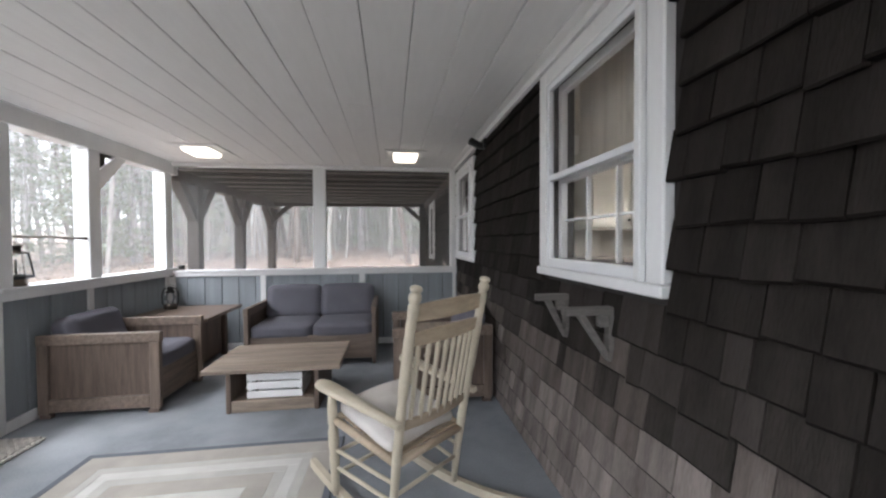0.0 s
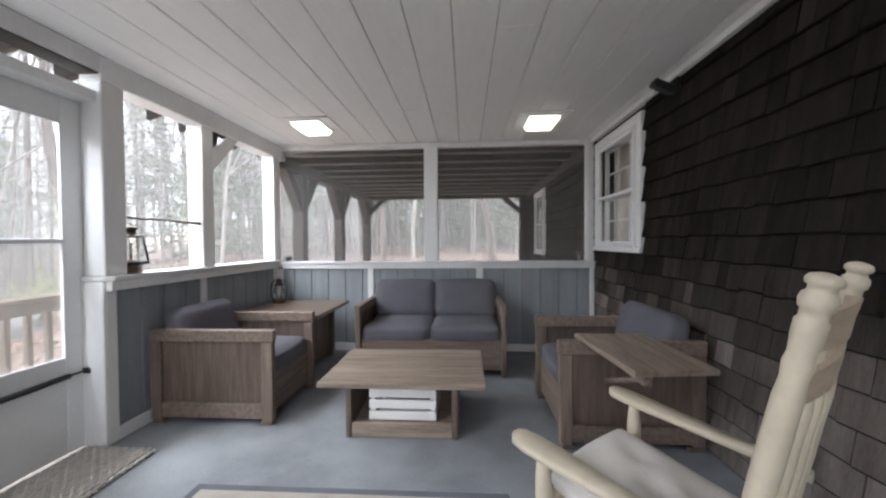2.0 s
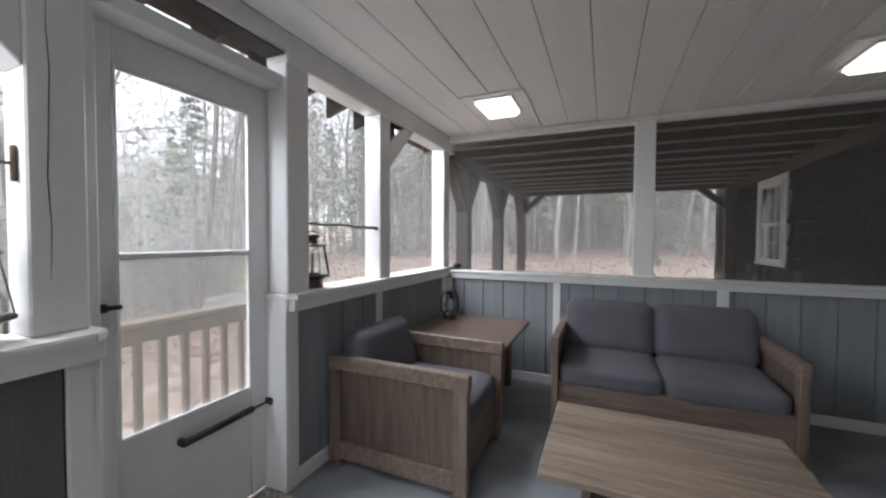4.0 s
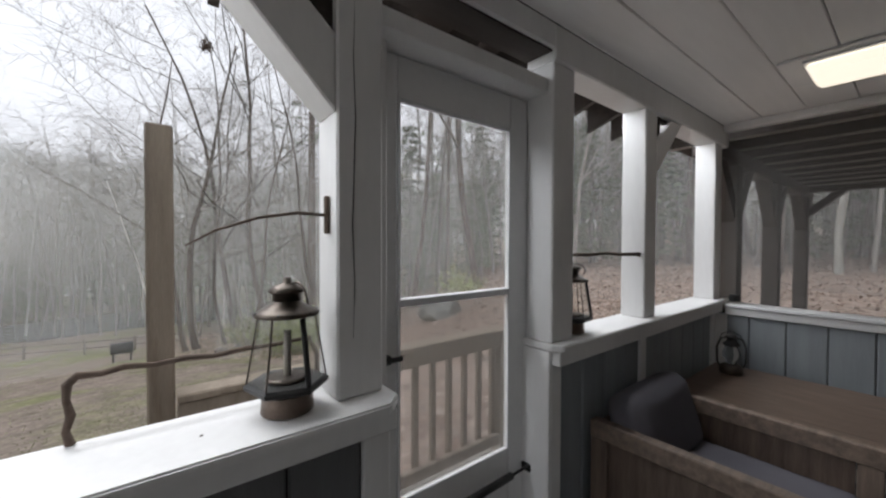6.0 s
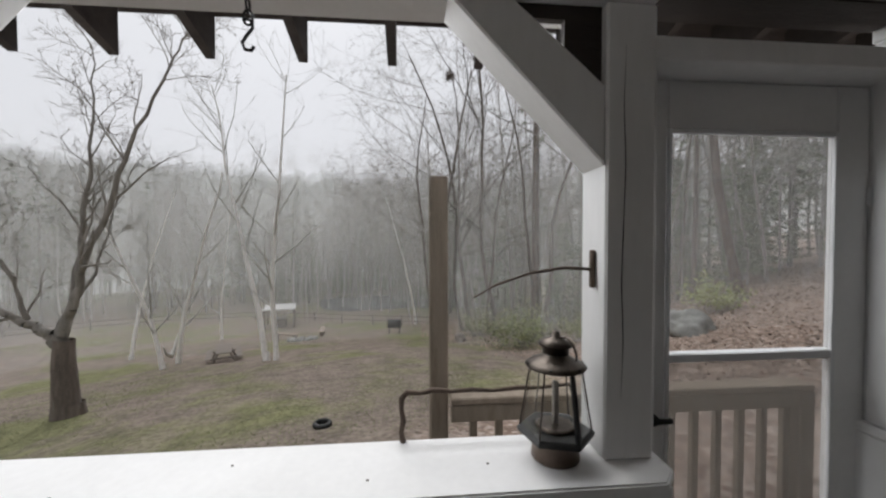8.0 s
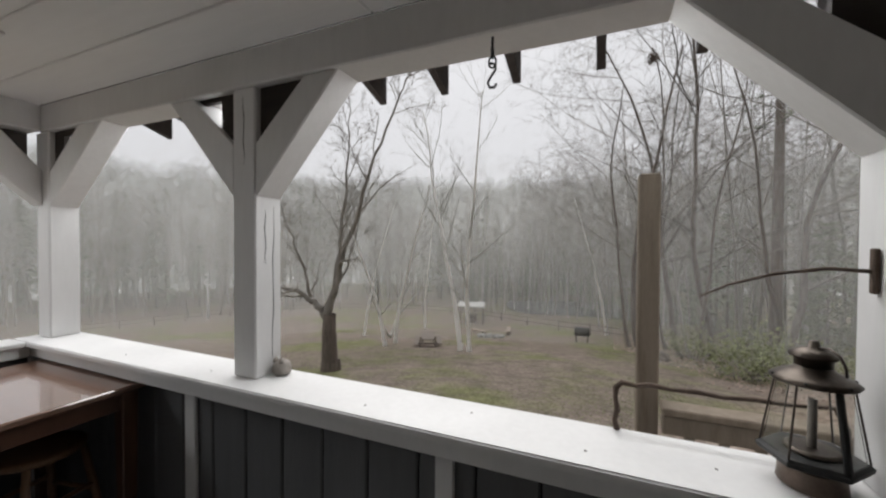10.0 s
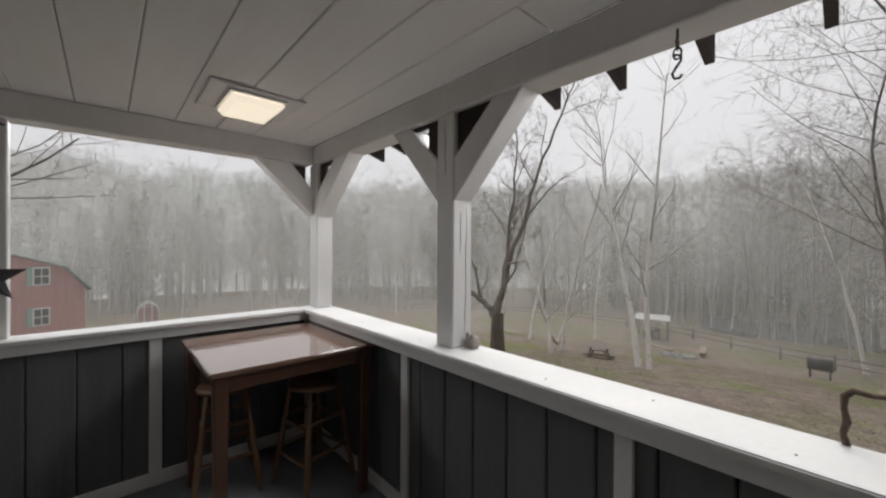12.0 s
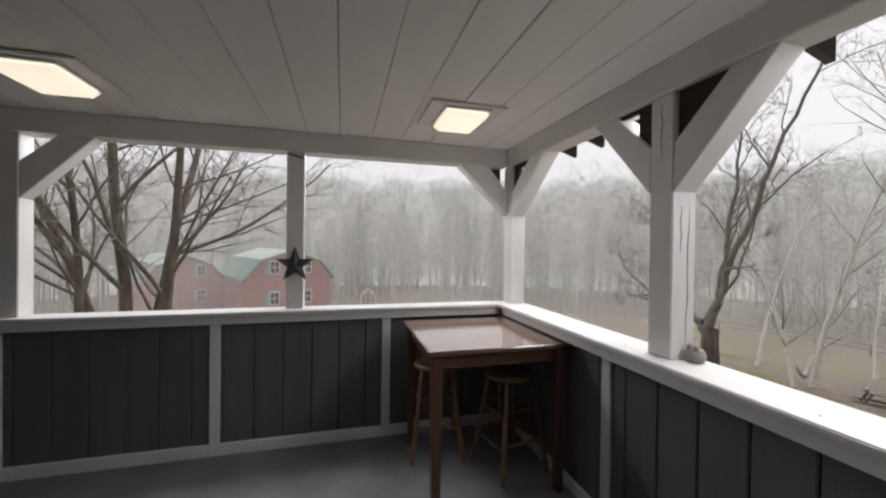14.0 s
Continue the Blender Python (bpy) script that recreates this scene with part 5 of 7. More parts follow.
# ---- lanterns ----
def lantern(loc, rz, label, h=.335, group="metal lanterns"):
    ob = thing("lantern", label, "lantern", loc, rz, group)
    k = h / .335
    def P(*pr):
        return [(r * k, z * k) for r, z in pr]
    bm = bmesh.new(); lathe(bm, P((.060, 0), (.063, .004), (.061, .02), (.060, .045), (.066, .05)), n=24); part("base", bm, M_COPPER, ob, "dull copper base ring")
    bm = bmesh.new(); lathe(bm, P((.070, .0505), (.098, .062), (.100, .072), (.092, .078), (.05, .079)), n=6, smooth=False); part("tray", bm, M_BLACK, ob)
    bm = bmesh.new(); lathe(bm, P((.04, .2385), (.076, .240), (.079, .245), (.068, .253), (.05, .262), (.036, .27), (.034, .276)), n=24); roof_ob = part("roof", bm, M_BRONZE, ob, "domed bronze roof")
    for i in range(6):
        a = math.pi / 3 * i + .25
        bm = bmesh.new(); lathe(bm, [(.0035 * k, 0), (.0035 * k, .003 * k), (.0015 * k, .005 * k)], (.073 * k * math.cos(a), .073 * k * math.sin(a), .247 * k), n=8); part("rivet", bm, M_BLACK, roof_ob)
    bm = bmesh.new(); lathe(bm, P((.034, .2762), (.034, .294), (.044, .297), (.045, .302), (.03, .314), (.012, .319), (.010, .332), (.004, .335)), n=20); part("chimney", bm, M_BRONZE, ob)
    for i in range(6):
        a = math.pi / 3 * i
        bm = bmesh.new(); tube(bm, (.092 * k * math.cos(a), .092 * k * math.sin(a), .078 * k), (.066 * k * math.cos(a), .066 * k * math.sin(a), .240 * k), .0022 * k if i else .007 * k, n=6); part("corner_bar", bm, M_BRONZE if i else M_BLACK, ob)
        b = a + math.pi / 3
        bm = bmesh.new()
        q = [Vector((r * k * math.cos(t), r * k * math.sin(t), z * k)) for r, t, z in ((.087, a + .06, .0795), (.087, b - .06, .0795), (.0625, b - .06, .2375), (.0625, a + .06, .2375))]
        nrm = (q[1] - q[0]).cross(q[2] - q[0]).normalized() * .0012
        vs = [bm.verts.new(p) for p in q] + [bm.verts.new(p - nrm) for p in q]
        bm.faces.new(vs[:4]); bm.faces.new(vs[4:][::-1])
        for e in range(4):
            bm.faces.new([vs[e], vs[(e + 1) % 4], vs[4 + (e + 1) % 4], vs[4 + e]])
        pn = part("pane", bm, M_LGLASS, ob); pn.visible_shadow = False
    bm = bmesh.new(); lathe(bm, P((.05, .0795), (.052, .083), (.045, .088)), n=18); part("candle_dish", bm, M_BRONZE, ob)
    bm = bmesh.new(); lathe(bm, P((.009, .0885), (.009, .20)), n=10); part("wick_rod", bm, M_CLAY, ob)
    bm = bmesh.new()
    path_tube(bm, [(.01 * k, 0, .318 * k), (.03 * k, .01 * k, .322 * k), (.055 * k, .01 * k, .312 * k), (.066 * k, .012 * k, .29 * k), (.058 * k, .02 * k, .27 * k)], .003 * k, 6)
    part("carry_ring", bm, M_BRONZE, ob)
    return ob


ln0 = lantern((-2.617, 2.085, ZK + .0005), 15, "bronze hexagonal candle lantern on the white sill")
ln1 = copy_thing(ln0, pose(-2.655, 3.385, ZK + .0005, 0, 0, 40))
tagged(ln1, "bronze hexagonal candle lantern behind a white post")


def hurricane(loc, rz):
    ob = thing("oil_lantern", "dark metal oil lantern with a glass chimney on the corner table", "lantern", loc, rz)
    bm = bmesh.new(); lathe(bm, [(.062, 0), (.066, .01), (.066, .045), (.05, .058), (.03, .066)], n=24); part("fuel_tank", bm, M_BRONZE, ob)
    bm = bmesh.new(); lathe(bm, [(.03, .0665), (.032, .085), (.05, .11), (.052, .135), (.038, .17), (.034, .185)], n=24); g = part("chimney_glass", bm, M_LGLASS, ob); g.visible_shadow = False
    bm = bmesh.new(); lathe(bm, [(.045, .1855), (.048, .195), (.03, .215), (.028, .235), (.04, .238), (.02, .255), (.01, .26)], n=20); part("cap", bm, M_BLACK, ob)
    for s in (-1, 1):
        bm = bmesh.new(); path_tube(bm, [(s * .06, 0, .04), (s * .076, 0, .07), (s * .078, 0, .17), (s * .06, 0, .225), (s * .03, 0, .236)], .006, 8); part("side_tube", bm, M_BLACK, ob)
    bm = bmesh.new(); path_tube(bm, [(-.078, 0, .18), (-.05, .03, .25), (0, .04, .275), (.05, .03, .25), (.078, 0, .18)], .0025, 6); part("bail", bm, M_BLACK, ob)
    return ob


hurricane((-2.40, 4.87, .5905), 20)


# ---- small things on sills, posts and walls ----
star = thing("barn_star", "black five-pointed metal star on the white post", "star", (-.855, YS - .013, 1.365))
for k in range(5):
    bm = bmesh.new()
    R, r = .142, .058
    a = math.pi / 2 + 2 * math.pi * k / 5
    tip = bm.verts.new((R * math.cos(a), .004, R * math.sin(a)))
    l = bm.verts.new((r * math.cos(a + math.pi / 5), .004, r * math.sin(a + math.pi / 5)))
    q = bm.verts.new((r * math.cos(a - math.pi / 5), .004, r * math.sin(a - math.pi / 5)))
    c = bm.verts.new((0, .038, 0)); o = bm.verts.new((0, .001, 0))
    for f in ((tip, l, c), (tip, c, q), (tip, o, l), (tip, q, o)):
        bm.faces.new(f)
    part("star_point", bm, M_STAR, star)
strap = thing("metal_strap", "thin curved black strap nailed to the post", "bracket", (-.86, YS - .015, 2.185))
bm = bmesh.new(); path_tube(bm, [(.075, .012, .012), (.03, .006, .006), (-.01, .004, -.004), (-.05, .006, -.012)], [.003, .006, .008, .005], 6)
part("strap", bm, M_BLACK, strap)

hook = thing("hanging_hook", "rusty iron chain hook under the beam", "hook", (-2.60, 1.325, ZB))
bm = bmesh.new(); tube(bm, (0, 0, -.03), (0, 0, .004), .004, n=8); part("screw_eye", bm, M_BLACK, hook)
for i in range(2):
    bm = bmesh.new()
    n = 14
    pts = [(.011 * math.cos(2 * math.pi * k / n) * (i == 0), .011 * math.cos(2 * math.pi * k / n) * (i == 1), -.047 - .028 * i + .018 * math.sin(2 * math.pi * k / n)) for k in range(n + 1)]
    path_tube(bm, pts, .0032, 6); part("chain_link", bm, M_BLACK, hook)
bm = bmesh.new(); path_tube(bm, [(0, -.012, -.085), (0, -.004, -.078), (0, .010, -.085), (0, .010, -.10), (0, -.004, -.118), (0, -.014, -.135), (0, -.008, -.15), (0, .006, -.152), (0, .013, -.142)], .0042, 6); part("s_hook", bm, M_BLACK, hook)

tw = thing("twig_peg", "thin bent twig held by a dark strip on the post", "twig", (-2.635, 2.199, 1.53))
boxes("strip", M_TWIG, tw, (-.009, .009, -.012, .0, -.05, .052), c=.003)
bm = bmesh.new(); path_tube(bm, [(0, -.008, 0), (-.01, -.08, .004), (-.025, -.17, -.012), (-.045, -.26, -.045), (-.06, -.32, -.082)], [.005, .0045, .004, .0032, .002], 7); part("twig", bm, M_TWIG, tw)
st = thing("window_stick", "thin bark-covered stick resting between two posts", "stick", (-2.61, 3.63, 1.40))
bm = bmesh.new(); path_tube(bm, [(0, -.345, .006), (0, -.18, .0), (.004, -.02, .006), (0, .12, -.002), (0, .353, -.004)], [.006, .008, .007, .009, .011], 8); part("stick", bm, M_TWIG, st)
for yy in (-.342, .352):
    boxes("peg", M_TWIG, st, (-.006, .006, yy - .01, yy + .012, -.02, .0), c=.002)
tf = thing("bent_branch", "bent bark branch standing on the outer sill edge", "twig", (-2.722, 1.68, ZK))
bm = bmesh.new(); path_tube(bm, [(0, .002, 0), (.003, -.004, .03), (-.002, .003, .06), (.002, -.003, .095), (0, -.002, .125), (0, .014, .142), (.003, .05, .139), (0, .09, .146), (-.003, .14, .139), (.002, .20, .144), (0, .26, .138), (.003, .33, .145), (0, .40, .142), (0, .50, .15)], [.009, .007, .0085, .0065, .009, .0085, .006, .0075, .0055, .007, .0052, .0065, .005, .005], 8); part("branch", bm, M_TWIG, tf)
bm = bmesh.new(); path_tube(bm, [(0, .49, .15), (0, .515, .1), (0, .515, 0)], .006, 7); part("branch_leg", bm, M_TWIG, tf)

owl = thing("clay_figure", "small grey stoneware animal pot on the sill", "pot", (-2.672, .405, ZK))
bm = bmesh.new(); lathe(bm, [(.026, 0), (.038, .012), (.040, .03), (.032, .05), (.024, .058)], n=18); part("pot_body", bm, M_CLAY, owl)
for s in (-1, 1):
    bm = bmesh.new(); lathe(bm, [(.010, .052), (.012, .064), (.003, .078)], (.016, s * .016, 0), n=10); part("ear", bm, M_CLAY, owl)
vt = thing("votive_jar", "dark glass votive jar on a small dish", "jar", (-2.49, 5.29, 1.008))
bm = bmesh.new(); lathe(bm, [(.05, 0), (.06, .006), (.055, .01)], n=20); part("dish", bm, M_CLAY, vt)
bm = bmesh.new(); lathe(bm, [(.03, .0105), (.036, .03), (.035, .055), (.031, .062)], n=18); part("jar", bm, M_BLACK, vt, "dark glass jar")
bt2 = thing("glass_decanter", "small clear glass decanter with a stopper on the sill", "bottle", (.83, 5.265, 1.0085))
bm = bmesh.new(); lathe(bm, [(.030, 0), (.036, .01), (.038, .04), (.026, .06), (.012, .07), (.014, .082)], n=18); g = part("bottle", bm, M_LGLASS, bt2)
bm = bmesh.new(); lathe(bm, [(.008, .0825), (.014, .095), (.006, .108)], n=12); part("stopper", bm, M_LGLASS, bt2)

# nail heads and knots on the wide sill
for i, (xx, yy) in enumerate(((-2.56, .9), (-2.65, 1.25), (-2.56, 1.6), (-2.60, 1.9), (-2.58, .1), (-2.57, -.5))):
    bm = bmesh.new(); lathe(bm, [(.004, -.001), (.004, .0006), (.002, .0012)], (xx, yy, ZK), n=8)
    part("nail_head", bm, M_BRONZE, wall_w)

fl = thing("flood_light", "black flood light fixed under the frieze", "lamp", (XE - .005, 3.62, 2.25))
boxes("mount", M_BLACK, fl, (-.03, .0, -.05, .05, -.03, .06), c=.006)
bm = bmesh.new()
bx(bm, -.07, .07, -.04, .04, -.025, .025, c=.008)
bmesh.ops.rotate(bm, verts=bm.verts, cent=(0, 0, 0), matrix=Matrix.Rotation(radians(25), 3, 'Y'))
bmesh.ops.translate(bm, verts=bm.verts, vec=(-.09, .02, .02))
part("lamp_head", bm, M_BLACK, fl)
boxes("lens", M_ALU, fl, (-.16, -.155, -.01, .05, -.045, -.005), c=.002, label="pale lens")

for yy, tip in ((1.985, .17), (1.60, .21)):
    br = thing("shelf_bracket", "weathered wooden shelf bracket screwed to the shingles", "bracket", (XE + .0, yy, .86), group="shelf brackets")
    boxes("arm", M_GREYW, br, (-tip, .0, -.02, .02, .19, .222), c=.003)
    boxes("wall_strip", M_GREYW, br, (-.02, .002, -.02, .02, .0, .19), c=.003)
    boxes("stub", M_GREYW, br, (-.06, -.0205, -.018, .018, .14, .1895), c=.003)
    bm = bmesh.new()
    prism(bm, [(-.02, .0), (-tip * .72, .1895), (-tip * .72 + .03, .1895), (-.02, .035)], 'y', -.016, .016)
    part("strut", bm, M_GREYW, br)


# ---- carport beyond the partition ----
cp = thing("carport_frame", "brown stained timber frame with braced posts and joists", "carport", kind="structure")
for y0 in (6.13, 7.80, 9.72):
    boxes("post", M_CARPORT, cp, (-2.84, -2.68, y0, y0 + .16, -.5, 2.19), c=.008)
    for s in (-1, 1):
        bm = bmesh.new()
        c0 = y0 + (.16 if s > 0 else 0)
        prism(bm, [(c0, 1.66), (c0 + s * .46, 2.19), (c0 + s * .26, 2.19), (c0, 1.89)], 'x', -2.82, -2.70)
        part("brace", bm, M_CARPORT, cp)
boxes("side_beam", M_CARPORT, cp, (-2.84, -2.68, 5.45, 10.2, 2.191, 2.33), c=.008)
boxes("end_beam", M_CARPORT, cp, (-2.679, 1.03, 9.76, 9.90, 2.24, 2.33), c=.008)
boxes("post", M_CARPORT, cp, (.86, 1.03, 9.74, 9.90, -.5, 2.239), c=.008)
for c0, s in ((-2.68, 1), (.86, -1)):
    bm = bmesh.new()
    prism(bm, [(c0, 1.86), (c0 + s * .42, 2.239), (c0 + s * .27, 2.239), (c0, 2.0)], 'y', 9.77, 9.87)
    part("brace", bm, M_CARPORT, cp)
y = 5.72
while y < 10.2:
    boxes("joist", M_CARPORT, cp, (-3.1, 1.03, y - .02, y + .02, 2.345, 2.47), c=.004)
    boxes("joist_edge", M_JOISTLIT, cp, (-3.1, 1.03, y - .024, y + .024, 2.331, 2.3448), c=.003)
    y += .50
boxes("ledger", M_CARPORT, cp, (.985, 1.03, 5.45, 9.7, 2.20, 2.329), c=.004)
boxes("roof_boards", M_DARKWOOD, cp, (-3.3, 1.03, 5.42, 10.4, 2.471, 2.50), c=0)
bm = bmesh.new(); bx(bm, -3.0, 1.03, 5.33, 10.3, -.16, -.06, c=0)
single("carport_floor", bm, M_DECKF, "grey boarded carport floor", "floor", "structure")
house_window("window_3", WINC, False)
bm = bmesh.new(); prism(bm, [(1.0, 2.53), (4.7, 5.2), (4.7, 5.25), (1.0, 2.58)], 'y', 6.0, 11.3)
single("house_roof", bm, M_DARKWOOD, "dark roof boarding over the house", "roof", "structure")

# ---- landing outside the door ----
ld = thing("landing_railing", "weathered pine railing of the door landing", "railing")
boxes("deck_boards", M_DECKF, ld, *[(-3.62 + .148 * i, -3.62 + .148 * i + .143, 1.72, 3.82, -.04, -.012) for i in range(6)], c=.004)
boxes("top_rail", M_DECK, ld, (-3.50, -3.39, 1.893, 3.78, .83, .862), c=.006)
boxes("face_rail", M_DECK, ld, (-3.43, -3.395, 1.893, 3.70, .745, .829), c=.005)
boxes("bottom_rail", M_DECK, ld, (-3.44, -3.40, 1.893, 3.70, .07, .14), c=.005)
yy = 1.99
while yy < 3.66:
    boxes("baluster", M_DECK, ld, (-3.47, -3.435, yy, yy + .036, .05, .80), c=.004)
    yy += .128
boxes("corner_post", M_DECK, ld, (-3.60, -3.505, 1.80, 1.892, -.95, 1.925), c=.008, label="tall weathered post")
boxes("corner_post", M_DECK, ld, (-3.49, -3.395, 3.701, 3.79, -.95, .829), c=.008)
boxes("deck_leg", M_DECK, ld, (-2.85, -2.76, 1.74, 1.82, -.95, -.041), (-2.85, -2.76, 3.72, 3.8, -.95, -.041), c=.006)

# ---- ground ----
radii = [0, 2, 4, 6, 8, 10, 12.5, 15, 18, 22, 27, 33, 40, 48, 58, 70, 90, 130, 220, 400]
NA = 120
verts = [(-2.7, 1.6, terrain(-2.7, 1.6) - .1)]
for r in radii[1:]:
    for i in range(NA):
        a = 2 * math.pi * i / NA
        x, y = -2.7 + r * math.cos(a), 1.6 + r * math.sin(a)
        verts.append((x, y, terrain(x, y)))
faces = [(0, 1 + i, 1 + (i + 1) % NA) for i in range(NA)]
for k in range(len(radii) - 2):
    for i in range(NA):
        a, b = 1 + k * NA + i, 1 + k * NA + (i + 1) % NA
        faces.append((a, a + NA, b + NA, b))
me = bpy.data.meshes.new("ground"); me.from_pydata(verts, [], faces); me.materials.append(M_GROUND)
for p in me.polygons:
    p.use_smooth = True
tagged(new("ground", me), "sloping yard of thin grass, bare earth and fallen leaves", "ground", kind="structure")
# pond behind the rail fence
verts = [(-50.5 + (7.5 + 1.2 * math.sin(3 * a)) * math.cos(a), 1.5 + (13 + 2 * math.sin(2 * a + 1)) * math.sin(a), -6.62) for a in [2 * math.pi * i / 48 for i in range(48)]]
me = bpy.data.meshes.new("pond"); me.from_pydata(verts, [], [tuple(range(48))]); me.materials.append(M_WATER)
tagged(new("water", me), "still grey pond water beyond the rail fence", "pond", kind="structure")
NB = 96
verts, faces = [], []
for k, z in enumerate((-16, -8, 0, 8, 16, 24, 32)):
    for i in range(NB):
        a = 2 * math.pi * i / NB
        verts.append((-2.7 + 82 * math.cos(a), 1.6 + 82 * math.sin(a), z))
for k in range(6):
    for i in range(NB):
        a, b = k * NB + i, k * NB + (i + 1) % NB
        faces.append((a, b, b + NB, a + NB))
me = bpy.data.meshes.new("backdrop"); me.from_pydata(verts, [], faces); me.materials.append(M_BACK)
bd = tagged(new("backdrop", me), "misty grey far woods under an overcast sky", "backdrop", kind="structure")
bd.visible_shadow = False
# thin mist hanging between the trees
for r, amount, top, a0, a1 in ((12, .09, 12, 96, 158), (16.5, .10, 12, 50, 172), (22.5, .08, 12, 40, 320), (31, .09, 12, 40, 320), (44, .11, 13, 40, 320), (62, .12, 13, 40, 320)):
    verts, faces = [], []
    for i in range(81):
        a = radians(a0 + (a1 - a0) * i / 80)
        verts += [(-2.7 + r * math.cos(a), 1.6 + r * math.sin(a), -9), (-2.7 + r * math.cos(a), 1.6 + r * math.sin(a), top)]
    faces = [(2 * i, 2 * i + 2, 2 * i + 3, 2 * i + 1) for i in range(80)]
    me = bpy.data.meshes.new("mist"); me.from_pydata(verts, [], faces); me.materials.append(mist_mat("thin_mist", amount, top, 11))
    tagged(new("mist_backdrop", me), "thin pale mist hanging between the bare trees", "mist", kind="structure").visible_shadow = False


# ---- trees ----
def tubes_mesh(name, groups, material):
    """One mesh of many tapered tubes; groups: sides -> list of (p0, p1, r0, r1)."""
    V, F, o = [], [], 0
    for n, segs in groups.items():
        if not segs:
            continue
        ribbon = n == 1
        n = 2 if ribbon else n
        p0 = np.array([s[0] for s in segs]); p1 = np.array([s[1] for s in segs])
        r0 = np.array([s[2] for s in segs]); r1 = np.array([s[3] for s in segs])
        d = p1 - p0
        d /= np.maximum(np.linalg.norm(d, axis=1, keepdims=True), 1e-6)
        ref = np.where(np.abs(d[:, 2:3]) > .9, [[1., 0, 0]], [[0, 0, 1.]])
        u = np.cross(d, ref); u /= np.linalg.norm(u, axis=1, keepdims=True)
        w = np.cross(d, u)
        for i in range(n):
            c, s = math.cos(2 * math.pi * i / n + ribbon * math.pi / 2), math.sin(2 * math.pi * i / n + ribbon * math.pi / 2)
            V.append(np.stack([p0 + (u * c + w * s) * r0[:, None], p1 + (u * c + w * s) * r1[:, None]], 1))
        m = len(segs)
        # vertex index of segment j, side i, end e is o + (i * m + j) * 2 + e
        j = np.arange(m)
        for i in range(1 if ribbon else n):
            k = (i + 1) % n
            F.append(np.stack([o + (i * m + j) * 2, o + (k * m + j) * 2, o + (k * m + j) * 2 + 1, o + (i * m + j) * 2 + 1], 1))
        o += n * m * 2
    me = bpy.data.meshes.new(name)
    v = np.concatenate([q.reshape(-1, 3) for q in V]); f = np.concatenate(F)
    me.from_pydata(v.tolist(), [], f.tolist())
    me.polygons.foreach_set("use_smooth", [True] * len(me.polygons))
    me.materials.append(material)
    return me


def grow(rng, out, p, d, L, r, level, wig, up, kids, top, sides, cl=1.0, rmin=.005, spread=(.45, 1.0)):
    """A wandering limb; kids[level] children along it."""
    n = (10, 7, 4, 2, 2)[min(level, 4)] if rmin < .009 else (6, 3, 2, 2, 2)[min(level, 4)]
    pts, rr = [p], [r]
    for i in range(n):
        d = Vector((d[0] + rng.gauss(0, wig), d[1] + rng.gauss(0, wig), d[2] + rng.gauss(0, wig * .6) + up[min(level, len(up) - 1)])).normalized()
        p = p + d * (L / n)
        pts.append(p); rr.append(r * (1 - (1 - top) * (i + 1) / n))
    for i in range(n):
        out.setdefault((level == 0, sides[min(level, len(sides) - 1)]), []).append((tuple(pts[i]), tuple(pts[i + 1]), rr[i], rr[i + 1]))
    if level + 1 <= len(kids):
        k = kids[level]
        for q in range(k):
            f = rng.uniform(.28 if level else .2, .98) if q else .97
            i = min(int(f * n), n - 1)
            b = pts[i].lerp(pts[i + 1], f * n - i)
            a = rng.uniform(0, 2 * math.pi)
            base = (pts[i + 1] - pts[i]).normalized()
            side = (base.orthogonal().normalized() @ Matrix.Rotation(a, 3, base)).normalized()
            ang = rng.uniform(*spread)
            nd = base * math.cos(ang) + side * math.sin(ang)
            grow(rng, out, b, nd, L * rng.uniform(.32, .58) * (1.15 - .4 * f) * (cl if level == 0 else 1), max(r * (1 - (1 - top) * f) * rng.uniform(.33, .55), rmin), level + 1, wig * 1.2, up, kids, .3, sides, cl, rmin, spread)


def tree_meshes(seed, stems, kids, up=(.05, .12, .08, .05), wig=.10, bark=None, top=.35, sides=(8, 5, 3, 3), twig=None, cl=1.0, rmin=.005, spread=(.45, 1.0)):
    rng = random.Random(seed)
    out = {}
    for (dx, dy, lean, az, L, r) in stems:
        d = Vector((math.sin(lean) * math.cos(az), math.sin(lean) * math.sin(az), math.cos(lean)))
        grow(rng, out, Vector((dx, dy, -.3)), d, L, r, 0, wig, up, kids, top, sides, cl, rmin, spread)
    tr = {n: s for (t, n), s in out.items() if t}
    cr = {n: s for (t, n), s in out.items() if not t}
    # root flare
    for (dx, dy, lean, az, L, r) in stems:
        tr.setdefault(8, []).append(((dx, dy, -.4), (dx, dy, .3), r * 1.3, r * 1.02))
    return (tubes_mesh("trunk", tr, bark), tubes_mesh("crown", cr, twig or bark)) if cr else (tubes_mesh("trunk", tr, bark),)


def place_tree(name, meshes, label, x, y, rz=0.0, s=1.0, group="", category="tree"):
    ob = thing(name, label, category, (x, y, terrain(x, y)), rz, group)
    ob.scale = (s, s, s)
    for nm, me in zip(("trunk", "crown"), meshes):
        q = new(nm, me); q.parent = ob
    return ob


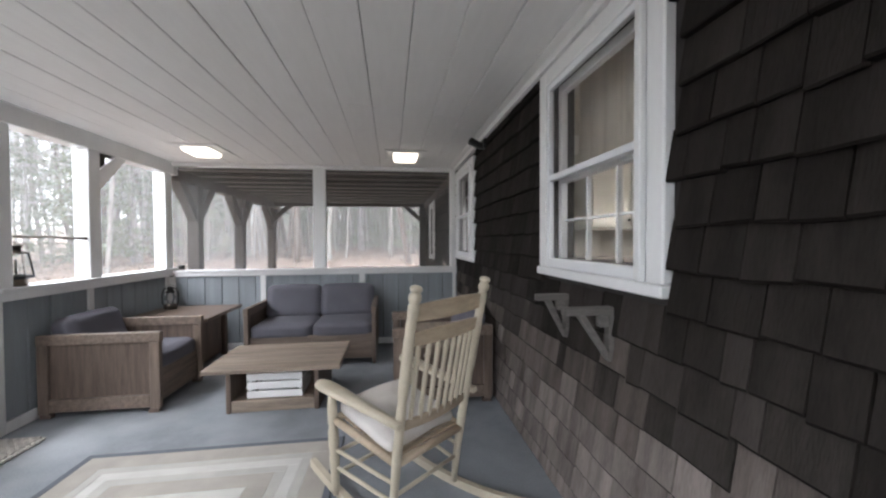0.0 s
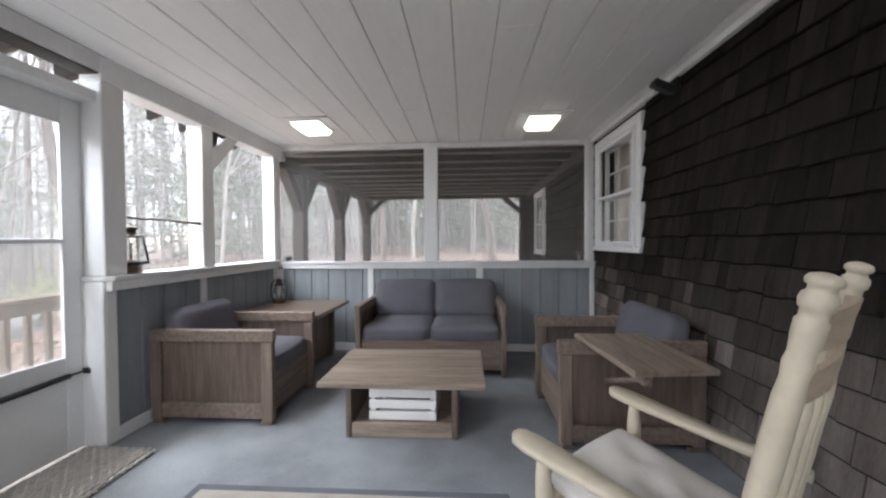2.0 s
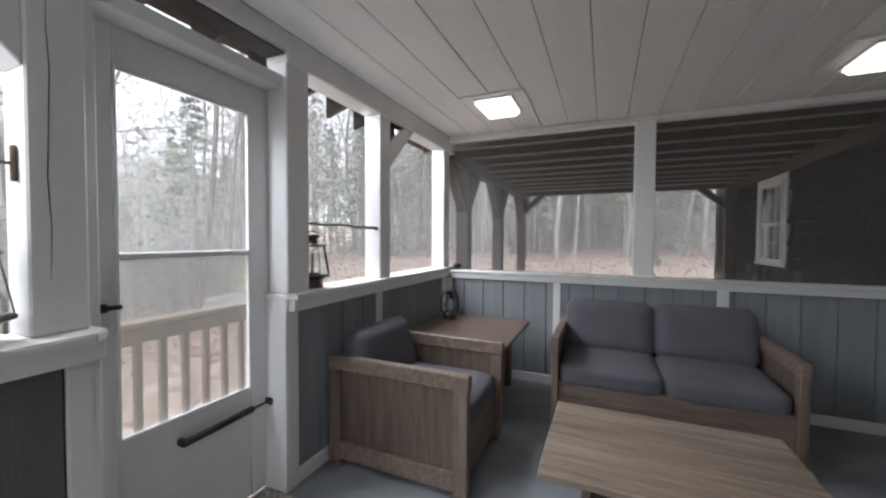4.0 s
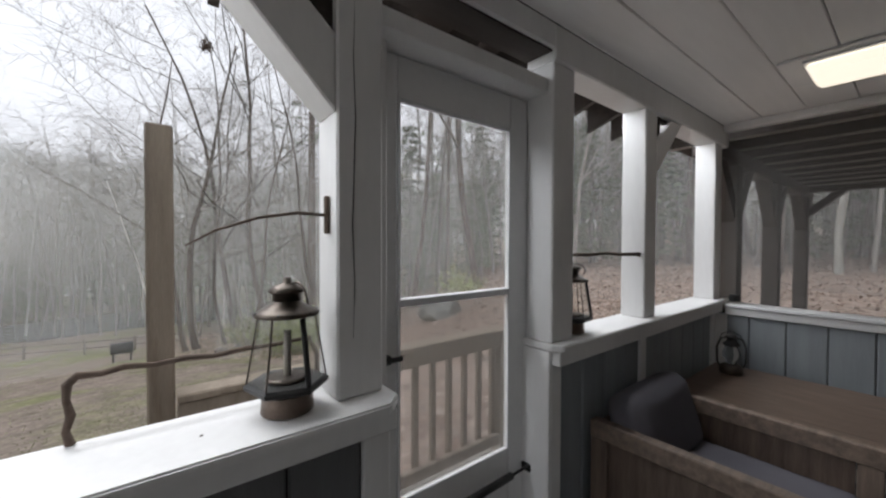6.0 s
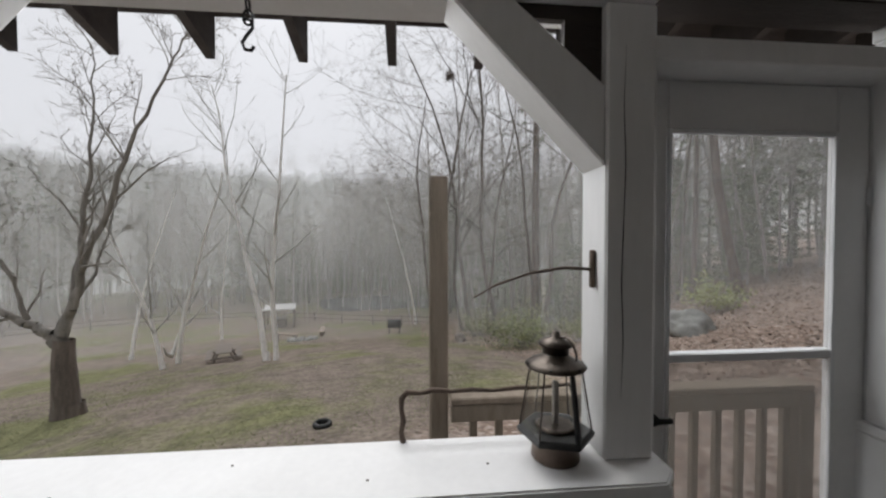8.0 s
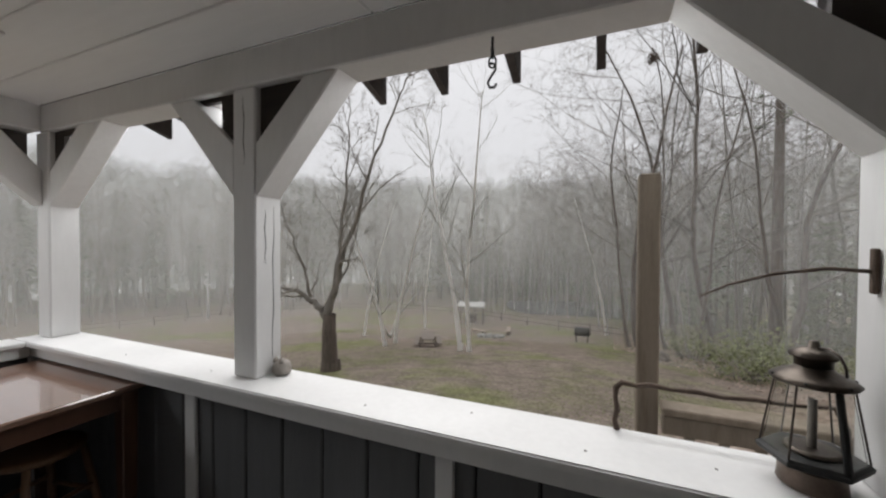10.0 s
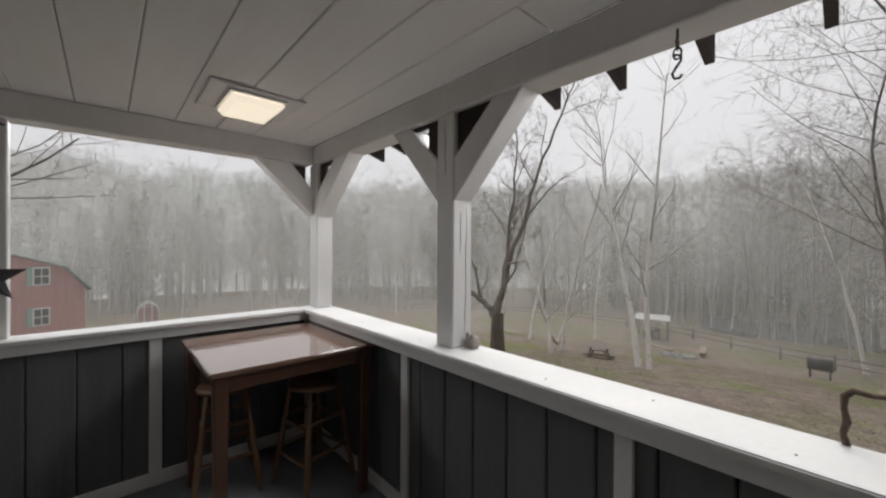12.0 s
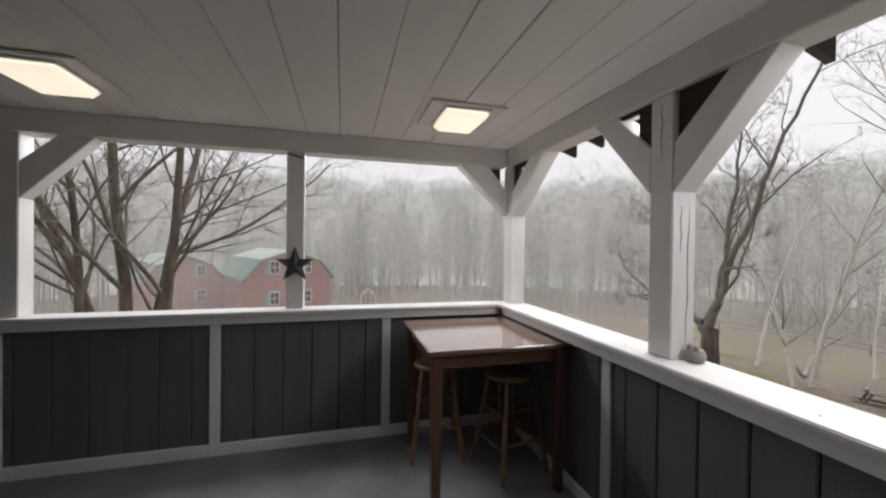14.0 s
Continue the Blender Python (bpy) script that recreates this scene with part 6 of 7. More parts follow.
# the old yard tree with three heavy limbs
def led(rng, out, line, r0, r1, kids, reach):
    """A limb along a few bends, with wandering side branches."""
    line = [Vector(p) for p in line]
    pts = []
    for a, b in zip(line, line[1:]):
        pts += [a.lerp(b, q / 4) for q in range(4)]
    pts = [p + Vector((rng.gauss(0, .025), rng.gauss(0, .025), rng.gauss(0, .02))) * (k > 0) for k, p in enumerate(pts + [line[-1]])]
    n = len(pts) - 1
    rr = [r0 + (r1 - r0) * (k / n) ** .5 for k in range(n + 1)]
    for k in range(n):
        out.setdefault((True, 8), []).append((tuple(pts[k]), tuple(pts[k + 1]), rr[k], rr[k + 1]))
    for q in range(kids):
        f = rng.uniform(.22, 1.0) if q else .995
        k = min(int(f * n), n - 1)
        base = (pts[k + 1] - pts[k]).normalized()
        side = (base.orthogonal().normalized() @ Matrix.Rotation(rng.uniform(0, 6.283), 3, base)).normalized()
        ang = rng.uniform(.5, 1.1) if q else .1
        d = (base * math.cos(ang) + side * math.sin(ang) + Vector((0, 0, .25))).normalized()
        grow(rng, out, pts[k].lerp(pts[k + 1], f * n - k), d, reach * rng.uniform(.5, 1.0) * (1.2 - .6 * f), max(rr[k] * rng.uniform(.3, .5), .012), 1, .17, (.03, .03, .05, .04), (0, 8, 5), .3, (8, 6, 4, 3), 1.0, .005, (.5, 1.1))


apple = tree_meshes(21, [(0, 0, .10, -1.4, 2.0, .27)], (0,), wig=.05, bark=M_TRUNK, top=.66)
rng, out = random.Random(8), {}
led(rng, out, [(0, .02, 0), (.05, .30, .75), (.1, .62, 1.7), (.15, 1.35, 3.3), (.2, 1.80, 4.6), (.25, 2.5, 5.9), (.3, 2.9, 6.6)], .15, .012, 18, 2.0)
led(rng, out, [(0, 0, 0), (-.15, .18, .9), (-.3, .22, 2.2), (-.35, .40, 3.6), (-.4, .50, 5.0), (-.5, .42, 6.6)], .145, .010, 18, 1.9)
led(rng, out, [(0, -.02, 0), (.1, -.35, .42), (.2, -.9, .75), (.3, -1.5, .82), (.3, -2.2, 1.2), (.2, -3.0, 1.9)], .15, .015, 15, 1.6)
led(rng, out, [(.1, -.5, .55), (.3, -.62, 1.5), (.5, -1.0, 2.6), (.6, -1.3, 3.8)], .06, .008, 14, 1.6)
led(rng, out, [(.05, .3, .75), (-.3, .55, 1.5), (-.7, .62, 2.7), (-.9, .9, 3.9)], .06, .008, 14, 1.5)
limbs = (tubes_mesh("limb", {n: q for (t, n), q in out.items() if t}, M_BARKN), tubes_mesh("crown", {n: q for (t, n), q in out.items() if not t}, M_BARKN))
ap = place_tree("yard_tree", apple, "old bare yard tree with a thick dark trunk and spreading limbs", -10.35, -5.69, 0)
for nm, me in zip(("limb", "crown"), limbs):
    q = new(nm, me); q.parent = ap; q.location = (0, -.16, 1.6)
# birches
b1 = tree_meshes(31, [(0, 0, .09, 1.2, 10.5, .10)], (16, 5, 3), wig=.06, cl=.5, bark=M_BIRCH, top=.2, twig=M_BARKP, up=(.05, .06, .03))
b2 = tree_meshes(32, [(0, 0, .04, 4.0, 11, .10)], (16, 5, 3), wig=.05, cl=.45, bark=M_BIRCH, top=.2, twig=M_BARKP, up=(.05, .06, .03))
b3 = tree_meshes(33, [(0, 0, .05, 5.2, 8.8, .10)], (14, 5, 3), wig=.06, cl=.6, bark=M_BIRCH, top=.2, twig=M_BARKP, up=(.04, .06, .03))
for me, x, y, rz, s in ((b3, -17.6, -8.3, 60, .95), (b3, -19.4, -8.75, 190, 1.05), (b1, -16.55, -3.85, 215, 1.1), (b2, -16.45, -3.45, 30, 1.0), (b1, -24, -14, 100, 1.0), (b2, -30, -12, 60, .9), (b1, -33.5, 2.2, 240, 1.1)):
    place_tree("birch_tree", me, "slender white-barked birch without leaves", x, y, rz, s, "birches on the lawn")
# many-stemmed tree below the other side
multi = tree_meshes(41, [(0, 0, .08, 2.4, 12, .17), (.35, .1, .05, .3, 12.5, .15), (-.3, .2, .20, 2.9, 11, .13), (.6, -.1, .22, -.4, 12, .15), (-.5, -.1, .30, 3.4, 10, .11)], (17, 9, 5), wig=.075, up=(.06, .03, .02, .02), bark=M_TRUNK, twig=M_BARKN, top=.3, sides=(8, 5, 4, 3), cl=.8, rmin=.005, spread=(.5, 1.15))
place_tree("many_stemmed_tree", multi, "bare many-stemmed tree with grey lichened bark", 4.2, -9.9, 200)

# woods: prototypes, single trees at the edge, one joined field behind
protos = [tree_meshes(100 + i, [(0, 0, random.Random(i).uniform(0, .07), i * 1.3, 17 + i % 4 * 1.5, .085 + .02 * (i % 3))], (15, 6, 3), wig=.07, bark=(M_BARK, M_BARKN, M_BARKP)[i % 3], twig=M_BARK, top=.25, up=(.05, .03, .03), sides=(7, 4, 3, 3), cl=.75, rmin=.008, spread=(.55, 1.25)) for i in range(7)]
protos += [tree_meshes(140 + i, [(0, 0, .03 * i, i * 2.1, 19 + i, .10 + .025 * i)], (13, 6, 4), wig=.06, bark=M_TRUNK, twig=M_BARKN, top=.3, up=(.05, .03, .03), sides=(7, 4, 3, 3), cl=.6, rmin=.008, spread=(.6, 1.25)) for i in range(4)]
# tall spreading oaks behind the grill
for i, (x, y, rz, lean, hgt) in enumerate(((-28.5, 6.0, 0, .07, 22), (-27, 7.6, 0, .05, 21), (-27.5, 3.9, 0, .20, 19), (-24.5, 10.5, 0, .10, 19))):
    oak = tree_meshes(61 + i, [(0, 0, lean, -1.5, hgt, .19), (.25, -.5, lean + .14, -1.4, hgt * .85, .12)], (12, 7, 5), wig=.10, up=(.05, .02, .03, .03), bark=M_TRUNK, twig=M_BARKN, top=.2, sides=(7, 4, 3, 3), cl=.9, rmin=.008, spread=(.6, 1.25))
    oak_ob = place_tree("oak_tree", oak, "tall bare spreading oak behind the lawn", x, y, rz, 1.0, "tall bare oaks")
# a ball of dry leaves caught high in one oak
rng = random.Random(66)
V, F = [], []
for k in range(260):
    c = Vector((rng.gauss(0, .16), rng.gauss(0, .16), rng.gauss(0, .2)))
    e1 = Vector((rng.gauss(0, 1), rng.gauss(0, 1), rng.gauss(0, 1))).normalized() * rng.uniform(.06, .12)
    e2 = Vector((rng.gauss(0, 1), rng.gauss(0, 1), rng.gauss(0, 1))).normalized() * .05
    V += [tuple(c - e1), tuple(c + e2), tuple(c + e1), tuple(c - e2)]
    F.append((4 * k, 4 * k + 1, 4 * k + 2, 4 * k + 3))
me = bpy.data.meshes.new("leaf_nest"); me.from_pydata(V, [], F); me.materials.append(M_TWIG)
nest = new("leaf_nest", me)
nest.parent, nest.location = oak_ob, Vector((-27.54, 4.50, 12.87)) - oak_ob.matrix_basis.translation
nest["label"] = "dry brown ball of leaves"
EDGE_A = [-40, 0, 30, 45, 60, 75, 86, 96, 112, 150, 200, 240]
EDGE_D = [18, 19, 17, 17, 19, 23, 31, 44, 47, 52, 60, 50]
rng = random.Random(77)


def spot(yaw, d):
    a = radians(yaw + 90)
    return -2.7 + d * math.cos(a), 1.6 + d * math.sin(a)


count = 0
while count < 205:
    yaw = rng.uniform(84, 235) if rng.random() < .5 else rng.uniform(-34, 98)
    d = np.interp(yaw, EDGE_A, EDGE_D) + (rng.uniform(0, 1) ** 1.1 * 22 + 1 if yaw < 84 else rng.uniform(0, 1) ** 1.3 * 15 - 2)
    x, y = spot(yaw, d)
    if (x > -1 and y > -3 and x < 14 and y < 13) or (25 < yaw < 80 and rng.random() < .55):
        continue
    place_tree("forest_tree", protos[rng.randrange(7) if yaw > 60 else rng.randrange(4, 11)], "tall bare grey-brown forest tree", x, y, rng.uniform(0, 360), rng.uniform(.8, 1.15) * (1.0 if yaw < 84 else .74), "trees at the edge of the woods")
    count += 1

far = {}
rng = random.Random(9)
for k in range(900):
    yaw = rng.uniform(-38, 238)
    d = np.interp(yaw, EDGE_A, EDGE_D) + 6 + rng.uniform(0, 32)
    x, y = spot(yaw, min(d, 79))
    if (x > -1 and -3 < y < 13 and x < 14) or (25 < yaw < 75 and rng.random() < .5):
        continue
    h = rng.uniform(12, 20)
    tmp = {}
    grow(rng, tmp, Vector((x, y, terrain(x, y) - .3)), Vector((rng.gauss(0, .05), rng.gauss(0, .05), 1)).normalized(), h, rng.uniform(.06, .14), 0, .05, (.05, .05, .03), (16, 7), .25, (5, 3, 1), .8, .016, (.5, 1.25))
    for (t, n), s in tmp.items():
        far.setdefault(n, []).extend(s)
tagged(new("far_woods", tubes_mesh("far_woods", far, M_BARK)), "bare grey woods behind the lawn", "woods", kind="stuff")


# evergreens: drooping sprays of small needle blades
def hemlock_meshes(seed, h):
    rng = random.Random(seed)
    V, F = [], []
    segs = {6: [((0, 0, -.3), (0, 0, h * .96), .02 * h * .55, .02)], 3: []}
    z = h * .08
    while z < h * .97:
        f = 1 - z / h
        for k in range(5):
            a = rng.uniform(0, 2 * math.pi)
            L = (f ** .8) * h * .27 * rng.uniform(.6, 1.1) + .15
            tip = (L * math.cos(a), L * math.sin(a), z - L * rng.uniform(.05, .3))
            segs[3].append(((0, 0, z), tip, .012, .004))
            for q in range(int(24 + 20 * f)):
                t = rng.uniform(.2, 1.05)
                c = Vector((tip[0] * t, tip[1] * t, z + (tip[2] - z) * t)) + Vector((rng.gauss(0, .12), rng.gauss(0, .12), rng.gauss(0, .06)))
                s = rng.uniform(.07, .15) * (h / 7) ** .5
                e1 = Vector((rng.gauss(0, 1), rng.gauss(0, 1), rng.gauss(0, .5))).normalized() * s
                e2 = Vector((rng.gauss(0, 1), rng.gauss(0, 1), rng.gauss(-.3, .4))).normalized() * s * .35
                o = len(V)
                V += [tuple(c - e1), tuple(c + e2), tuple(c + e1), tuple(c - e2)]
                F.append((o, o + 1, o + 2, o + 3))
        z += h * .035
    me = bpy.data.meshes.new("foliage"); me.from_pydata(V, [], F); me.materials.append(M_HEM)
    return tubes_mesh("trunk", segs, M_BARK), me


hem = [hemlock_meshes(i, hh) for i, hh in enumerate((6, 9, 12))]
rng = random.Random(15)
for k in range(60):
    yaw = rng.uniform(24, 112) if k < 36 else rng.uniform(-20, 24)
    d = np.interp(yaw, EDGE_A, EDGE_D) + (rng.uniform(5, 16) if 30 < yaw < 75 else rng.uniform(5, 22))
    x, y = spot(yaw, d)
    ob = thing("hemlock", "dark green hemlock with drooping branches", "conifer", (x, y, terrain(x, y)), rng.uniform(0, 360), "hemlocks in the woods")
    s = rng.uniform(.7, 1.15); ob.scale = (s, s, s)
    for nm, me in zip(("trunk", "foliage"), hem[rng.randrange(3)]):
        q = new(nm, me); q.parent = ob


# misty conifers far back among the bare trees
rng = random.Random(52)
V, F, stems = [], [], {4: []}
for k in range(330):
    yaw = rng.uniform(76, 236) if k < 250 else rng.uniform(-36, 76)
    d = np.interp(yaw, EDGE_A, EDGE_D) + 5 + rng.random() ** .7 * 26
    x, y = spot(yaw, min(d, 78))
    if -1 < x < 14 and -3 < y < 13:
        continue
    z0, h = terrain(x, y), rng.uniform(6, 18)
    stems[4].append(((x, y, z0 - .3), (x, y, z0 + h * .97), .012 * h, .02))
    z = h * rng.uniform(.12, .35)
    while z < h:
        f = 1 - z / h
        for q in range(int(9 + 10 * f)):
            a, L = rng.uniform(0, 6.283), (f ** .75 * h * .2 + .1) * rng.uniform(.25, 1.1)
            c = Vector((x + L * math.cos(a), y + L * math.sin(a), z0 + z - L * .25 + rng.gauss(0, .1)))
            w = rng.uniform(.16, .36)
            e1 = Vector((math.cos(a), math.sin(a), rng.gauss(-.2, .3))) * w
            e2 = Vector((-math.sin(a), math.cos(a), rng.gauss(0, .5))) * w * .4
            o = len(V)
            V += [tuple(c - e1), tuple(c + e2), tuple(c + e1), tuple(c - e2)]
            F.append((o, o + 1, o + 2, o + 3))
        z += .42
me = bpy.data.meshes.new("far_conifers"); me.from_pydata(V, [], F); me.materials.append(M_PINE)
tagged(new("far_conifers", me), "misty dark green conifers among the bare woods", "woods", kind="stuff")
tagged(new("far_conifer_stems", tubes_mesh("far_conifer_stems", stems, M_BARKN)), "thin stems of the far conifers", "woods", kind="stuff")

# tall straight pines behind the oaks and beyond the door
for i, (x, y, r, h) in enumerate(((-25.2, 9.8, .27, 25), (-14.5, 21.5, .15, 22), (-9.2, 24.5, .16, 23), (-20.5, 17.0, .14, 21), (-5.2, 22.4, .16, 23))):
    rng = random.Random(300 + i)
    pine = thing("pine_tree", "tall straight pine with a dark trunk and thin high boughs", "conifer", (x, y, terrain(x, y)), group="tall pines")
    segs, V, F = {5: []}, [], []
    for k in range(46):
        z = h * (.22 + .77 * k / 46)
        a, L = rng.uniform(0, 6.283), (1.02 - k / 46) * h * .13 * rng.uniform(.5, 1.1) + .3
        tip = Vector((L * math.cos(a), L * math.sin(a), z + L * rng.uniform(-.1, .25)))
        segs[5].append(((0, 0, z), tuple(tip), .03, .008))
        for q in range(26 if k > 14 else 6):
            c = Vector((0, 0, z)).lerp(tip, rng.uniform(.4, 1.05)) + Vector((rng.gauss(0, .16), rng.gauss(0, .16), rng.gauss(.05, .1)))
            e1 = Vector((rng.gauss(0, 1), rng.gauss(0, 1), rng.gauss(0, .5))).normalized() * rng.uniform(.1, .2)
            e2 = Vector((rng.gauss(0, 1), rng.gauss(0, 1), rng.gauss(0, .5))).normalized() * .045
            o = len(V)
            V += [tuple(c - e1), tuple(c + e2), tuple(c + e1), tuple(c - e2)]
            F.append((o, o + 1, o + 2, o + 3))
    me = bpy.data.meshes.new("needles"); me.from_pydata(V, [], F); me.materials.append(M_HEM)
    for nm, m in (("trunk", tubes_mesh("trunk", {8: [((0, 0, -.4), (.1, 0, h * .5), r * 1.1, r * .75), ((.1, 0, h * .5), (0, .1, h), r * .75, .03)]}, M_TRUNK)), ("boughs", tubes_mesh("boughs", segs, M_BARKN)), ("needles", me)):
        q = new(nm, m); q.parent = pine


# fallen leaves on the slope behind the porch and beyond the steps
def ground_z(x, y):
    dx, dy = x + 2.7, y - 1.6
    d = math.hypot(dx, dy)
    k = max(i for i, r in enumerate(radii) if r <= d)
    r0, r1 = radii[k], radii[k + 1]
    f = (d - r0) / (r1 - r0)
    return terrain(-2.7 + dx / d * r0, 1.6 + dy / d * r0) * (1 - f) + terrain(-2.7 + dx / d * r1, 1.6 + dy / d * r1) * f


rng = random.Random(71)
V, F = [], []
while len(F) < 56000:
    yaw = rng.uniform(-32, 88)
    d = rng.uniform(6, 34)
    if yaw > 45 and d < np.interp(yaw, [45, 60, 75, 88], [6, 10, 15, 22]) + rng.gauss(0, 1.2):
        continue
    x, y = spot(yaw, d)
    if x > -3.4 and y < 10.6 or x > 1 and y < 11.4:
        continue
    z = ground_z(x, y) + rng.uniform(.012, .05)
    w, a = rng.uniform(.025, .05) * (1 + d / 40), rng.uniform(0, 6.283)
    e1 = Vector((math.cos(a), math.sin(a), rng.gauss(0, .35))) * w
    e2 = Vector((-math.sin(a), math.cos(a), rng.gauss(0, .35))) * w * .6
    o, c = len(V), Vector((x, y, z))
    V += [tuple(c - e1), tuple(c + e2 - e1 * .2), tuple(c + e1 + Vector((0, 0, w * .3))), tuple(c - e2 + e1 * .1)]
    F.append((o, o + 1, o + 2, o + 3))
me = bpy.data.meshes.new("fallen_leaves"); me.from_pydata(V, [], F); me.materials.append(M_LEAF)
tagged(new("fallen_leaves", me), "dry brown fallen leaves covering the slope", "leaves", kind="stuff")


# thin winter grass on the lawn
rng = random.Random(10)
V, F = [], []
while len(F) < 40000:
    yaw, d = rng.uniform(78, 190), 4 + 24 * rng.random() ** 1.4
    x, y = spot(yaw, d)
    if x > -3.9 or noise.noise(Vector((x * .2, y * .2, 1.7))) + rng.gauss(0, .3) < .05:
        continue
    a, h = rng.uniform(0, 6.283), rng.uniform(.010, .026) * (1 + d / 40)
    u = Vector((math.cos(a), math.sin(a), 0)) * h * .4
    t = Vector((rng.gauss(0, .9), rng.gauss(0, .9), 1)).normalized() * h
    o, c = len(V), Vector((x, y, ground_z(x, y)))
    V += [tuple(c - u), tuple(c + u), tuple(c + t)]
    F.append((o, o + 1, o + 2))
me = bpy.data.meshes.new("lawn_grass"); me.from_pydata(V, [], F); me.materials.append(M_GRASS)
tagged(new("lawn_grass", me), "short thin yellow-green lawn grass", "grass", kind="stuff")


def brush(x, y, r, h, seed):
    rng = random.Random(seed)
    V, F, segs = [], [], {3: []}
    for k in range(60):
        a, d = rng.uniform(0, 2 * math.pi), r * rng.random() ** .5
        tip = (d * math.cos(a), d * math.sin(a), h * rng.uniform(.4, 1) * (1 - .4 * d / r))
        segs[3].append(((tip[0] * .3, tip[1] * .3, -.1), tip, .012, .004))
        for q in range(14):
            t = rng.uniform(.4, 1.05)
            c = Vector((tip[0] * (.3 + .7 * t), tip[1] * (.3 + .7 * t), tip[2] * t)) + Vector((rng.gauss(0, .12), rng.gauss(0, .12), rng.gauss(0, .08)))
            e1 = Vector((rng.gauss(0, 1), rng.gauss(0, 1), rng.gauss(0, .5))).normalized() * rng.uniform(.05, .11)
            e2 = Vector((rng.gauss(0, 1), rng.gauss(0, 1), rng.gauss(0, .6))).normalized() * .04
            o = len(V)
            V += [tuple(c - e1), tuple(c + e2), tuple(c + e1), tuple(c - e2)]; F.append((o, o + 1, o + 2, o + 3))
    me = bpy.data.meshes.new("leaves"); me.from_pydata(V, [], F); me.materials.append(M_BRUSH)
    ob = thing("brush_bush", "pale green evergreen bush at the edge of the lawn", "bush", (x, y, terrain(x, y)), group="bushes by the woods")
    for nm, m in (("stems", tubes_mesh("stems", segs, M_BARK)), ("leaves", me)):
        q = new(nm, m); q.parent = ob


for i, (x, y, r, h) in enumerate(((-17.8, 6.2, 1.6, 2.0), (-20, 7.6, 1.6, 2.9), (-22, 8.2, 1.8, 2.6), (-16.5, 8.9, 1.0, 1.6), (-14, 12.5, 1.1, 1.7), (-24, 6.0, 1.4, 2.4))):
    brush(x, y, r, h, 200 + i)


# ---- things in the yard ----
def rock(name, label, x, y, rx, ry, rz, seed, m=None, cat="rock", sink=.25):
    bm = bmesh.new(); bmesh.ops.create_icosphere(bm, subdivisions=4, radius=1)
    for v in bm.verts:
        nz = noise.noise(v.co * 1.3 + Vector((seed, 0, 0))) * .35 + noise.noise(v.co * 4 + Vector((0, seed, 0))) * .1
        v.co *= 1 + nz
        v.co = Vector((v.co.x * rx, v.co.y * ry, v.co.z * rz))
    for f in bm.faces:
        f.smooth = True
    ob = single(name, bm, m or M_ROCK, label, cat)
    ob.location = (x, y, terrain(x, y) + rz * (1 - 2 * sink))
    return ob


rock("boulder", "large grey lichened boulder among fallen leaves", -11.7, 9.6, .8, .65, .45, 3)
tyre = thing("old_tyre", "small dark tyre lying on the lawn", "tyre", (-7.13, .43, ground_z(-7.13, .43)))
bm = bmesh.new(); lathe(bm, [(.085, .0), (.12, .0), (.135, .02), (.135, .05), (.12, .07), (.085, .07), (.08, .035), (.085, .0005)], n=24); part("tread", bm, M_BLACK, tyre)
rock("tree_stump", "dark weathered stump at the edge of the leaves", -20.8, 4.3, .3, .3, .28, 7, M_FENCE, "stump")
for i in range(9):
    a = 2 * math.pi * i / 9
    rock("fire_pit_stone", "round grey stone of a fire ring", -26.2 + .75 * math.cos(a), -5.2 + .75 * math.sin(a), .26, .22, .18, i, None, "rock")
pt = thing("picnic_table", "low weathered picnic table on the lawn", "table", (-18.2, -6.2, terrain(-18.2, -6.2)), 25)
for i in range(4):
    boxes("top_plank", M_FENCE, pt, (-.8, .8, -.3 + .15 * i, -.3 + .15 * i + .14, .50, .54), c=0)
for s in (-1, 1):
    boxes("bench_plank", M_FENCE, pt, (-.8, .8, s * .55 - .11, s * .55 + .11, .30, .34), c=0)
    boxes("trestle", M_FENCE, pt, (s * .55 - .03, s * .55 + .03, -.6, .6, .24, .30), c=0)
    for q in (-1, 1):
        bm = bmesh.new(); tube(bm, (s * .55, q * .5, -.1), (s * .55, q * .2, .5), .04, n=6); part("leg", bm, M_FENCE, pt)
bn = thing("log_bench", "plank bench beside the fire ring", "bench", (-29, -4.6, terrain(-29, -4.6)), 10)
boxes("seat_plank", M_DECK, bn, (-.9, .9, -.15, .15, .38, .44), c=0)
for s in (-1, 1):
    boxes("bench_leg", M_FENCE, bn, (s * .7 - .06, s * .7 + .06, -.13, .13, -.15, .38), c=0)
tagged(copy_thing(bn, pose(-27.3, -6.6, terrain(-27.3, -6.6), 0, 0, 70)), "second plank bench beside the fire ring")
sh = thing("open_shelter", "small open shelter with a pale flat roof", "shelter", (-36.1, -9.9, terrain(-36.1, -9.9)), 15)
boxes("roof_sheet", M_FAR, sh, (-1.5, 1.5, -1.3, 1.3, 1.75, 1.83), c=0)
for a in (-1, 1):
    for b in (-1, 1):
        boxes("post", M_FENCE, sh, (a * 1.35 - .06, a * 1.35 + .06, b * 1.15 - .06, b * 1.15 + .06, -.3, 1.75), c=0)
boxes("wood_stack", M_FENCE, sh, (-1.2, .9, -.6, .5, -.2, .75), c=.02)
gr = thing("barrel_grill", "black barrel grill at the edge of the lawn", "grill", (-27.2, .62, terrain(-27.2, .62)))
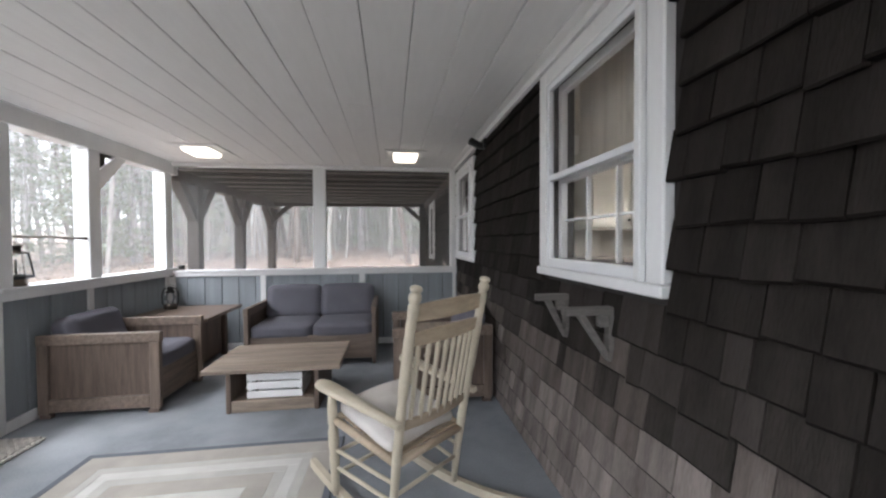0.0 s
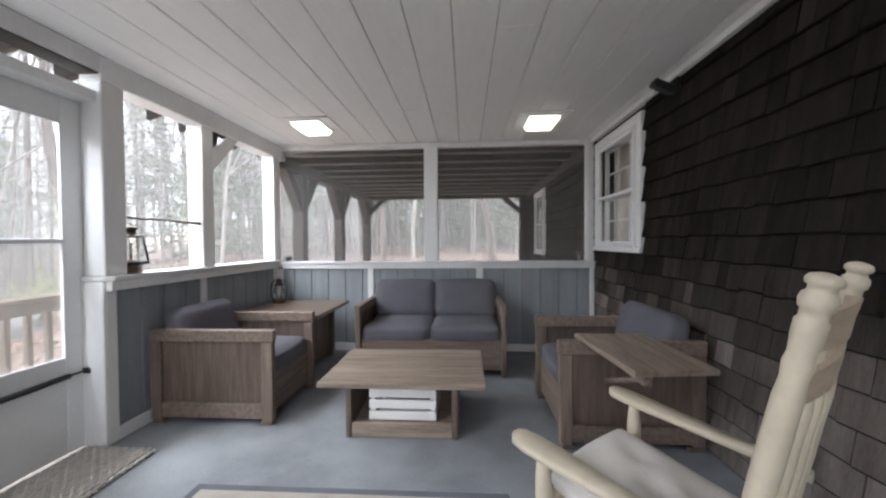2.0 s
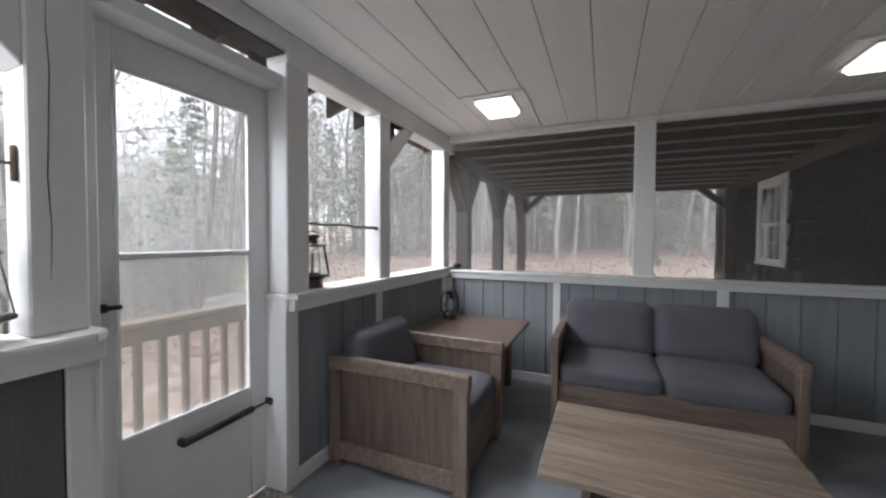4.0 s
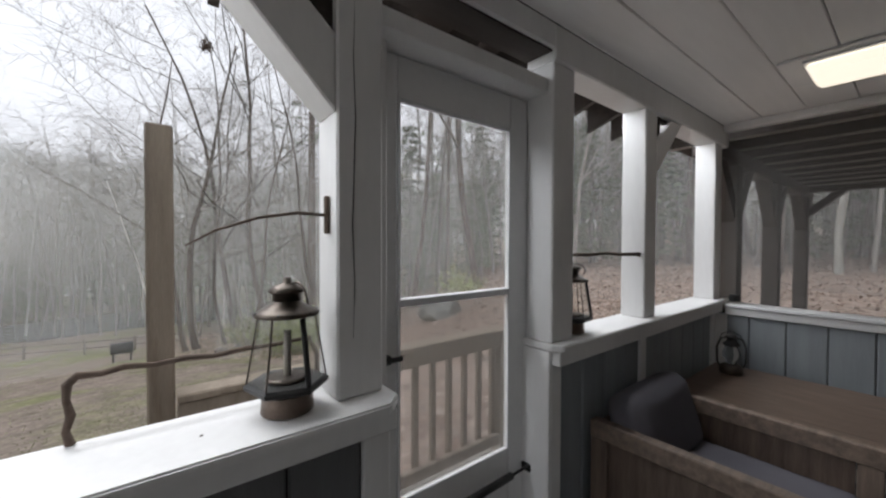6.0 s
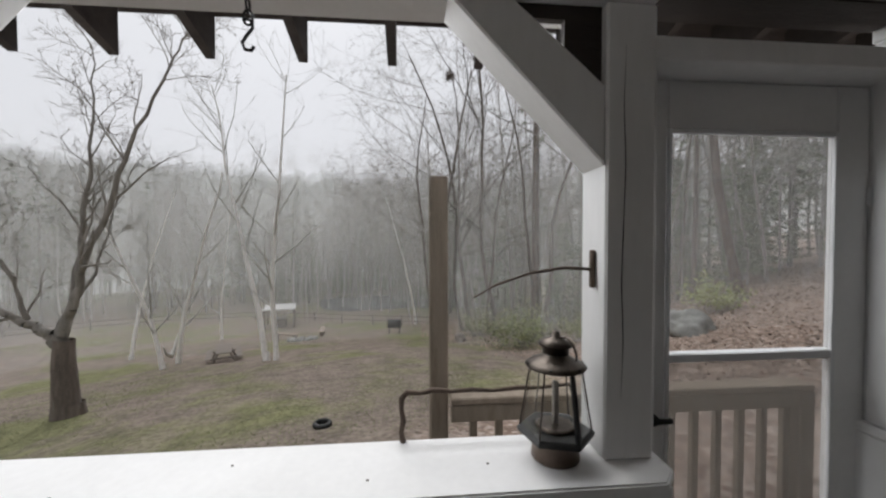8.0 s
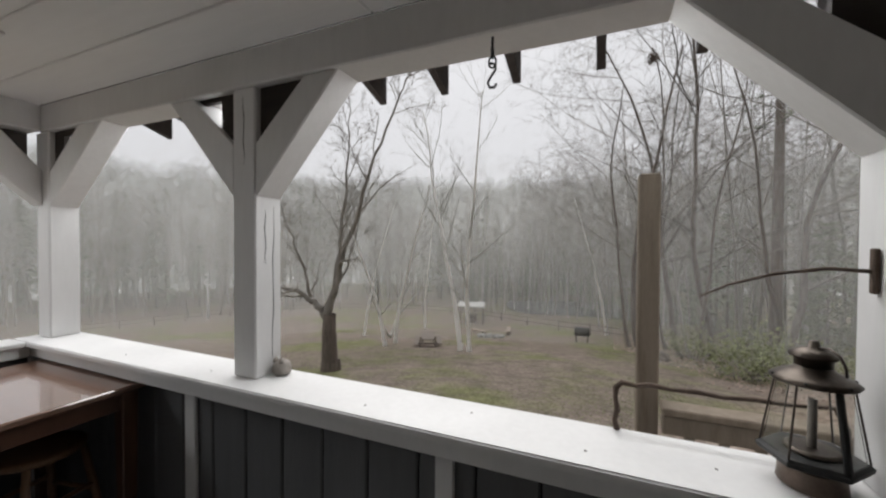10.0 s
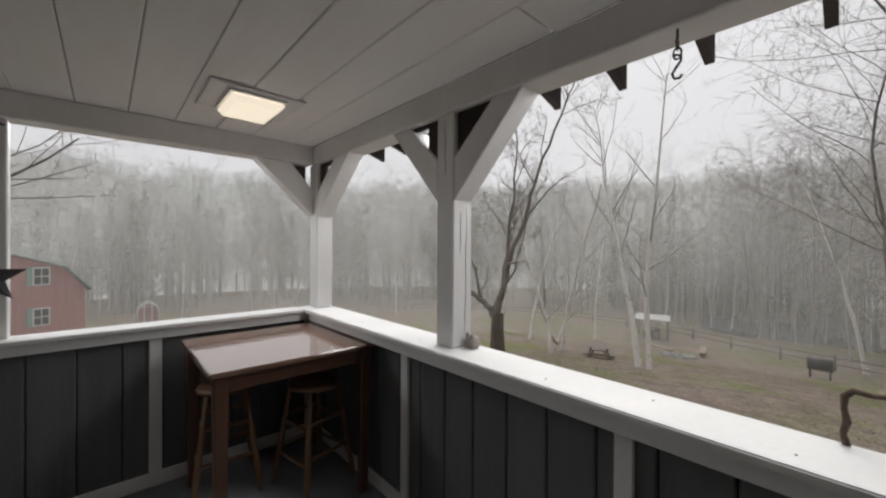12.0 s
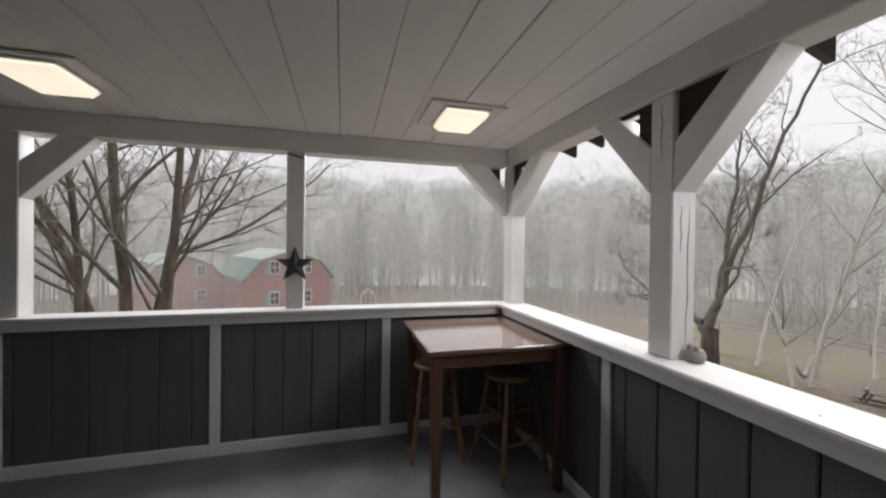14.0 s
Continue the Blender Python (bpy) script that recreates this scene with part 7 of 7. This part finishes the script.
bm = bmesh.new(); tube(bm, (0, -.45, .75), (0, .45, .75), .3, n=14); part("barrel", bm, M_BLACK, gr)
for q in (-.35, .35):
    boxes("leg", M_BLACK, gr, (-.25, .25, q - .03, q + .03, -.2, .55), c=0)
hm = thing("hammock", "small sling hammock between two birches", "hammock", (-18.5, -8.52, terrain(-18.5, -8.5)))
bm = bmesh.new(); path_tube(bm, [(.85, .22, 1.05), (.5, .13, .65), (0, 0, .42), (-.5, -.13, .7), (-.85, -.22, 1.15)], [.02, .06, .10, .06, .02], 8); part("sling", bm, M_BARKP, hm)
# split-rail fence along the far side of the lawn
fpts = [(-31, 3.5), (-34, -1.5), (-38.5, -7.5), (-41, -14), (-41, -21), (-39, -28), (-36, -33), (-31, -37), (-27, -38.5), (-20, -42)]
fn = thing("rail_fence", "low weathered split-rail fence beyond the lawn", "fence")
for a, b in zip(fpts, fpts[1:]):
    m = max(2, int(math.hypot(b[0] - a[0], b[1] - a[1]) / 2.6))
    for i in range(m):
        p0 = Vector((a[0] + (b[0] - a[0]) * i / m, a[1] + (b[1] - a[1]) * i / m, 0)); p1 = Vector((a[0] + (b[0] - a[0]) * (i + 1) / m, a[1] + (b[1] - a[1]) * (i + 1) / m, 0))
        p0.z, p1.z = terrain(p0.x, p0.y), terrain(p1.x, p1.y)
        bm = bmesh.new(); tube(bm, p0 - Vector((0, 0, .3)), p0 + Vector((0, 0, 1.0)), .06, n=6); part("fence_post", bm, M_FENCE, fn)
        for h in (.4, .8):
            bm = bmesh.new(); tube(bm, p0 + Vector((0, 0, h)), p1 + Vector((0, 0, h)), .04, n=5); part("fence_rail", bm, M_FENCE, fn)


# ---- red gambrel barns down the slope ----
def barn(x, y, rz, W, L, H, label):
    z0 = terrain(x, y) + .45
    ob = thing("barn", label, "barn", (x, y, z0), rz, group="red barns")
    hw, hl = W / 2, L / 2
    prof = [(-hw, -1.5), (hw, -1.5), (hw, H), (hw * .68, H + 1.75), (0, H + 2.7), (-hw * .68, H + 1.75), (-hw, H)]
    bm = bmesh.new(); prism(bm, prof, 'y', -hl, hl); part("wall", bm, M_RED, ob)
    for s in (-1, 1):
        bm = bmesh.new(); prism(bm, [(s * (hw + .35), H - .2), (s * hw * .68, H + 1.80), (s * hw * .68, H + 1.90), (s * (hw + .37), H - .08)], 'y', -hl - .35, hl + .35); part("lower_roof", bm, M_GREEN, ob)
        bm = bmesh.new(); prism(bm, [(s * hw * .68, H + 1.80), (0, H + 2.75), (0, H + 2.86), (s * hw * .70, H + 1.90)], 'y', -hl - .35, hl + .35); part("upper_roof", bm, M_ROOFE, ob, "pale weathered upper roof")
    for zz in (1.85, H + .45):
        for xx in (-1.55, 1.55):
            wn_ = boxes("window", M_FAR, ob, (xx - .48, xx + .48, hl, hl + .06, zz, zz + 1.35), c=0)
            for i in (0, 1):
                for j in (0, 1):
                    boxes("pane", M_BLACK, wn_, (xx - .38 + .41 * i, xx - .03 + .41 * i, hl + .061, hl + .075, zz + .1 + .6 * j, zz + .62 + .6 * j), c=0)
            boxes("shutter", M_GREEN, ob, (xx + .5, xx + .78, hl, hl + .05, zz, zz + 1.35), c=0)
    return ob


barn(6.3, -44, 24, 8.2, 13, 4.4, "red gambrel barn with a green metal roof and white windows")
barn(18.8, -50, 35, 7.5, 12, 4.2, "second red gambrel barn half hidden by branches")
ga = thing("garden_arch", "small red and white arched garden shed frame", "shed", (-4.9, -53, terrain(-4.9, -53)))
for s in (-.6, .6):
    bm = bmesh.new()
    path_tube(bm, [(-1.0, s, -.2), (-1.0, s, 1.2), (-.75, s, 1.9), (0, s, 2.4), (.75, s, 1.9), (1.0, s, 1.2), (1.0, s, -.2)], .09, 6); part("arch", bm, M_FAR, ga)
for xx in (-.35, .35):
    boxes("upright", M_FAR, ga, (xx - .06, xx + .06, .52, .64, -.2, 2.1), c=0)
boxes("infill", M_RED, ga, (-.9, .9, -.05, .05, -.2, 1.7), c=0)
cab = thing("cabin", "grey cabin half hidden among bare trees", "cabin", (-1.6, 47, terrain(-1.6, 47)), 8)
boxes("wall", M_FENCE, cab, (-3.6, 3.6, -2.5, 2.5, -.5, 2.6), c=0)
for s in (-1, 1):
    bm = bmesh.new(); prism(bm, [(s * 2.9, 2.4), (0, 4.3), (0, 4.45), (s * 3.0, 2.5)], 'x', -4.0, 4.0); part("roof", bm, M_FAR, cab)
for xx in (-2, 1.2):
    boxes("window", M_BLACK, cab, (xx, xx + .9, -2.54, -2.501, .9, 2.0), c=0)
lp = thing("lawn_post", "thin pale post on the lawn", "post", (-28.8, -37.6, terrain(-28.8, -37.6)))
bm = bmesh.new(); tube(bm, (0, 0, -.2), (0, 0, 3.6), .09, n=8); part("pole", bm, M_FAR, lp)
boxes("head", M_FAR, lp, (-.25, .25, -.25, .25, 3.6, 3.8), c=.03)


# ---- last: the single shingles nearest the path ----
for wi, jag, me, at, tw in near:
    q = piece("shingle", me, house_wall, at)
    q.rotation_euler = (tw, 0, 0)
